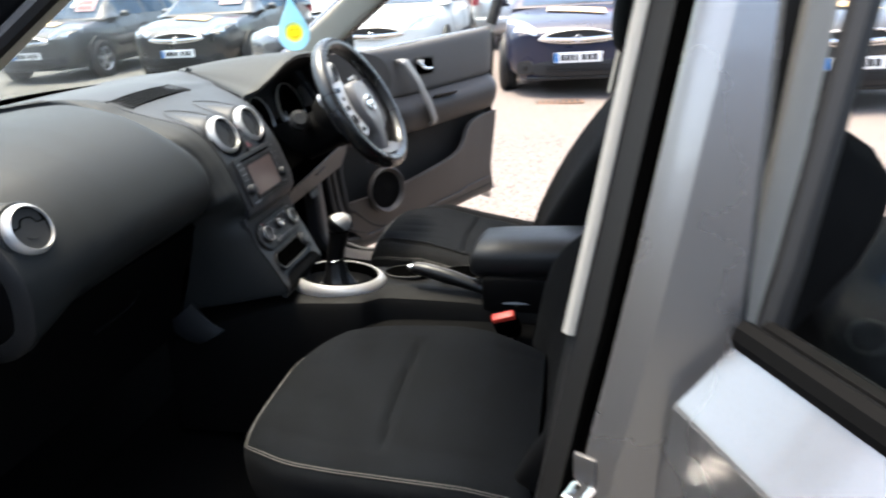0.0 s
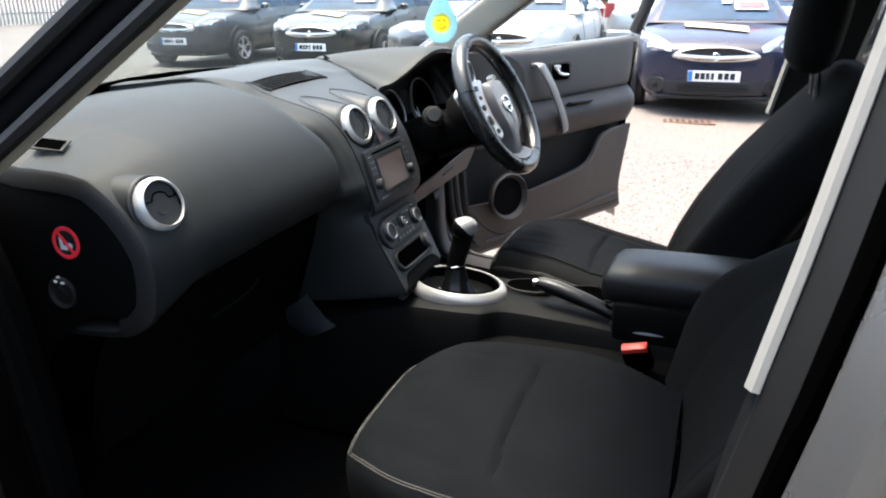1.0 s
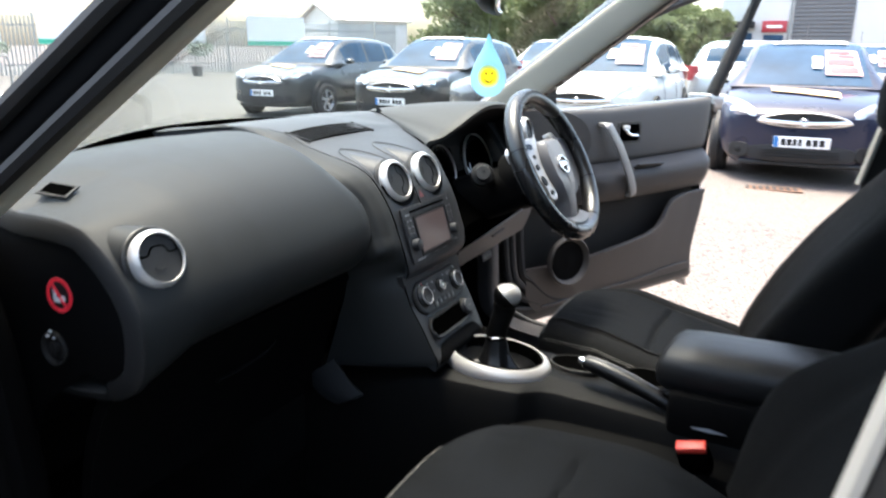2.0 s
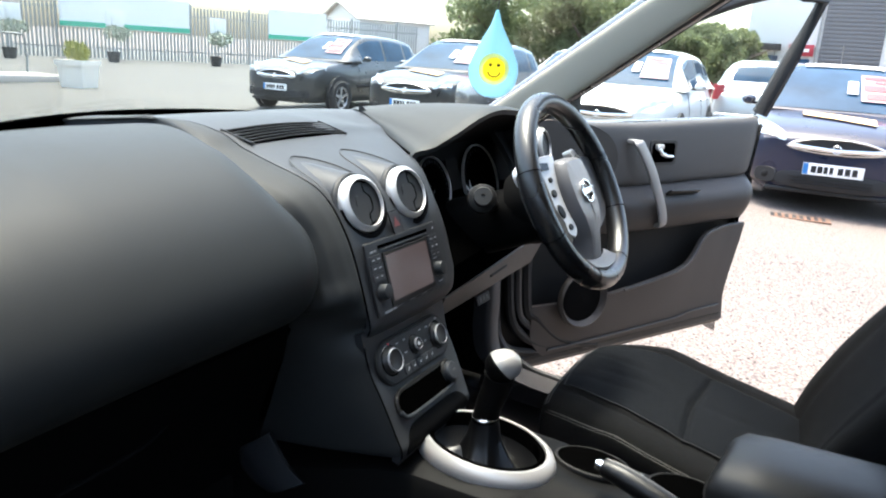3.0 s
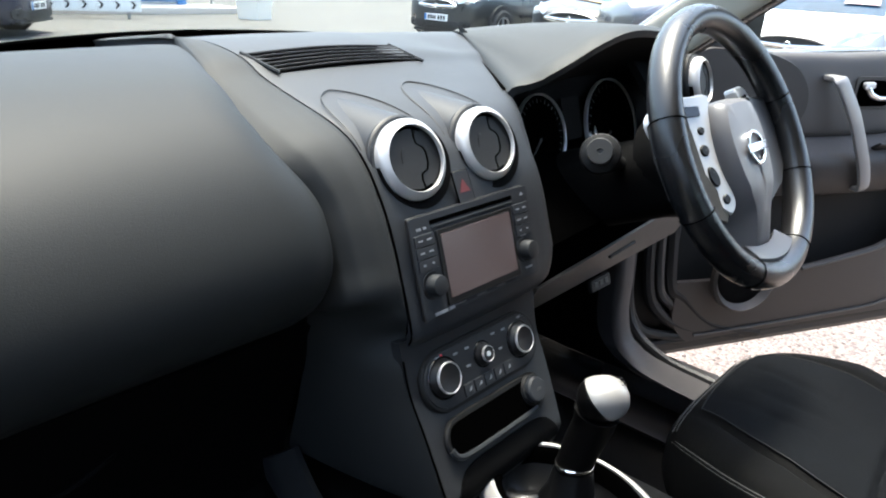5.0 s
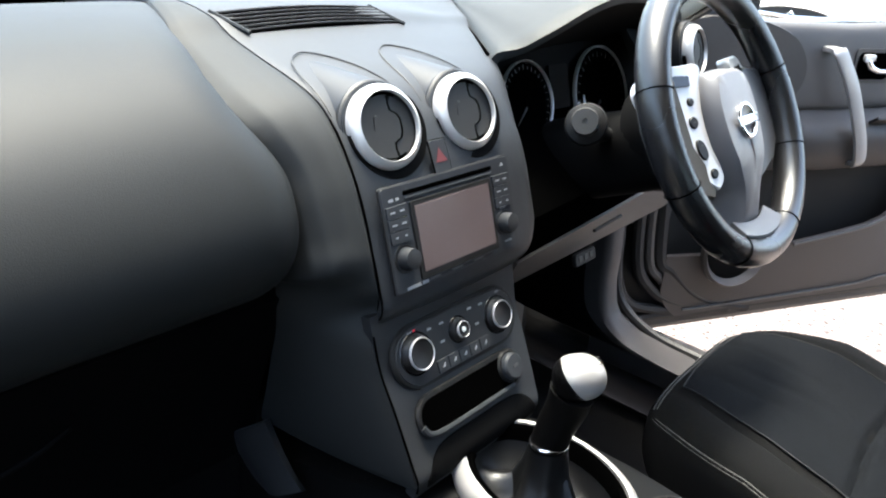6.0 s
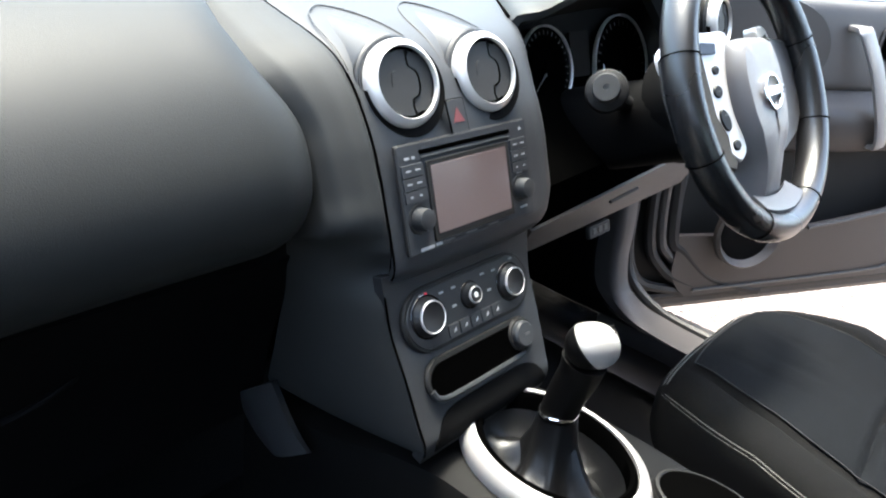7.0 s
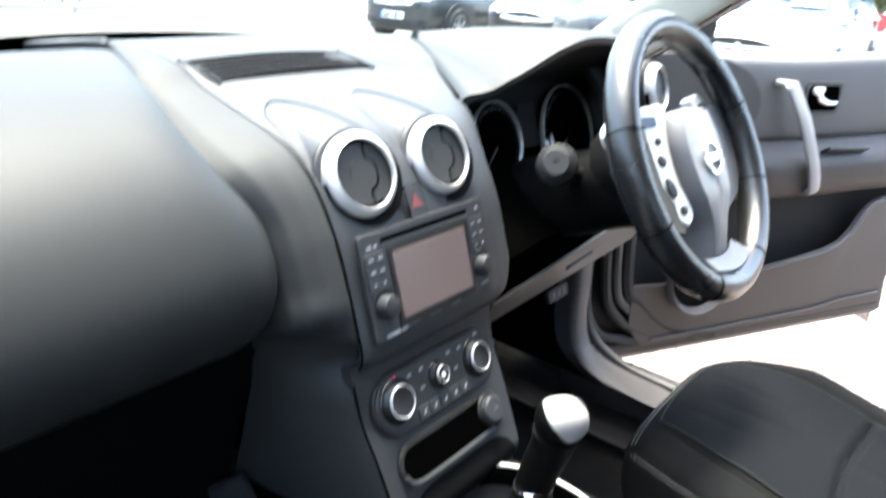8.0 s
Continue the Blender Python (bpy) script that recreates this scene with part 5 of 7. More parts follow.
def mirror(fn):
    fn(-1)
    fn(1)


def a_pillar(s):
    base, top = Vector((s * 0.715, 0.245, 1.06)), Vector((s * 0.605, -0.40, 1.515))
    d = (top - base).normalized()
    out = Vector((s, 0, 0.25)).normalized()
    fwd = d.cross(out) * s
    side = (fwd if fwd.y > 0 else -fwd) * (0.034 if s < 0 else 0.0)
    thin = 0.62 if s < 0 else 1.0
    def sec(p, w, t, off):
        c = p + out * off + side
        return [c + fwd * (w * thin * sup(math.cos(a), 0.6)) + out * (t * sup(math.sin(a), 0.6)) for a in [2 * math.pi * k / 20 for k in range(20)]]
    n = 10
    part("pillar_trim", loft([sec(base.lerp(top, k / n), 0.036 + 0.006 * (1 - k / n), 0.012, -0.02) for k in range(n + 1)]), LIGHTTRIM, shell, "pale grey inner pillar trim")
    # passenger side pillar, cowl and seal blackened: their shade is in the colour
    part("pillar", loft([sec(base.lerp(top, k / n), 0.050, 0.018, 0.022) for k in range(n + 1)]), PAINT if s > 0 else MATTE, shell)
    part("door_seal", tube([base.lerp(top, k / n) + side + out * 0.035 - fwd * 0.042 for k in range(n + 1)], 0.011, 8), RUBBER, shell)
    part("door_seal", tube([base.lerp(top, k / n) + side + out * 0.046 + fwd * 0.008 for k in range(n + 1)], 0.012, 8), RUBBER, shell)
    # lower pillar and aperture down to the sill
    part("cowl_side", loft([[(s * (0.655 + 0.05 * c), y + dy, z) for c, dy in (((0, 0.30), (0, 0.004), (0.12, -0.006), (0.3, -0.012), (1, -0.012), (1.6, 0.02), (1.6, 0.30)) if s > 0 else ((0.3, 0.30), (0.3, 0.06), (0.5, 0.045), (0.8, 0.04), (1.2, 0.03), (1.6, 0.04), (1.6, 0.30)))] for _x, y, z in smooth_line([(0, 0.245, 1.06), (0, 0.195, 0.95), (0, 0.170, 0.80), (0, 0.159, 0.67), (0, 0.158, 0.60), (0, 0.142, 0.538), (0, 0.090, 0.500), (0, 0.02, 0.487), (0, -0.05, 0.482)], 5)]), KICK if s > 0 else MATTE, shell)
    if s > 0:
        line = smooth_line([(0, 0.245, 1.06), (0, 0.195, 0.95), (0, 0.170, 0.80), (0, 0.159, 0.67), (0, 0.158, 0.60), (0, 0.142, 0.538), (0, 0.090, 0.500), (0, 0.02, 0.487)], 5)
        part("kick_panel", loft([[(0.6548 + dx, p.y + dy, p.z) for dx, dy in ((-0.004, 0.30), (-0.004, 0.040), (-0.001, 0.034), (0.002, 0.034), (0.002, 0.30))] for p in line]), MATTE, shell, "black carpeted kick panel")
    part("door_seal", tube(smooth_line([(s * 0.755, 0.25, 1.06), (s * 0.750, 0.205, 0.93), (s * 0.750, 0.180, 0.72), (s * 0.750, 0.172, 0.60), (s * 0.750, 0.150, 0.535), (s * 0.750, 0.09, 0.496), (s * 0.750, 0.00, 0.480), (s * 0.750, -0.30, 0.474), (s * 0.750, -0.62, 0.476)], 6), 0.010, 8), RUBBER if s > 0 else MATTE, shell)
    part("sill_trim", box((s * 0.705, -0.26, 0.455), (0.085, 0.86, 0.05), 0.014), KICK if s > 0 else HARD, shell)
    part("sill", box((s * 0.80, -0.25, 0.37), (0.11, 1.30, 0.17), 0.03), PAINT, shell)


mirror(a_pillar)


def b_pillar(s):
    back = -0.06 if s > 0 else 0.0
    P = lambda z, y0, x: Vector((s * x, y0 + back - 0.20 * (z - 1.0), z))
    zs = [0.95, 1.0, 1.1, 1.2, 1.3, 1.42, 1.50]
    tum = lambda z: -0.20 * max(0, z - 1.05)
    zt = [0.985] + zs[2:]
    part("pillar_trim", loft([[P(z, -0.684 + dy, 0.736 + dx + tum(z)) for dx, dy in ((-0.004, 0.0065), (0.004, 0.001), (0.005, -0.005), (0.0, -0.008), (-0.014, -0.008), (-0.016, 0.0))] for z in zt]), BTRIM, shell, "pale upper pillar trim")
    part("pillar_trim", loft([[P(z, -0.836 + 0.05 * (z - 1) + dy, 0.760 + dx + tum(z)) for dx, dy in ((0, 0.010), (0.010, 0.007), (0.012, -0.006), (0.008, -0.016), (-0.02, -0.016), (-0.03, 0.0))] for z in zt]), BTRIM, shell)
    part("pillar_core", loft([[P(z, -0.690 + dy, 0.738 + dx + tum(z)) for dx, dy in ((-0.012, 0.0), (0.0, 0.0), (0.012, -0.010), (0.024, -0.021), (0.022, -0.030), (0.012, -0.14), (-0.02, -0.14))] for z in [0.47, 0.6, 0.8] + zs]), HARD, shell)
    part("pillar_cover", loft([[(s * (0.735 + dx), y + dy - (0.10 if s > 0 else 0.0), z) for dx, dy in ((-0.012, 0.022), (0.0, 0.012), (0.004, -0.02), (0.0, -0.15), (-0.03, -0.15), (-0.035, -0.02))] for y, z in ((-0.60, 0.47), (-0.640, 0.60), (-0.672, 0.80), (-0.690, 0.92), (-0.708, 1.01))]), HARD, shell)
    part("door_seal", tube([P(z, -0.722, 0.768 + tum(z)) for z in [0.49, 0.7] + zs], 0.012, 8), VOID, shell)
    part("pillar_flange", loft([[P(z, -0.735 + dy, 0.792 + dx + tum(z)) for dx, dy in ((0, 0.012), (0.012, 0.014), (0.016, 0.012), (0.030, -0.002), (0.043, -0.012), (0.045, -0.082 + 0.14 * (z - 1.0)), (0.03, -0.090 + 0.14 * (z - 1.0)), (-0.01, -0.086 + 0.14 * (z - 1.0)))] for z in [0.46, 0.6, 0.8] + zs]), PAINT, shell)
    part("door_seal", tube([P(z, -0.836, 0.832 + tum(z)) for z in zs], 0.012, 8), RUBBER, shell)
    if s > 0:
        return
    M = facing((s * 0.842, -0.700, 0.905), (s, 0.5, 0))
    part("striker_plate", box((0, 0, 0), (0.022, 0.028, 0.006), 0.002, M), TRIMGREY, shell)
    part("striker", tube([M @ Vector((-0.008, -0.022, 0)), M @ Vector((-0.008, -0.022, 0.022)), M @ Vector((0.008, -0.022, 0.022)), M @ Vector((0.008, -0.022, 0))], 0.0045, 8), CHROME, shell)


mirror(b_pillar)


# open rear doors
def rear_door(s):
    d = thing("rear_door", "open grey metallic rear door with black window seals", "car door", "rear doors")
    y0, y1 = -0.800, -1.72
    prof = [(0.850, 0.34), (0.866, 0.45), (0.876, 0.70), (0.880, 0.88), (0.8815, 0.975), (0.881, 0.986), (0.877, 0.993), (0.866, 1.006), (0.846, 1.032), (0.838, 1.042)]
    def skin(u, v):
        p, _ = along(smooth_line([(x, 0, z) for x, z in prof], 4), v)
        y = y0 + (y1 - y0) * u - 0.20 * (p.z - 1.0) * (1 - u)
        return (s * p.x, y, p.z + 0.05 * u * max(0, p.z - 0.6) / 0.44)
    part("skin", sheet(skin, 24, 36, 0.02 * s), PAINT, d)
    part("window_seal", tube([Vector(skin(u / 12, 1.0)) + Vector((-s * 0.006, 0, 0.008)) for u in range(13)], 0.011, 8, flat=1.2), MATTE, d)
    part("window_seal", tube([Vector(skin(u / 12, 1.0)) + Vector((-s * 0.028, 0, 0.008)) for u in range(13)], 0.009, 8), MATTE, d)
    def pane(u, v):
        y = -0.862 + (-1.60 + 0.862) * u - 0.06 * v * (1 - u) + 0.10 * v * u
        return (s * (0.815 - 0.115 * v), y, 1.045 + 0.42 * v + 0.05 * u * (1 - v))
    g = part("pane", sheet(pane, 8, 6, 0.004), GLASS, d)
    g.visible_shadow = False
    part("window_frame", tube([pane(u / 10, 1.0) for u in range(11)], 0.016, 8), RUBBER, d)
    part("window_frame", tube([pane(1.0, v / 6) for v in range(7)], 0.022, 8), RUBBER, d)
    part("inner_trim", sheet(lambda u, v: (s * (0.775 - 0.02 * math.sin(v * 3)), -0.83 - 0.85 * u, 0.48 + 0.55 * v), 8, 8, 0.02), HARD, d)
    h = Matrix.Translation((s * 0.850, -0.800, 0))
    d.matrix_world = h @ pose(0, 0, 0, 0, 0, s * (67 if s < 0 else 72)) @ h.inverted()


mirror(rear_door)


# roof, bonnet, wings, tail
def roof_fn(u, v):
    x = -0.60 + 1.20 * u
    y = -0.34 - 2.05 * v
    z = 1.600 - 0.075 * (abs(x) / 0.60) ** 3 - 0.075 * (1 - min(1, v / 0.25)) ** 2 - 0.06 * v ** 3
    return (x, y, z)


part("roof", sheet(lambda u, v: (lambda p: (p[0], p[1], p[2] + 0.012))(roof_fn(u, v)), 20, 24, 0.006), PAINT, shell)
part("headliner", sheet(lambda u, v: (lambda p: (p[0], p[1], p[2] - 0.012))(roof_fn(u, v)), 20, 24, 0.012), LINER, shell, "pale cloth headliner")
for s in (-1, 1):
    part("roof_rail", loft([[(s * (0.60 + dx - 0.0 * 1), y, 1.515 + dz) for dx, dz in ((-0.03, 0.03), (0.03, 0.035), (0.06, 0.0), (0.05, -0.03), (-0.01, -0.03))] for y in (-0.38, -0.8, -1.4, -2.0, -2.35)]), PAINT, shell)


def bonnet(u, v):
    x = (-0.80 + 1.60 * u) * (1 - 0.10 * v ** 3)
    y = 0.72 + 0.84 * v - 0.20 * (abs(x) / 0.8) ** 2
    z = 1.04 - 0.10 * v - 0.14 * v ** 4 - 0.07 * (abs(x) / 0.8) ** 3
    return (x, y, z)


part("bonnet", sheet(bonnet, 20, 16, 0.01), PAINT, shell)
part("front_bumper", loft([[(0.86 * sup(math.cos(a), 0.5) * k, yc + 0.30 * sup(math.sin(a), 0.7), z) for a in [math.pi * i / 20 for i in range(21)] ] for k, yc, z in ((0.9, 1.20, 0.24), (1.0, 1.25, 0.35), (1.0, 1.28, 0.60), (0.97, 1.24, 0.80))], closed=False), PAINT, shell)
for s in (-1, 1):
    part("wing", sheet(lambda u, v: (s * (0.80 + 0.085 * math.sin(v * 1.9)), 0.30 + 1.05 * u - 0.05 * v, 0.98 - 0.56 * v - 0.02 * u + (0.24 * math.sqrt(max(0, 1 - ((u - 0.52) / 0.34) ** 2)) * v ** 3 if abs(u - 0.52) < 0.34 else 0)), 24, 10, 0.012 * s), PAINT, shell)
    part("quarter_panel", sheet(lambda u, v: (s * (0.625 + 0.255 * math.sin(min(1.0, v * 1.7) * 1.571) ** 0.9), -1.73 - 0.80 * u - 0.10 * u * v, 1.535 - 1.12 * v - 0.05 * u + (0.22 * math.sqrt(max(0, 1 - ((u - 0.18) / 0.40) ** 2)) * v ** 4 if abs(u - 0.18) < 0.4 else 0)), 20, 24, -0.012 * s), PAINT, shell)
    part("quarter_glass", sheet(lambda u, v: (s * (0.632 + 0.255 * math.sin(min(1.0, (0.08 + 0.27 * v) * 1.7) * 1.571) ** 0.9 + 0.006), -1.80 - 0.42 * u + 0.10 * v * u, 1.535 - 1.12 * (0.08 + 0.27 * v) - 0.02 * u), 8, 6, 0.004 * -s), CARGLASS, shell)
def tail(u, v):
    w = 0.63 + 0.24 * math.sin(min(1.0, v * 1.7) * 1.571) ** 0.9
    return (w * (2 * u - 1), -2.42 - 0.20 * math.sin(v * 1.8) + 0.06 * (2 * u - 1) ** 4, 1.50 - 1.12 * v)


part("tailgate", sheet(tail, 14, 12, 0.02, v0=0.42), PAINT, shell)
for a, b in ((0.0, 0.07), (0.93, 1.0)):
    part("tailgate_frame", sheet(tail, 2, 8, 0.02, u0=a, u1=b, v1=0.42), PAINT, shell)
g = part("rear_pane", sheet(tail, 10, 6, 0.004, u0=0.07, u1=0.93, v1=0.42), GLASS, shell)
g.visible_shadow = False
part("underbody", box((0, -0.45, 0.30), (1.44, 3.6, 0.06), 0.02), DARK, shell)
part("bulkhead", box((0, 0.56, 0.70), (1.34, 0.04, 0.76), 0.01), DARK, shell)
part("carpet", sheet(lambda u, v: (-0.66 + 1.32 * u, 0.54 - 1.9 * v, 0.365 + 0.012 * math.sin(9 * u + 5 * v)), 24, 24, 0.01), CARPET, shell)
part("toe_board", sheet(lambda u, v: (-0.66 + 1.32 * u, 0.34 + 0.20 * v, 0.37 + 0.25 * v), 8, 6, 0.01), CARPET, shell)


def road_wheel(parent, c, r, w, side):
    """A tyre and a spoked rim, axle along x."""
    M = Matrix.Translation(c) @ pose(0, 0, 0, 0, 90 * side, 0)
    wh = part("wheel", revolve([(r * 0.62, -w / 2), (r * 0.90, -w / 2), (r, -w * 0.36), (r, w * 0.36), (r * 0.90, w / 2), (r * 0.66, w / 2), (r * 0.62, w * 0.40), (r * 0.62, -w / 2)], 40, M, cap=False), TYRE, parent)
    bm = ring(r * 0.58, r * 0.66, w * 0.25, 36, M @ pose(0, 0, w * 0.22))
    part("rim", bm, ALLOY, wh)
    part("brake_drum", revolve([(r * 0.6, -0.02), (r * 0.6, 0.0), (0, 0.0)], 24, M), DARK, wh)
    for k in range(5):
        a = 2 * math.pi * k / 5
        part("spoke", box((r * 0.34, 0, w * 0.34), (r * 0.56, r * 0.15, w * 0.16), 0.01, M @ pose(0, 0, 0, 0, 0, math.degrees(a))), ALLOY, wh)
    part("hub_cap", revolve([(r * 0.16, 0), (r * 0.15, w * 0.44), (0, w * 0.46)], 16, M), ALLOY, wh)
    return wh


for s in (-1, 1):
    for y in (0.78, -1.85):
        road_wheel(shell, (s * 0.78, y, 0.335), 0.335, 0.215, s)

# windscreen
def screen_pt(u, v):
    q = -1 + 2 * u
    bx, by, bz = 0.665 * q, 0.66 - 0.34 * q * q, 1.095 - 0.03 * q * q
    tx, ty, tz = 0.585 * q, -0.30 - 0.09 * q * q, 1.565 - 0.05 * q * q
    return (bx + (tx - bx) * v, by + (ty - by) * v, bz + (tz - bz) * v + 0.02 * math.sin(math.pi * v))


ws = tagged(thing("windscreen", "clear curved windscreen with a black lower border", "windscreen"), "")
g = part("pane", sheet(screen_pt, 30, 14, 0.005), GLASS, ws)
g.visible_shadow = False
part("lower_border", sheet(lambda u, v: Vector(screen_pt(u, -0.02 + (0.044 + 0.020 * (1 - (2 * u - 1) ** 2)) * v)) + Vector((0, -0.012, 0.002)), 30, 4, 0.004), VOID, ws, "black glazing border")
part("header", tube([Vector(screen_pt(u / 20, 1.0)) + Vector((0, 0, 0)) for u in range(21)], 0.026, 8), RUBBER, ws)
part("scuttle", sheet(lambda u, v: (lambda p: (p[0], p[1] + 0.02 + 0.10 * v, p[2] - 0.012 - 0.03 * v))(screen_pt(u, 0)), 24, 4, 0.01), DARK, ws)
# rear view mirror and drop-shaped air freshener
M = facing((-0.085, -0.175, 1.371), (0.35, -1, -0.10))
rv = thing("rear_view_mirror", "black rear view mirror hanging from the windscreen", "mirror", m=M)
part("case", loft([[(0.118 * k * sup(math.cos(a), 0.6), 0.036 * k * sup(math.sin(a), 0.7), z) for a in [2 * math.pi * i / 32 for i in range(32)]] for k, z in ((0.55, -0.035), (0.9, -0.022), (1.0, -0.006), (0.98, 0.0))]), DARK, rv)
part("mirror_glass", loft([[(0.111 * k * sup(math.cos(a), 0.6), 0.031 * k * sup(math.sin(a), 0.7), z) for a in [2 * math.pi * i / 32 for i in range(32)]] for k, z in ((1, 0.0), (1, 0.0015), (0.98, 0.002))]), mat("mirror_silver", (0.9, 0.9, 0.9), 0.02, metal=1.0, var=0.0, rvar=0.0), rv)
part("stalk", tube([(0, 0.01, -0.03), (-0.01, 0.05, -0.06), (-0.01, 0.10, -0.07)], 0.012, 8), DARK, rv)
tg = thing("air_freshener", "pale blue drop-shaped air freshener with a yellow face", "air freshener", m=facing((-0.035, -0.135, 1.243), (-0.80, -0.60, 0.03)))
drop = smooth_line([(0, 0.066, 0), (0.007, 0.048, 0), (0.020, 0.024, 0), (0.030, 0.000, 0), (0.028, -0.020, 0), (0.016, -0.034, 0), (0, -0.038, 0), (-0.016, -0.034, 0), (-0.028, -0.020, 0), (-0.030, 0.000, 0), (-0.020, 0.024, 0), (-0.007, 0.048, 0)], 5, True)


def card_band(u, v):
    """The translucent card from its outline to the round hole for the face."""
    p, _ = along(drop + [drop[0]], u)
    a = math.atan2(p.y + 0.004, p.x)
    return p.lerp(Vector((0.0185 * math.cos(a), -0.004 + 0.0185 * math.sin(a), 0)), v)


part("card", sheet(card_band, 60, 4, 0.003), PALEBLUE, tg)
part("halo", ring(0.0138, 0.0186, 0.003, 36, pose(0, -0.004, -0.0015)), YELLOWPALE, tg)
part("face", revolve([(0.0139, -0.0015), (0.0139, 0.0023), (0, 0.0024)], 28, pose(0, -0.004, 0)), YELLOW, tg)
for s in (-1, 1):
    part("eye", revolve([(0.0018, 0.002), (0.0018, 0.003), (0, 0.003)], 10, pose(s * 0.005, 0.001, 0)), RUBBER, tg)
part("smile", tube([(0.008 * math.cos(radians(a)), -0.005 + 0.008 * math.sin(radians(a)), 0.0026) for a in range(200, 341, 14)], 0.0007, 5), RUBBER, tg)
part("string", tube([(0, 0.066, 0), (0.003, 0.10, 0.0), (0.0, 0.105, -0.01)], 0.0008, 5), STITCH, tg)


# ---------- open front doors ----------
def front_door(s, hinge, angle, label):
    """Built closed along local -y from its hinge, outside at +x * s, then swung open."""
    d = thing("front_door", label, "car door", "front doors")
    po = smooth_line([(x, 0, z) for x, z in [(0.030, 0.39), (0.045, 0.48), (0.058, 0.72), (0.060, 0.90), (0.050, 0.99), (0.020, 1.06), (0.008, 1.085)]], 4)
    cut_line = smooth_line([(0.930, 0, 0.38), (0.924, 0, 0.47), (0.912, 0, 0.555), (0.930, 0, 0.66), (0.952, 0, 0.76), (0.968, 0, 0.915), (0.984, 0, 1.04), (0.994, 0, 1.14)], 5)

    def rear(z):                    # where the door ends at height z
        return lerp_table([(p.z, p.x) for p in cut_line], z)[0]

    def low(u, z):                  # the lower edge rises towards the rear
        return z - 0.012 + (0.012 + 0.060 * u) * max(0.0, 1 - (z - 0.40) / 0.30) + 0.012 * min(1.0, max(0.0, z - 0.4) / 0.3)

    def skin(u, v):
        p, _ = along(po, v)
        z = low(u, p.z) + 0.035 * u * max(0, p.z - 0.8) / 0.3
        return (s * p.x, 0.01 - (rear(z) + 0.030) * u, z)
    part("skin", sheet(skin, 20, 24, 0.012 * s), PAINT, d)

    def strip(profile, s0, n, swell, rise):
        """A moulding along the door: profile of (x, z), scaled out by swell(s) and lifted by rise(s)."""
        line = smooth_line([(x, 0, z) for x, z in profile], 5)

        def fn(u, v):
            p, _ = along(line, v)
            end = rear(p.z) - 0.006
            q = s0 + (end - s0) * u
            e = max(0.0, (u - 0.95) / 0.05)
            return (s * (-0.040 + (p.x + 0.040) * swell(q) + 0.016 * e * e), -q, p.z + rise(q))
        return sheet(fn, n, len(line) - 1, 0.008 * s)
    tilt = lambda q: 0.050 * max(0.0, q - 0.5)
    part("upper_trim", strip([(-0.014, 1.094), (-0.032, 1.092), (-0.044, 1.076), (-0.049, 1.02), (-0.050, 0.965), (-0.047, 0.928), (-0.038, 0.915)], 0.03, 40, lambda q: 1.0, tilt), DOORUPPER, d, "dark grey upper door trim")
    grow = lambda q: max(0.0, min(1.0, (q - 0.26) / 0.20)) ** 2 * (3 - 2 * max(0.0, min(1.0, (q - 0.26) / 0.20)))
    lift = lambda q: 0.004 + 0.105 * max(0.0, q - 0.62) ** 1.0 * 0.9
    part("armrest", strip([(-0.036, 0.918), (-0.046, 0.912), (-0.062, 0.899), (-0.078, 0.884), (-0.086, 0.868), (-0.088, 0.850), (-0.084, 0.825), (-0.072, 0.800), (-0.060, 0.785), (-0.030, 0.780)], 0.20, 44, grow, lambda q: tilt(q) * 0.6 + lift(q) * 0.25), DOORARM, d, "black padded door armrest")
    part("pocket_back", strip([(-0.030, 0.925), (-0.026, 0.80), (-0.028, 0.66), (-0.034, 0.54), (-0.036, 0.44)], 0.03, 24, lambda q: 1.0, lambda q: 0.0), HARD, d)
    arc = smooth_line([(0.10, 1.085, 0), (0.24, 1.098, 0), (0.31, 1.088, 0), (0.365, 1.062, 0), (0.398, 1.020, 0), (0.402, 0.975, 0), (0.375, 0.935, 0), (0.33, 0.915, 0), (0.10, 0.905, 0)], 5, True)
    part("corner_moulding", prism([(-p.x if s > 0 else p.x, p.y) for p in arc], 0.012, Matrix(((0, 0, -s, -0.044 * s), (s, 0, 0, 0), (0, 1, 0, 0), (0, 0, 0, 1))), bevel=0.004), DOORARM, d, "rounded dark moulding near the hinge")

    # pocket wall and lower panel
    def pocket(u, v):
        q = 0.155 + 0.815 * u
        top = lerp_table([(0.05, 0.590), (0.30, 0.598), (0.44, 0.612), (0.60, 0.638), (0.695, 0.655), (0.740, 0.672), (0.765, 0.700), (0.780, 0.742), (0.80, 0.766), (0.86, 0.782), (0.97, 0.790)], q)[0]
        z = low(u, 0.440) + (top - low(u, 0.440)) * v
        q = 0.155 + 0.05 * max(0.0, 1 - v / 0.5) ** 2 * (1 - u) ** 4 + (rear(z) - 0.159) * u
        out = -0.066 - 0.022 * math.sin(math.pi * min(1, u * 1.1)) * v
        return (s * out, -q, z)
    part("map_pocket", sheet(pocket, 60, 12, -0.014 * s), DOORTRIM, d, "brownish grey door pocket wall")
    # lip in a paler material, which paints its highlight line
    part("pocket_lip", tube([Vector(pocket(u / 60, 1.0)) for u in range(24, 59)], 0.0050, 8), TRIMGREY, d)
    part("panel_crease", tube([Vector(pocket(u / 40, 0.10)) + Vector((s * -0.003, 0, 0)) for u in range(2, 40)], 0.0032, 6), TRIMGREY, d)
    # speaker
    M = facing((s * -0.090, -0.302, 0.612), (-s, 0, 0.06))
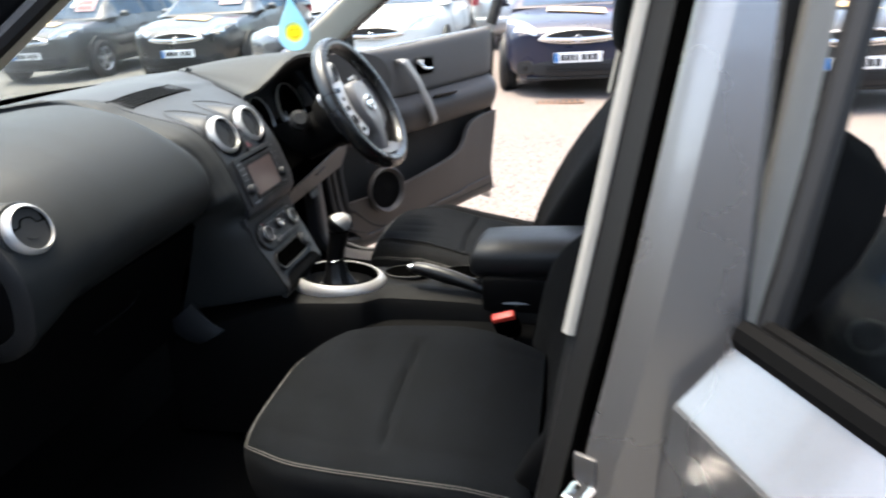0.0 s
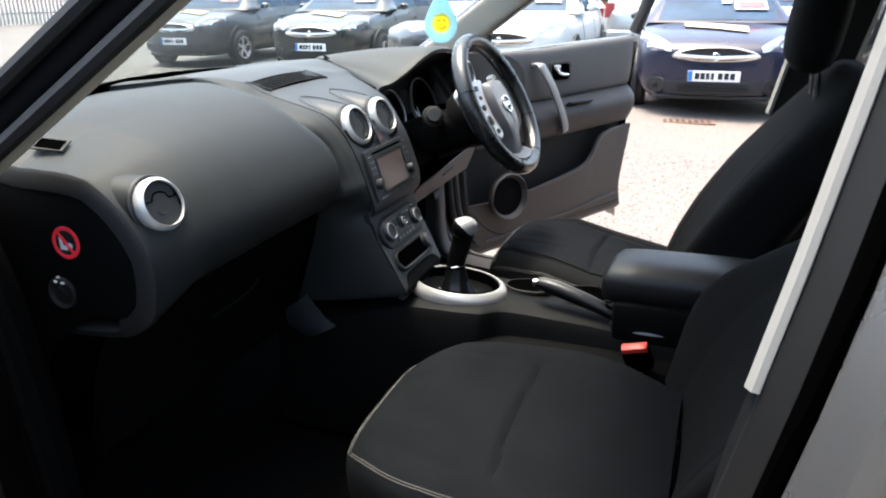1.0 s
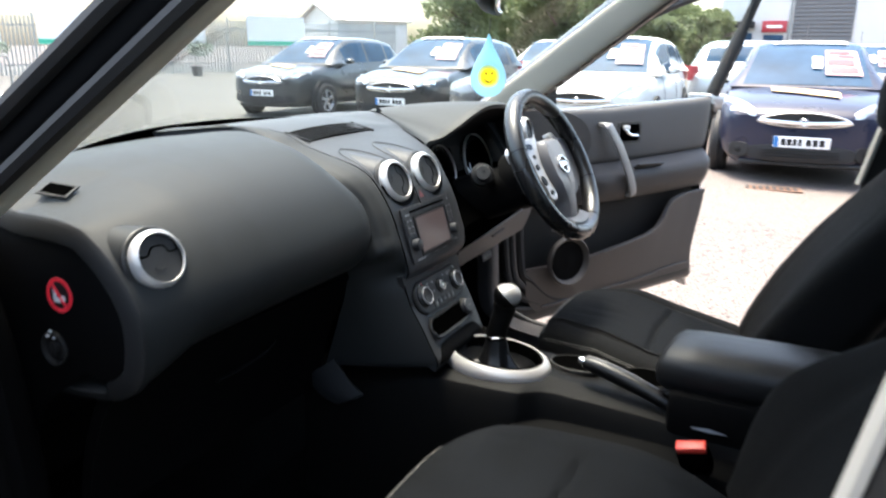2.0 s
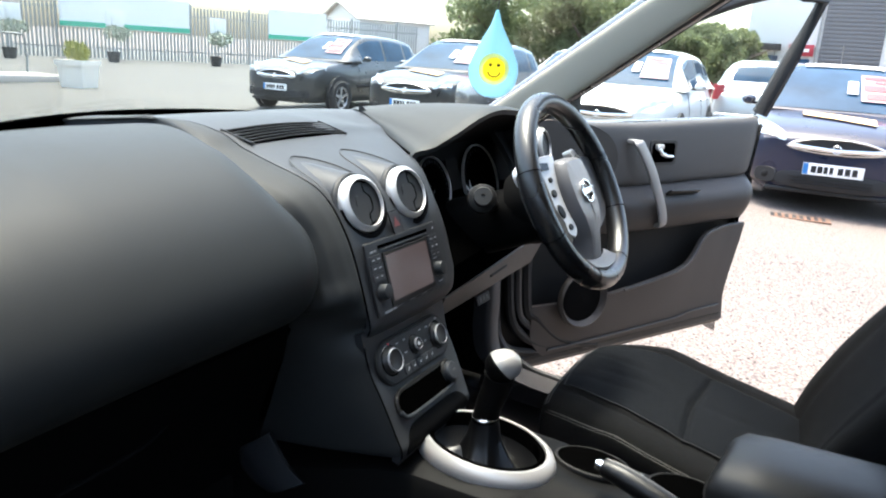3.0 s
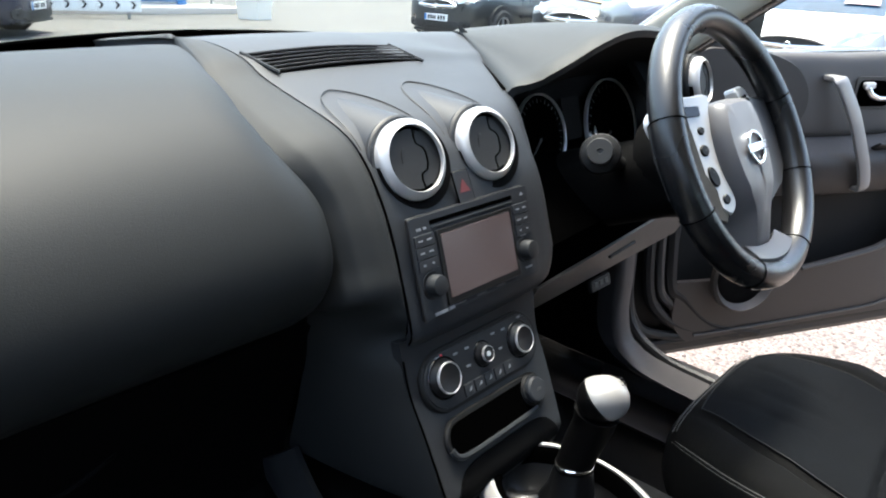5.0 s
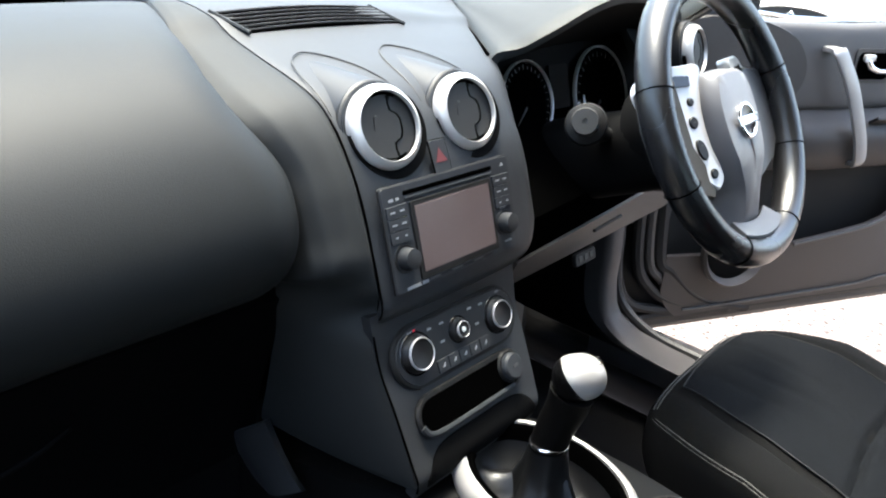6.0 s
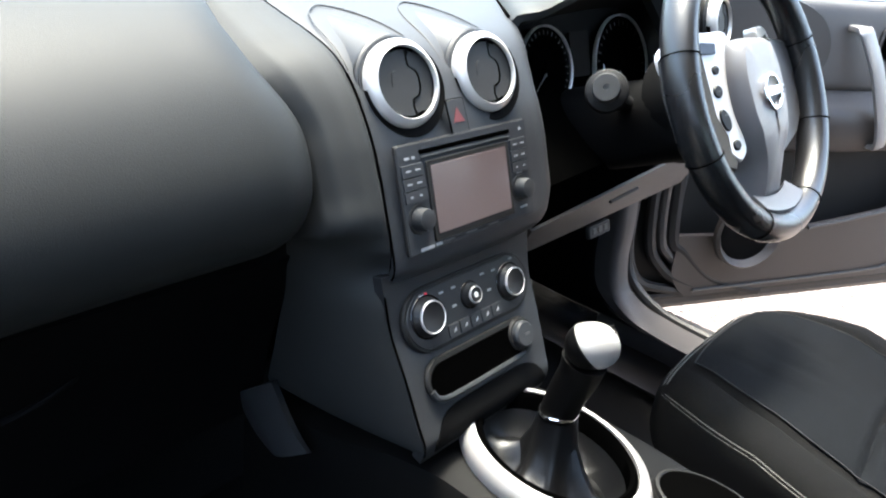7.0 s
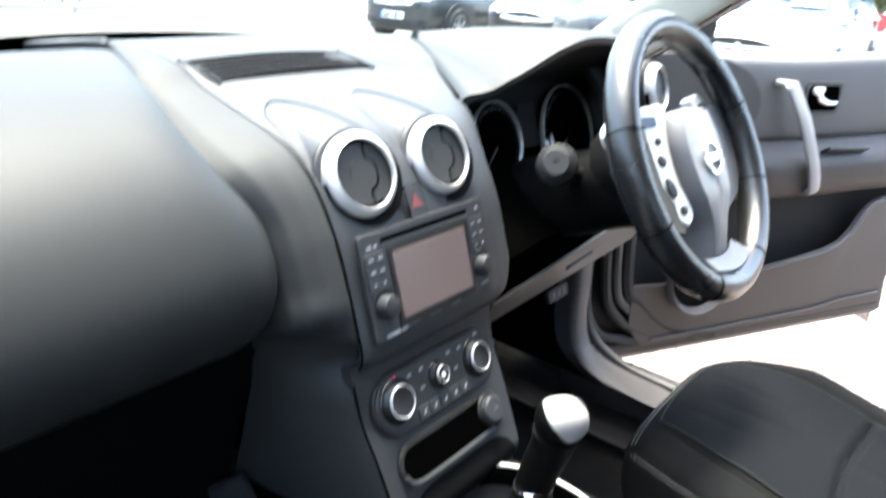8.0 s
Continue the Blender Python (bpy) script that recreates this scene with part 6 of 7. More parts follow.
    part("speaker_ring", ring(0.064, 0.083, 0.018, 48, M, lean=0.013), DOORTRIM, d, "raised grey speaker ring")
    part("speaker_grille", revolve([(0.066, 0.002), (0.060, 0.0035), (0.04, 0.002), (0.02, 0.004), (0, 0.006)], 40, M), MATTE, d)
    # pull handle and latch lever
    pull = smooth_line([(-0.048, -0.448, 1.046), (-0.078, -0.450, 1.044), (-0.086, -0.462, 1.024), (-0.096, -0.492, 0.972), (-0.101, -0.522, 0.910), (-0.101, -0.548, 0.856), (-0.097, -0.562, 0.818), (-0.084, -0.566, 0.806), (-0.060, -0.566, 0.806)], 5)
    sect = []
    for i, p in enumerate(pull):
        t = (pull[min(i + 1, len(pull) - 1)] - pull[max(i - 1, 0)]).normalized()
        across = t.cross(Vector((1, 0, 0)))
        across = across.normalized() if across.length > 0.3 else Vector((0, -1, 0))
        n = across.cross(t).normalized()
        sect.append([(lambda c: (s * c.x, c.y, c.z))(p + across * a + n * b) for a, b in ((-0.0135, -0.004), (-0.0135, 0.0035), (-0.011, 0.006), (0.011, 0.006), (0.0135, 0.0035), (0.0135, -0.004), (0.010, -0.006), (-0.010, -0.006))])
    part("pull_handle", loft(sect), SATIN, d, "satin silver flat pull handle")
    M = facing((s * -0.0495, -0.572, 1.013), (-s, 0, 0.0))
    part("latch_frame", prism(round_rect(0.104, 0.072, 0.010), 0.0030, M, bevel=0.001), DOORARM, d)
    # raised black plate painted as the shade of a recess
    part("latch_recess_shade", prism(round_rect(0.088, 0.056, 0.012), 0.0042, M, bevel=0.001), VOID, d)
    part("latch_lever", tube([M @ Vector((s * x, y, z)) for x, y, z in ((0.030, -0.010, 0.006), (0.0, -0.008, 0.014), (-0.022, 0.000, 0.017), (-0.032, 0.014, 0.015))], 0.0085, 10, flat=0.8), CHROME, d, "chrome latch lever")
    part("lock_tab", box((-0.022 * s, 0.018, 0.008), (0.028, 0.014, 0.012), 0.004, M), SILVER, d)
    M = Matrix.Translation((s * -0.078, -0.645, 0.9000)) @ pose(0, 0, 0, 0, s * 36, 0)
    part("switch_plate", box((0, 0, 0), (0.036, 0.12, 0.008), 0.003, M), DARK, d)
    for k in range(3):
        part("window_switch", box((0, 0.034 - 0.034 * k, 0.005), (0.020, 0.022, 0.007), 0.003, M), HARD, d)
    # window frame and glass
    fr = [(0.0, -0.02, 1.115), (-0.015, -0.16, 1.168), (-0.035, -0.30, 1.232), (-0.058, -0.46, 1.318), (-0.080, -0.64, 1.405), (-0.100, -0.84, 1.468), (-0.108, -0.98, 1.482), (-0.105, -1.075, 1.470), (-0.055, -1.045, 1.30), (0.0, -1.015, 1.125)]
    top = smooth_line([(s * x, y, z) for x, y, z in fr[:7]], 5)
    part("window_frame", tube(top, 0.017, 8), RUBBER, d)
    part("rear_frame", tube([(s * x, y, z) for x, y, z in fr[6:]], 0.019, 8, flat=1.3), RUBBER, d)
    part("corner_cover", prism([(0, 0), (0.265, 0.0), (0.265, 0.118), (0.0, 0.03)], 0.014, Matrix(((0, 0, -s, 0), (-1, 0, 0, -0.02), (0, 1, 0, 1.09), (0, 0, 0, 1)))), RUBBER, d)
    part("belt_seal", tube([(s * -0.006, -0.03 - 0.95 * k / 10, 1.085 + 0.024 * max(0.0, k / 10 - 0.45) / 0.55) for k in range(11)], 0.008, 6), RUBBER, d)

    def pane(u, v):
        y = -0.06 - 0.96 * u
        zt = lerp_table([(0.0, 1.12), (0.10, 1.16), (0.25, 1.228), (0.42, 1.315), (0.60, 1.40), (0.81, 1.462), (1.0, 1.475)], u)[0]
        z = 1.095 + (zt - 1.095) * v
        return (s * (-0.004 - 0.28 * max(0, z - 1.09)), y - 0.12 * max(0, z - 1.1) * u, z)
    g = part("pane", sheet(pane, 16, 8, 0.004), GLASS, d)
    g.visible_shadow = False
    # edge closing skin and trim
    for off, rr, mm_ in ((0.0, 0.012, RUBBER), (0.050, 0.013, RUBBER), (0.078, 0.011, TRIMGREY), (0.104, 0.016, RUBBER)):
        part("front_seal" if mm_ is RUBBER else "edge_ridge", tube(smooth_line([(s * -0.035, -0.012 - off, 1.05), (s * -0.048, -0.022 - off, 0.82), (s * -0.052, -0.038 - off, 0.60), (s * -0.054, -0.075 - off, 0.49 + off * 0.6), (s * -0.054, -0.16 - off, 0.456 + off * 0.25), (s * -0.052, -0.30 - off, 0.446)], 6), rr, 8), mm_, d)
    part("rear_edge", loft([[(s * x, -rear(z) - dy, z + 0.01) for x, dy in ((-0.040, 0.0), (-0.030, 0.012), (0.045, 0.018), (0.045, 0.008), (-0.028, 0.002))] for z in (0.40, 0.47, 0.555, 0.62, 0.68, 0.76, 0.84, 0.92, 1.0, 1.085)]), PAINT, d)
    part("front_edge", box((0, -0.006, 0.73), (0.085, 0.02, 0.66), 0.006), PAINT, d)
    part("bottom_edge", loft([[(s * (0.002 + dx), -0.02 - 0.915 * k / 8, low(k / 8, 0.405) + dz) for dx, dz in ((-0.052, 0.022), (-0.056, 0.0), (-0.045, -0.016), (0.034, -0.016), (0.040, 0.0), (0.036, 0.022))] for k in range(9)]), DOORTRIM, d, "brown lower lip of the door")
    part("sill_seal", tube([(s * -0.052, -0.04 - 0.87 * k / 6, low(k / 6, 0.432)) for k in range(7)], 0.010, 8), RUBBER, d)
    part("door_lock", box((0, -0.982, 0.80), (0.03, 0.016, 0.09), 0.004), SILVER, d)
    # door mirror
    part("door_mirror", loft([[(s * (0.13 + 0.095 * k * sup(math.cos(a), 0.7)), -0.11 + yy, 1.135 + 0.062 * k * sup(math.sin(a), 0.7)) for a in [2 * math.pi * i / 24 for i in range(24)]] for k, yy in ((0.4, 0.11), (0.8, 0.09), (1.0, 0.04), (1.0, 0.0), (0.96, -0.01))]), PAINT, d)
    part("mirror_arm", box((s * 0.04, -0.08, 1.10), (0.10, 0.05, 0.035), 0.01), RUBBER, d)
    d.matrix_world = Matrix.Translation((hinge[0], hinge[1], 0)) @ pose(0, 0, 0, 0, 0, angle * s)
    return d


front_door(1, (0.815, 0.275), 57, "wide open driver's door with grey trim and silver pull")
front_door(-1, (-0.815, 0.275), 40, "half open passenger door of the grey car")

# rear bench
rb = thing("rear_bench", "dark cloth rear bench seat", "car seat")
part("bench_cushion", box((0, -1.40, 0.56), (1.30, 0.50, 0.20), 0.05, seg=4), FABRIC, rb)
part("bench_back", box((0, -1.72, 0.86), (1.30, 0.16, 0.62), 0.05, pose(0, 0, 0), seg=4), FABRIC, rb)

# ---------- parked hatchbacks ----------
def hatchback(x, y, heading, paint, label, sticker=True, red=True):
    """A small hatchback. Local: front at +y, z up. heading: degrees from +y, clockwise."""
    c = thing("hatchback", label, "car", "parked cars")
    tab = [(-1.99, 0.60, 0.34, 0.80), (-1.95, 0.74, 0.28, 0.90), (-1.75, 0.82, 0.22, 0.97), (-1.2, 0.862, 0.20, 0.985), (0.0, 0.868, 0.20, 0.955), (0.75, 0.862, 0.20, 0.945), (0.95, 0.858, 0.20, 0.925),
           (1.35, 0.845, 0.20, 0.885), (1.65, 0.815, 0.20, 0.835), (1.82, 0.765, 0.20, 0.790), (1.93, 0.67, 0.22, 0.742), (1.985, 0.52, 0.26, 0.695), (2.0, 0.40, 0.30, 0.655)]

    def lower(yy, u):
        w, zb, zt = lerp_table(tab, yy)
        half = [(0, zb), (0.80, zb), (0.94, zb + 0.10), (0.995, 0.45), (1.0, 0.58), (0.985, 0.70), (0.955, min(0.82, zt - 0.03)), (0.90, zt - 0.012), (0.80, zt), (0.4, zt + 0.020), (0, zt + 0.026)]
        half = [(k, max(zb, min(z, zt + 0.03))) for k, z in half]
        i = u * (len(half) - 1)
        j = min(int(i), len(half) - 2)
        f = i - j
        k = half[j][0] + (half[j + 1][0] - half[j][0]) * f
        z = half[j][1] + (half[j + 1][1] - half[j][1]) * f
        return k * w, z
    ys = [-1.99, -1.97, -1.93, -1.85, -1.7, -1.5, -1.2, -0.8, -0.4, 0, 0.4, 0.75, 0.95, 1.15, 1.35, 1.5, 1.65, 1.75, 1.82, 1.88, 1.93, 1.965, 1.985, 2.0]
    rings = []
    for yy in ys:
        r = [lower(yy, k / 20) for k in range(21)]
        rings.append([(a, yy, z) for a, z in r] + [(-a, yy, z) for a, z in reversed(r[1:-1])])
    part("body", loft(rings), paint, c)
    gt = [(-1.93, 0.93, 0.70), (-1.80, 1.16, 0.69), (-1.62, 1.36, 0.67), (-1.40, 1.405, 0.66), (-0.9, 1.445, 0.66), (-0.3, 1.455, 0.66), (0.05, 1.430, 0.65), (0.30, 1.345, 0.655), (0.60, 1.19, 0.70), (0.98, 0.94, 0.78)]

    def house(yy, q):
        """q from -1 (one belt) over the roof to 1."""
        zr, w = lerp_table(gt, yy)
        a = abs(q)
        prof = [(0, 0, 1.0), (0.35, 0.50, 0.992), (0.52, 0.78, 0.965), (0.60, 0.90, 0.90), (0.70, 0.99, 0.72), (0.85, 1.10, 0.36), (1.0, 1.20, 0.0)]
        k, h = lerp_table(prof, a)
        return (math.copysign(min(k * w, 0.83), q), yy, 0.93 + (zr - 0.93) * h)
    hy = [-1.93, -1.86, -1.75, -1.62, -1.5, -1.3, -1.0, -0.6, -0.2, 0.05, 0.18, 0.30, 0.45, 0.60, 0.8, 0.98]
    part("cabin", loft([[house(yy, -1 + 2 * k / 40) for k in range(41)] for yy in hy], closed=False), paint, c)

    def pane(name, y0, y1, q0, q1, nu=8, nv=8, off=0.006, skew=0.0):
        def fn(u, v):
            q = q0 + (q1 - q0) * v
            yy = y0 + (y1 - y0) * u + skew * (v - 0.5)
            p = Vector(house(yy, q))
            ctr = Vector((0, yy - 0.3, 0.7))
            return p + (p - ctr).normalized() * off
        return part(name, sheet(fn, nu, nv, 0.0), CARGLASS, c)
    pane("windscreen", 0.94, 0.10, -0.56, 0.56, 12, 12)
    pane("rear_window", -1.84, -1.52, -0.5, 0.5)
    for s in (-1, 1):
        pane("side_window", 0.42, -0.38, s * 0.66, s * 0.97)
        pane("side_window", -0.46, -1.18, s * 0.66, s * 0.97)
        pane("side_window", -1.26, -1.55, s * 0.68, s * 0.95)
        for wy in (1.24, -1.27):
            part("wheel_arch", revolve([(0.365, 0.0), (0.365, 0.055), (0.34, 0.060), (0, 0.060)], 36, Matrix.Translation((s * 0.812, wy, 0.325)) @ pose(0, 0, 0, 0, 90 * s, 0)), RUBBER, c)
            road_wheel(c, (s * 0.815, wy, 0.305), 0.305, 0.19, s)
        # lamps, mirror, fog lamp
        lamp = []
        for k in range(9):
            t = k / 8
            hh = 0.036 + 0.080 * math.sin(math.pi * (0.15 + 0.75 * t))
            cx_, cy_, cz_ = s * (0.44 + 0.345 * t), 1.955 - 0.40 * t ** 1.7, 0.668 + 0.115 * t
            lamp.append([(cx_ + s * 0.012 * math.cos(a), cy_ + 0.034 * math.cos(a), cz_ + hh * math.sin(a) - 0.02 * math.cos(a)) for a in [2 * math.pi * i / 16 for i in range(16)]])
        hl = part("headlight", loft(lamp), LAMPGLASS, c, "clear swept headlight")
        part("lamp_bowl", revolve([(0.052, 0.0), (0.050, 0.014), (0.030, 0.020), (0, 0.022)], 20, facing((s * 0.66, 1.868, 0.735), (s * 0.55, 1, 0.25))), CHROME, hl)
        part("fog_pod", prism(round_rect(0.22, 0.15, 0.06), 0.03, facing((s * 0.575, 1.935, 0.350), (s * 0.45, 1, 0.0)), bevel=0.01), RUBBER, c)
        part("fog_lamp", revolve([(0.034, -0.02), (0.034, 0.012), (0.026, 0.018), (0, 0.018)], 20, facing((s * 0.585, 1.955, 0.35), (s * 0.45, 1, 0))), HARD, c)
        part("door_mirror", loft([[(s * (0.93 + 0.075 * k * math.cos(a)), 0.46 + yy, 1.0 + 0.055 * k * math.sin(a)) for a in [2 * math.pi * i / 16 for i in range(16)]] for k, yy in ((0.5, 0.09), (0.95, 0.05), (1.0, 0.0), (0.95, -0.02))]), paint, c)
        part("mirror_arm", box((s * 0.855, 0.47, 0.965), (0.08, 0.05, 0.03), 0.008), RUBBER, c)
        part("tail_light", loft([[(s * (0.70 + 0.085 * math.cos(a)), -1.915 - 0.035 * math.sin(a), zz) for a in [2 * math.pi * i / 14 for i in range(14)]] for zz in (0.78, 0.86, 0.95, 1.02)]), REDSTICK, c, "red tail light")
        for dy in (0.62, -0.42, -1.05):
            part("door_gap", tube([(s * (lower(dy, u / 20)[0] + 0.001), dy - (0.12 * (0.9 - lower(dy, u / 20)[1]) if dy < -1 else 0), lower(dy, u / 20)[1]) for u in range(5, 16)], 0.004, 4), RUBBER, c)
        for dy in (-0.26, -0.92):
            part("door_handle", box((s * 0.868, dy, 0.80), (0.03, 0.16, 0.028), 0.008), paint, c)
        part("side_strip", box((s * 0.868, -0.15, 0.50), (0.02, 1.7, 0.05), 0.006), RUBBER, c)
    # front
    part("grille", loft([[(0.42 * k * sup(math.cos(a), 0.5), 1.955 + yy - 0.10 * (k * math.cos(a)) ** 2, 0.645 + 0.072 * k * sup(math.sin(a), 0.8)) for a in [2 * math.pi * i / 32 for i in range(32)]] for k, yy in ((1.05, -0.02), (1.0, 0.040), (0.9, 0.050))]), RUBBER, c)
    LENS = [(0.430 * sup(math.cos(a), 0.8), 0.062 * math.sin(a) * (1 - 0.35 * math.cos(a) ** 2) - 0.018 * abs(math.cos(a)) ** 2 + 0.018) for a in [2 * math.pi * i / 36 for i in range(36)]]
    part("grille_mesh", loft([[(x_, 2.006 - 0.14 * x_ * x_ + dy_, 0.650 + 1.1 * z_) for x_, z_ in LENS] for dy_ in (0.0, 0.012)]), DARK, c)
    part("grille_frame", tube([(x_, 2.018 - 0.14 * x_ * x_, 0.650 + 1.1 * z_) for x_, z_ in LENS], 0.012, 6, True, up=(0, 1, 0)), CHROME, c, "bright grille surround")
    bar = [(-0.48 + 0.96 * k / 20, 2.010 - 0.035 * ((-1 + 2 * k / 20)) ** 2, 0.595 - 0.030 * (1 - abs(-1 + 2 * k / 20)) ** 1.0 * 0.6) for k in range(21)]
    part("grille_bar", tube([(x_ * 0.86, y_ + 0.016, z_ + 0.060) for x_, y_, z_ in bar], 0.022, 8, flat=1.15), CHROME, c, "bright grille bar")
    part("badge", ring(0.030, 0.042, 0.012, 24, facing((0, 2.034, 0.646), (0, 1, 0.1))), CHROME, c)
    part("intake", loft([[(0.50 * k * sup(math.cos(a), 0.5), 1.982 + yy - 0.02 * (k * math.cos(a)) ** 2, 0.335 + 0.085 * k * sup(math.sin(a), 0.7)) for a in [2 * math.pi * i / 32 for i in range(32)]] for k, yy in ((1.05, -0.02), (1.0, 0.035), (0.9, 0.04))]), RUBBER, c)
    for k in range(3):
        part("intake_bar", box((0, 2.020, 0.300 + 0.032 * k), (0.70, 0.010, 0.008), 0.002), HARD, c)
    part("lip", box((0, 1.90, 0.225), (1.15, 0.16, 0.05), 0.02), RUBBER, c)
    part("bonnet_gap", tube([(0.70 * math.sin(radians(a)), 1.90 - 0.55 * (1 - math.cos(radians(a))), lerp_table(tab, 1.90 - 0.55 * (1 - math.cos(radians(a))))[2] + 0.024 - 0.03 * abs(math.sin(radians(a)))) for a in range(-80, 81, 8)], 0.004, 4), RUBBER, c)
    py = 2.022
    pl = part("number_plate", box((0, py, 0.450), (0.52, 0.012, 0.112), 0.004), YELLOWPLATE, c, "white number plate with dark bars")
    part("plate_band", box((0.235, py + 0.0065, 0.450), (0.045, 0.004, 0.104)), BLUE, pl)
    for xx, w in ((0.165, 0.045), (0.110, 0.045), (0.060, 0.035), (0.012, 0.03), (-0.065, 0.045), (-0.125, 0.045), (-0.185, 0.045)):
        part("plate_bar", box((xx, py + 0.0065, 0.450), (w, 0.003, 0.066)), RUBBER, pl)
    part("number_plate", box((0, -2.0, 0.80), (0.52, 0.012, 0.112), 0.004), TERRA, c)
    part("rear_bumper", box((0, -1.93, 0.45), (1.45, 0.16, 0.26), 0.05, seg=3), paint, c)
    if sticker:
        def stick(u, v):
            xx = -0.34 + 0.66 * u
            yy = 1.10 + 0.26 * v + 0.26 * u
            return (-xx, yy, lower(yy, 0.92)[1] + 0.022 - 0.02 * abs(xx))
        part("bonnet_sticker", sheet(stick, 6, 3, 0.002), ORANGE, c, "slanted orange price banner")
    if red:
        def rs(u, v):
            p = Vector(house(0.80 - 0.46 * v, -0.50 + 0.32 * u))
            return p + Vector((0, 0.016, 0.020))
        stk = part("screen_sticker", sheet(rs, 6, 6, 0.002), PINKCARD, c, "red and white sale sticker")
        for v0, v1, u0, u1 in ((0.06, 0.26, 0.08, 0.86), (0.34, 0.56, 0.14, 0.94), (0.64, 0.74, 0.10, 0.60), (0.80, 0.94, 0.22, 0.90)):
            part("sticker_bar", sheet(lambda u, v: Vector(rs(u0 + (u1 - u0) * u, v0 + (v1 - v0) * v)) + Vector((0, 0.004, 0.006)), 4, 2, 0.001), REDSTICK, stk)
        part("screen_card", sheet(lambda u, v: Vector(house(0.70 - 0.22 * v, -0.15 + 0.10 * u)) + Vector((0, 0.016, 0.022)), 3, 3, 0.002), WHITEPLASTIC, c, "pale card behind the glass")
        part("sun_strip", sheet(lambda u, v: Vector(house(0.14 - 0.10 * v, -0.42 + 0.84 * u)) + Vector((0, 0.016, 0.018)), 10, 3, 0.002), WHITEPLASTIC, c, "white strip along the screen's top")
    # added black box stands for the shade inside the cabin
    part("cabin_shade_box", box((0, -0.35, 0.95), (1.2, 1.6, 0.1), 0.03), RUBBER, c)
    part("aerial", tube([(0, -1.25, 1.47), (0, -1.48, 1.72)], 0.005, 6), RUBBER, c)
    c.matrix_world = Matrix.Translation((x, y, ground_z(x, y))) @ pose(0, 0, 0, 0, 0, -heading)
    return c


def place(fx, fy, heading):
    """The car's middle, from the middle of its nose."""
    a = radians(heading)
    return fx - 2.02 * math.sin(a), fy - 2.02 * math.cos(a)


for fx, fy, hd, p, lab, st_, rd in (
        (6.88, -0.50, 267, "blue", "navy hatchback with an orange bonnet banner and red sticker", True, True),
        (5.75, -2.95, 268, "charcoal", "charcoal hatchback with an orange bonnet banner", True, True),
        (8.55, 5.35, 268, "black", "black hatchback with a red windscreen sticker", True, True),
        (9.15, 8.45, 268, "charcoal", "charcoal hatchback parked facing the grey car", True, True),
        (7.70, 2.10, 268, "white", "white hatchback with a red windscreen sticker", False, True),
        (3.85, 11.7, 132, "blue", "dark blue hatchback beside a parking sign", False, False)):
    cx_, cy_ = place(fx, fy, hd)
    hatchback(cx_, cy_, hd, PAINTS[p], lab, st_, rd)
hatchback(13.8, 0.75, 88, PAINTS["silver"], "silver hatchback seen from behind", False, False)
hatchback(14.5, -1.2, 268, PAINTS["silver"], "silver hatchback further back in the yard", False, True)
hatchback(15.5, 5.0, 268, PAINTS["white"], "white hatchback further back in the yard", False, True)

# unseen plain wall, added beside the open door to block low sky light
solid("light_block_west", box((-4.3, -3.0, 1.15), (0.3, 34.0, 2.3), 0.02), BLOCKER, "unseen plain grey wall added to block low side light", "wall", kind="structure")

# drain grate
dr = thing("drain_grate", "rusty slotted drain grate set in the tarmac", "drain grate", m=pose(6.62, -0.29, ground_z(6.62, -0.29), 0, 0, 96))
part("frame", box((0, 0, 0.004), (0.56, 0.22, 0.012), 0.003), IRON, dr)
for k in range(8):
    part("slot", box((-0.22 + 0.063 * k, 0, 0.011), (0.034, 0.17, 0.003)), RUBBER, dr)

# planter with a low shrub
pl_ = thing("planter", "cream square planter with a yellow-green shrub", "planter", m=pose(9.2, 14.0, 0, 0, 0, 20) @ Matrix.Diagonal((0.62, 0.62, 0.92, 1)))
part("tub", loft([[(k * x, k * y, z) for x, y in round_rect(1.0, 1.0, 0.06, 3)] for k, z in ((0.86, 0.0), (0.98, 0.50), (1.08, 0.50), (1.10, 0.62), (1.0, 0.62), (0.96, 0.56))]), TERRA, pl_)


def leaves(bm, rnd, centre, radii, count, size):
    for _ in range(count):
        while True:
            q = Vector((rnd.uniform(-1, 1), rnd.uniform(-1, 1), rnd.uniform(-1, 1)))
            if 0.35 < q.length < 1:
                break
        p = Vector((centre[0] + q.x * radii[0], centre[1] + q.y * radii[1], centre[2] + q.z * radii[2]))
        s = size * rnd.uniform(0.6, 1.4)
        R = Euler((rnd.uniform(0, 6.3), rnd.uniform(0, 6.3), rnd.uniform(0, 6.3))).to_matrix()
        vs = [bm.verts.new(p + R @ Vector(v)) for v in ((-s, 0, 0), (0, -s * 0.5, s * 0.15), (s, 0, 0), (0, s * 0.5, s * 0.15))]
        bm.faces.new(vs)


rnd = random.Random(4)
bm = bmesh.new()
for k in range(9):
    leaves(bm, rnd, (rnd.uniform(-0.36, 0.36), rnd.uniform(-0.36, 0.36), 0.74 + rnd.uniform(0, 0.14)), (0.24, 0.24, 0.20), 200, 0.045)
part("shrub", bm, LEAF2, pl_)


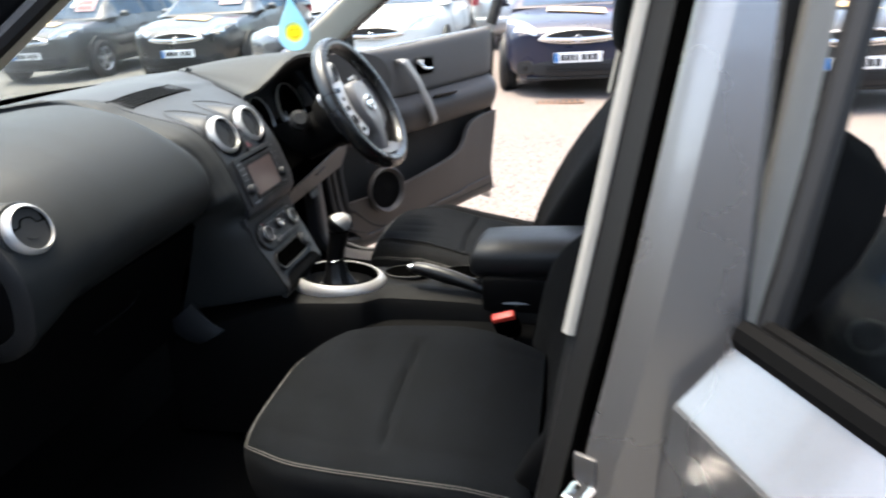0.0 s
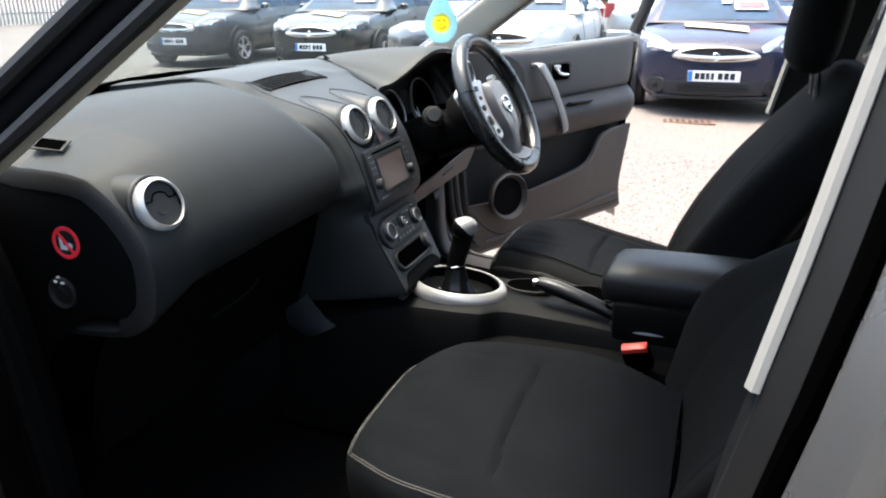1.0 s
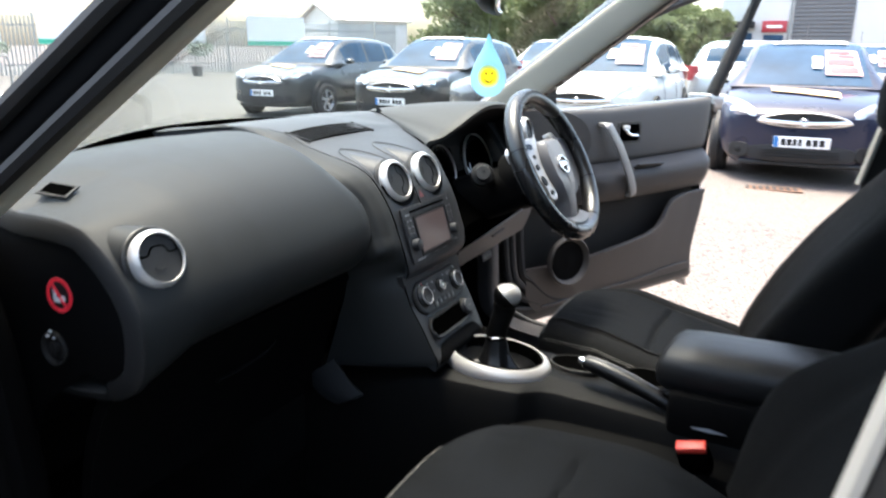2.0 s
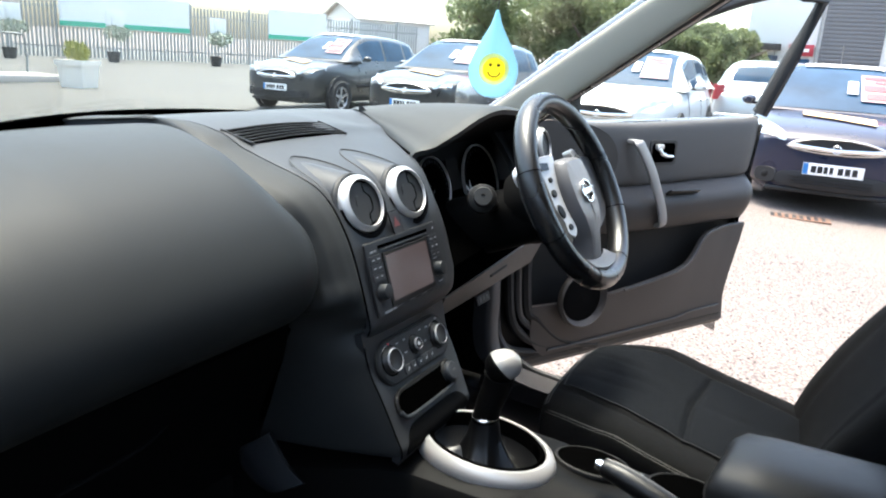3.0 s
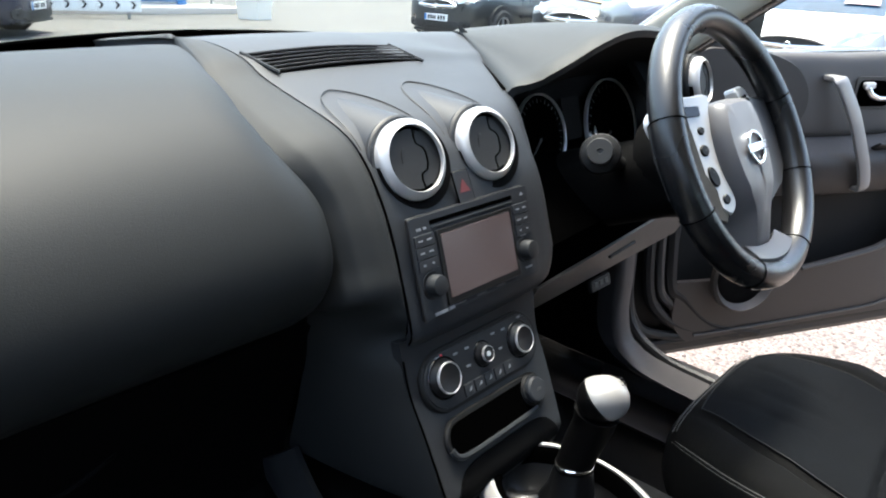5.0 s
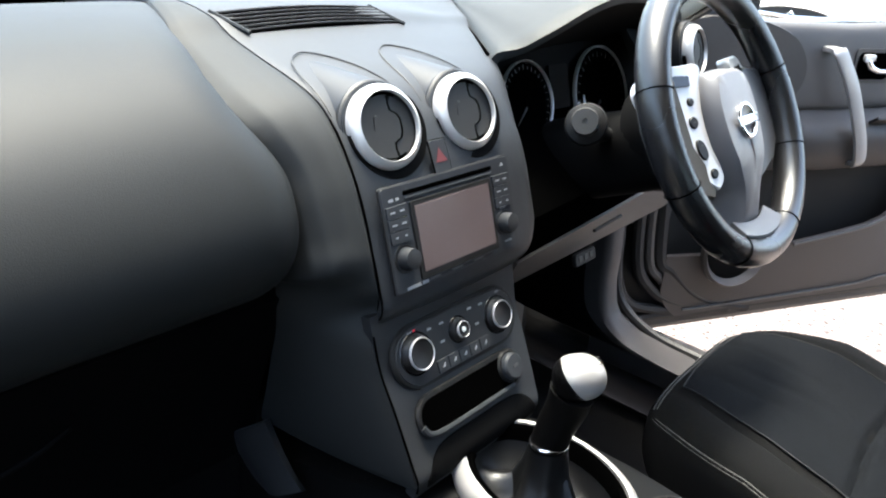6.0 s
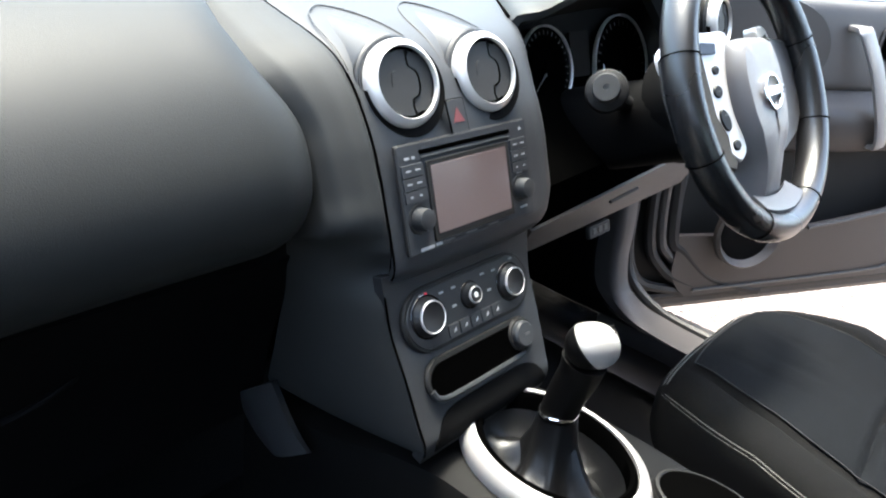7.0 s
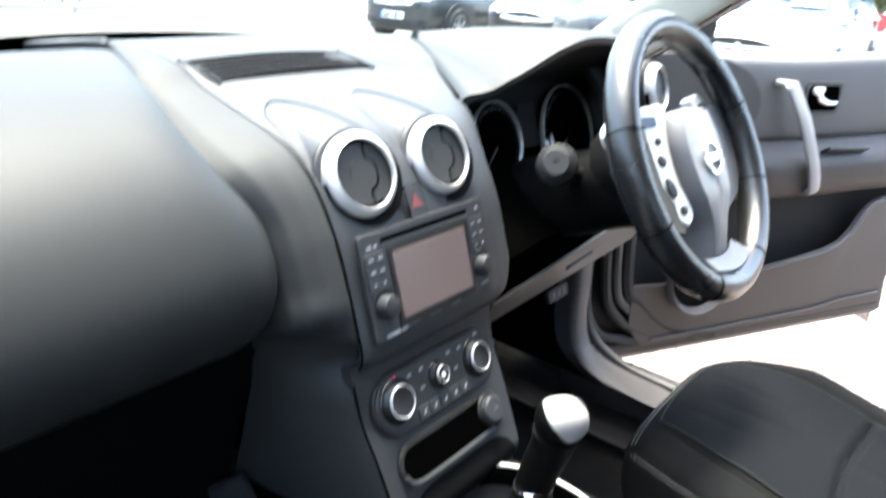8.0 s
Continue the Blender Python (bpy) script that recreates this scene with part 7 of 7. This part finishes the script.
# trees
def tree(x, y, h, r, seed, mat_=LEAF):
    rnd = random.Random(seed)
    t = thing("tree", "broad leafy green tree behind the yard", "tree", "trees behind the yard", m=pose(x, y, 0))
    part("trunk", tube([(0, 0, 0), (0.1, 0.05, h * 0.25), (0.0, 0.1, h * 0.5), (0.15, 0, h * 0.8)], [r * 0.09, r * 0.075, r * 0.055, r * 0.02], 10), BARK, t)
    for k in range(6):
        a = k * 1.1 + rnd.random()
        part("limb", tube([(0, 0, h * (0.3 + 0.06 * k)), (math.cos(a) * r * 0.4, math.sin(a) * r * 0.4, h * (0.45 + 0.06 * k)), (math.cos(a) * r * 0.75, math.sin(a) * r * 0.75, h * (0.55 + 0.06 * k))], [r * 0.04, r * 0.025, r * 0.01], 6), BARK, t)
    bm = bmesh.new()
    for k in range(34):
        a = rnd.uniform(0, 6.28)
        d = r * rnd.uniform(0, 0.8)
        z = h * rnd.uniform(0.22, 0.92)
        rr = r * rnd.uniform(0.16, 0.34)
        leaves(bm, rnd, (math.cos(a) * d, math.sin(a) * d, z), (rr, rr, rr * 0.8), 420, 0.12)
    part("crown", bm, mat_, t)


for k, (tx, ty, h, r) in enumerate(((36, 17, 5.4, 3.6), (38, 12.5, 4.6, 3.2), (41, 8.6, 3.5, 2.6), (40, 5.0, 2.9, 2.2), (46, 15, 5.4, 3.8), (46, 7.0, 3.6, 2.6))):
    tree(tx, ty, h, r, 10 + k)

# steel fence with banners
fa, fb = Vector((6.0, 34.0, 0)), Vector((34.0, 20.5, 0))
fd = (fb - fa)
fl = fd.length
fdir = fd.normalized()
fang = math.degrees(math.atan2(fdir.y, fdir.x))
fence = thing("palisade_fence", "grey steel palisade fence round the yard", "fence", m=Matrix.Translation(fa) @ pose(0, 0, 0, 0, 0, fang))
bm = bmesh.new()
for k in range(int(fl / 0.15)):
    box((k * 0.15, 0, 1.2), (0.075, 0.02, 2.35), 0, bm=bm)
st_ob = part("pale_rail", bm, FENCE, fence)
st_ob["kind"] = "stuff"
for z in (0.45, 2.0):
    part("rail", box((fl / 2, 0.04, z), (fl, 0.05, 0.06), 0), FENCE, fence)
for k in range(int(fl / 2.7) + 1):
    part("post", box((k * 2.7, 0.06, 1.25), (0.10, 0.08, 2.5), 0.01), FENCE, fence)
for k, (s0, w) in enumerate(((6.0, 4.2), (13.6, 5.2), (22.5, 3.0))):
    b = thing("banner", "white banner with a green lower band tied to the fence", "banner", "fence banners", m=Matrix.Translation(fa) @ pose(0, 0, 0, 0, 0, fang) @ pose(s0, -0.06, 1.25))
    part("cloth", sheet(lambda u, v: (w * u, -0.02 * math.sin(9 * u), 1.35 * v), 16, 6, 0.01), WHITEPLASTIC, b)
    part("band", sheet(lambda u, v: (w * u, -0.02 * math.sin(9 * u) - 0.016, 0.02 + 0.20 * v), 16, 3, 0.006), GREEN, b)
# potted displays along the fence
for k, s0 in enumerate((8.0, 11.5, 15.0, 19.0)):
    p = fa + fdir * s0 + Vector((-fdir.y, fdir.x, 0)) * -3.0
    pt_ = thing("potted_display", "black pot with a pale round plant and white board", "potted plant", "displays along the fence", m=pose(p.x, p.y, 0, 0, 0, fang) @ Matrix.Diagonal((0.75, 0.75, 0.8, 1)))
    part("pot", revolve([(0.26, 0), (0.33, 0.5), (0.35, 0.5), (0.30, 0.46)], 20), RUBBER, pt_)
    part("pole", tube([(0, 0, 0.4), (0, 0, 2.2)], 0.03, 8), FENCE, pt_)
    part("board", box((0.15, 0, 2.05), (0.9, 0.05, 0.75), 0.02), WHITEPLASTIC, pt_)
    bm = bmesh.new()
    leaves(bm, random.Random(k), (0.25, 0, 1.4), (0.75, 0.5, 0.38), 320, 0.09)
    part("plant", bm, mat("pale_foliage", (0.30, 0.34, 0.26), 0.7, var=0.4, vscale=3), pt_)
# hoop barrier near the planter
for k in range(2):
    hp = thing("hoop_barrier", "grey steel hoop barrier", "barrier", "hoop barriers", m=pose(7.9 - 1.9 * k * -1, 17.6 + 0.5 * k, 0, 0, 0, -20))
    part("hoop", tube(smooth_line([(-0.7, 0, 0), (-0.7, 0, 0.85), (-0.5, 0, 1.0), (0.5, 0, 1.0), (0.7, 0, 0.85), (0.7, 0, 0)], 5), 0.03, 8), FENCE, hp)

# office with blue trim
of = thing("office_building", "white sales office with bright blue trim", "building", m=pose(2.9, 17.3, 0, 0, 0, -8))
part("wall", box((0, 2.5, 1.75), (12.0, 5.0, 3.5), 0.03), WHITEPAINT, of)
part("roof", box((0, 2.5, 3.6), (12.6, 5.6, 0.22), 0.05), SHUTTER, of)
part("corner_trim", box((5.96, 0.02, 1.75), (0.22, 0.22, 3.44), 0.02), BLUE, of)
part("base_trim", box((0, -0.03, 0.30), (11.8, 0.10, 0.14), 0.02), BLUE, of)
for k in range(3):
    wdw = part("window", box((3.9 - 3.6 * k, -0.04, 1.7), (2.2, 0.10, 1.7), 0.02), BLUE, of)
    part("pane", box((3.9 - 3.6 * k, -0.095, 1.7), (2.0, 0.02, 1.5)), CARGLASS, wdw)
    part("frame_bar", box((3.9 - 3.6 * k, -0.105, 1.7), (0.06, 0.02, 1.5)), BLUE, wdw)
solid("kerb", box((0, 0, 0), (9.0, 1.1, 0.18), 0.03, pose(5.2, 16.45, 0.07, 0, 0, -8)), CONCRETE, "pale concrete step along the office", "kerb", kind="structure")
solid("step", box((0, 0, 0), (0.9, 0.8, 0.12), 0.03, pose(9.9, 15.9, 0.05, 0, 0, -8)), CONCRETE, "low pale concrete slab beside the step", "step", kind="structure")

# parking sign
sg = thing("parking_sign", "low white customer parking sign with chevrons", "sign", m=pose(5.55, 14.95, 0, 0, 0, -24))
part("board", box((0, 0, 0.47), (2.7, 0.05, 0.66), 0.01), WHITEPLASTIC, sg)
for k in (-1.1, 1.1):
    part("leg", box((k, 0.05, 0.2), (0.06, 0.06, 0.4), 0.01), FENCE, sg)
for k in range(9):
    part("chevron", prism([(-0.05, -0.07), (0.0, -0.07), (0.06, 0.0), (0.0, 0.07), (-0.05, 0.07), (0.01, 0.0)], 0.006, Matrix(((1, 0, 0, -1.2 + 0.3 * k), (0, 0, -1, -0.026), (0, 1, 0, 0.27), (0, 0, 0, 1)))), RUBBER, sg)


def lettering(text, size, m, material, parent):
    cu = bpy.data.curves.new("lettering", "FONT")
    cu.body, cu.size, cu.extrude, cu.align_x = text, size, 0.003, "CENTER"
    tmp = bpy.data.objects.new("lettering_curve", cu)
    scene.collection.objects.link(tmp)
    dg_ = bpy.context.evaluated_depsgraph_get()
    me = bpy.data.meshes.new_from_object(tmp.evaluated_get(dg_))
    bpy.data.objects.remove(tmp)
    me.transform(m)
    me.materials.clear()
    me.materials.append(material)
    ob = new("lettering", me)
    ob.parent = parent
    return ob


lettering("CUSTOMER PARKING", 0.245, Matrix(((1, 0, 0, 0), (0, 0, -1, -0.028), (0, 1, 0, 0.55), (0, 0, 0, 1))), mat("dull_red_letters", (0.22, 0.03, 0.03), 0.6), sg)

# white gabled store beyond the cars, and the showroom with a shutter
gb = thing("gabled_building", "small white building with a low gable roof", "building", m=pose(40.0, 27.5, 0, 0, 0, 62))
part("wall", box((0, 0, 1.4), (5.5, 5.0, 2.8), 0.03), WHITEPAINT, gb)
part("gable", loft([[(-2.75, y, 2.79), (0, y, 3.80), (2.75, y, 2.79)] for y in (-2.51, 2.51)]), WHITEPAINT, gb)
part("roof", loft([[(-2.9, y, 2.8), (0, y, 3.9), (2.9, y, 2.8), (2.9, y, 2.7), (0, y, 3.75), (-2.9, y, 2.7)] for y in (-2.8, 2.8)]), CONCRETE, gb)
sr = thing("showroom", "white showroom with a dark roller shutter and red sign", "building", m=pose(44.0, -0.05, 0, 0, 0, 90))
part("wall", box((-3.3, -3.0, 4.5), (17.0, 6.0, 9.0), 0.05), WHITEPAINT, sr)
sh_ = part("shutter", box((0, 0.04, 2.6), (2.9, 0.10, 5.2), 0.02), SHUTTER, sr, "dark grey roller shutter")
for k in range(25):
    part("shutter_slat", box((0, 0.10, 0.15 + 0.205 * k), (2.8, 0.03, 0.17), 0.01), SHUTTER, sh_)
part("entrance", box((2.35, 0.05, 1.0), (1.0, 0.10, 2.0), 0.02), CARGLASS, sr)
part("fascia_sign", box((2.35, 0.12, 2.45), (1.25, 0.16, 0.60), 0.02), REDSTICK, sr, "red fascia sign")
part("sign_bar", box((2.35, 0.21, 2.45), (0.8, 0.02, 0.16)), WHITEPLASTIC, sr)
part("canopy", box((4.1, 0.3, 2.55), (1.5, 0.6, 0.35), 0.02), RUBBER, sr)
part("side_window", box((4.1, 0.05, 1.2), (1.3, 0.10, 1.8), 0.02), CARGLASS, sr)
part("drainpipe", tube([(1.6, 0.1, 0), (1.6, 0.1, 6.2)], 0.06, 8), FENCE, sr)
for k in range(5):
    part("guard_rail", tube([(-1.4 + 0.7 * k, 0.9, 0), (-1.4 + 0.7 * k, 0.9, 1.7)], 0.03, 8), FENCE, sr)
part("guard_rail", tube([(-1.4, 0.9, 1.7), (1.4, 0.9, 1.7)], 0.03, 8), FENCE, sr)
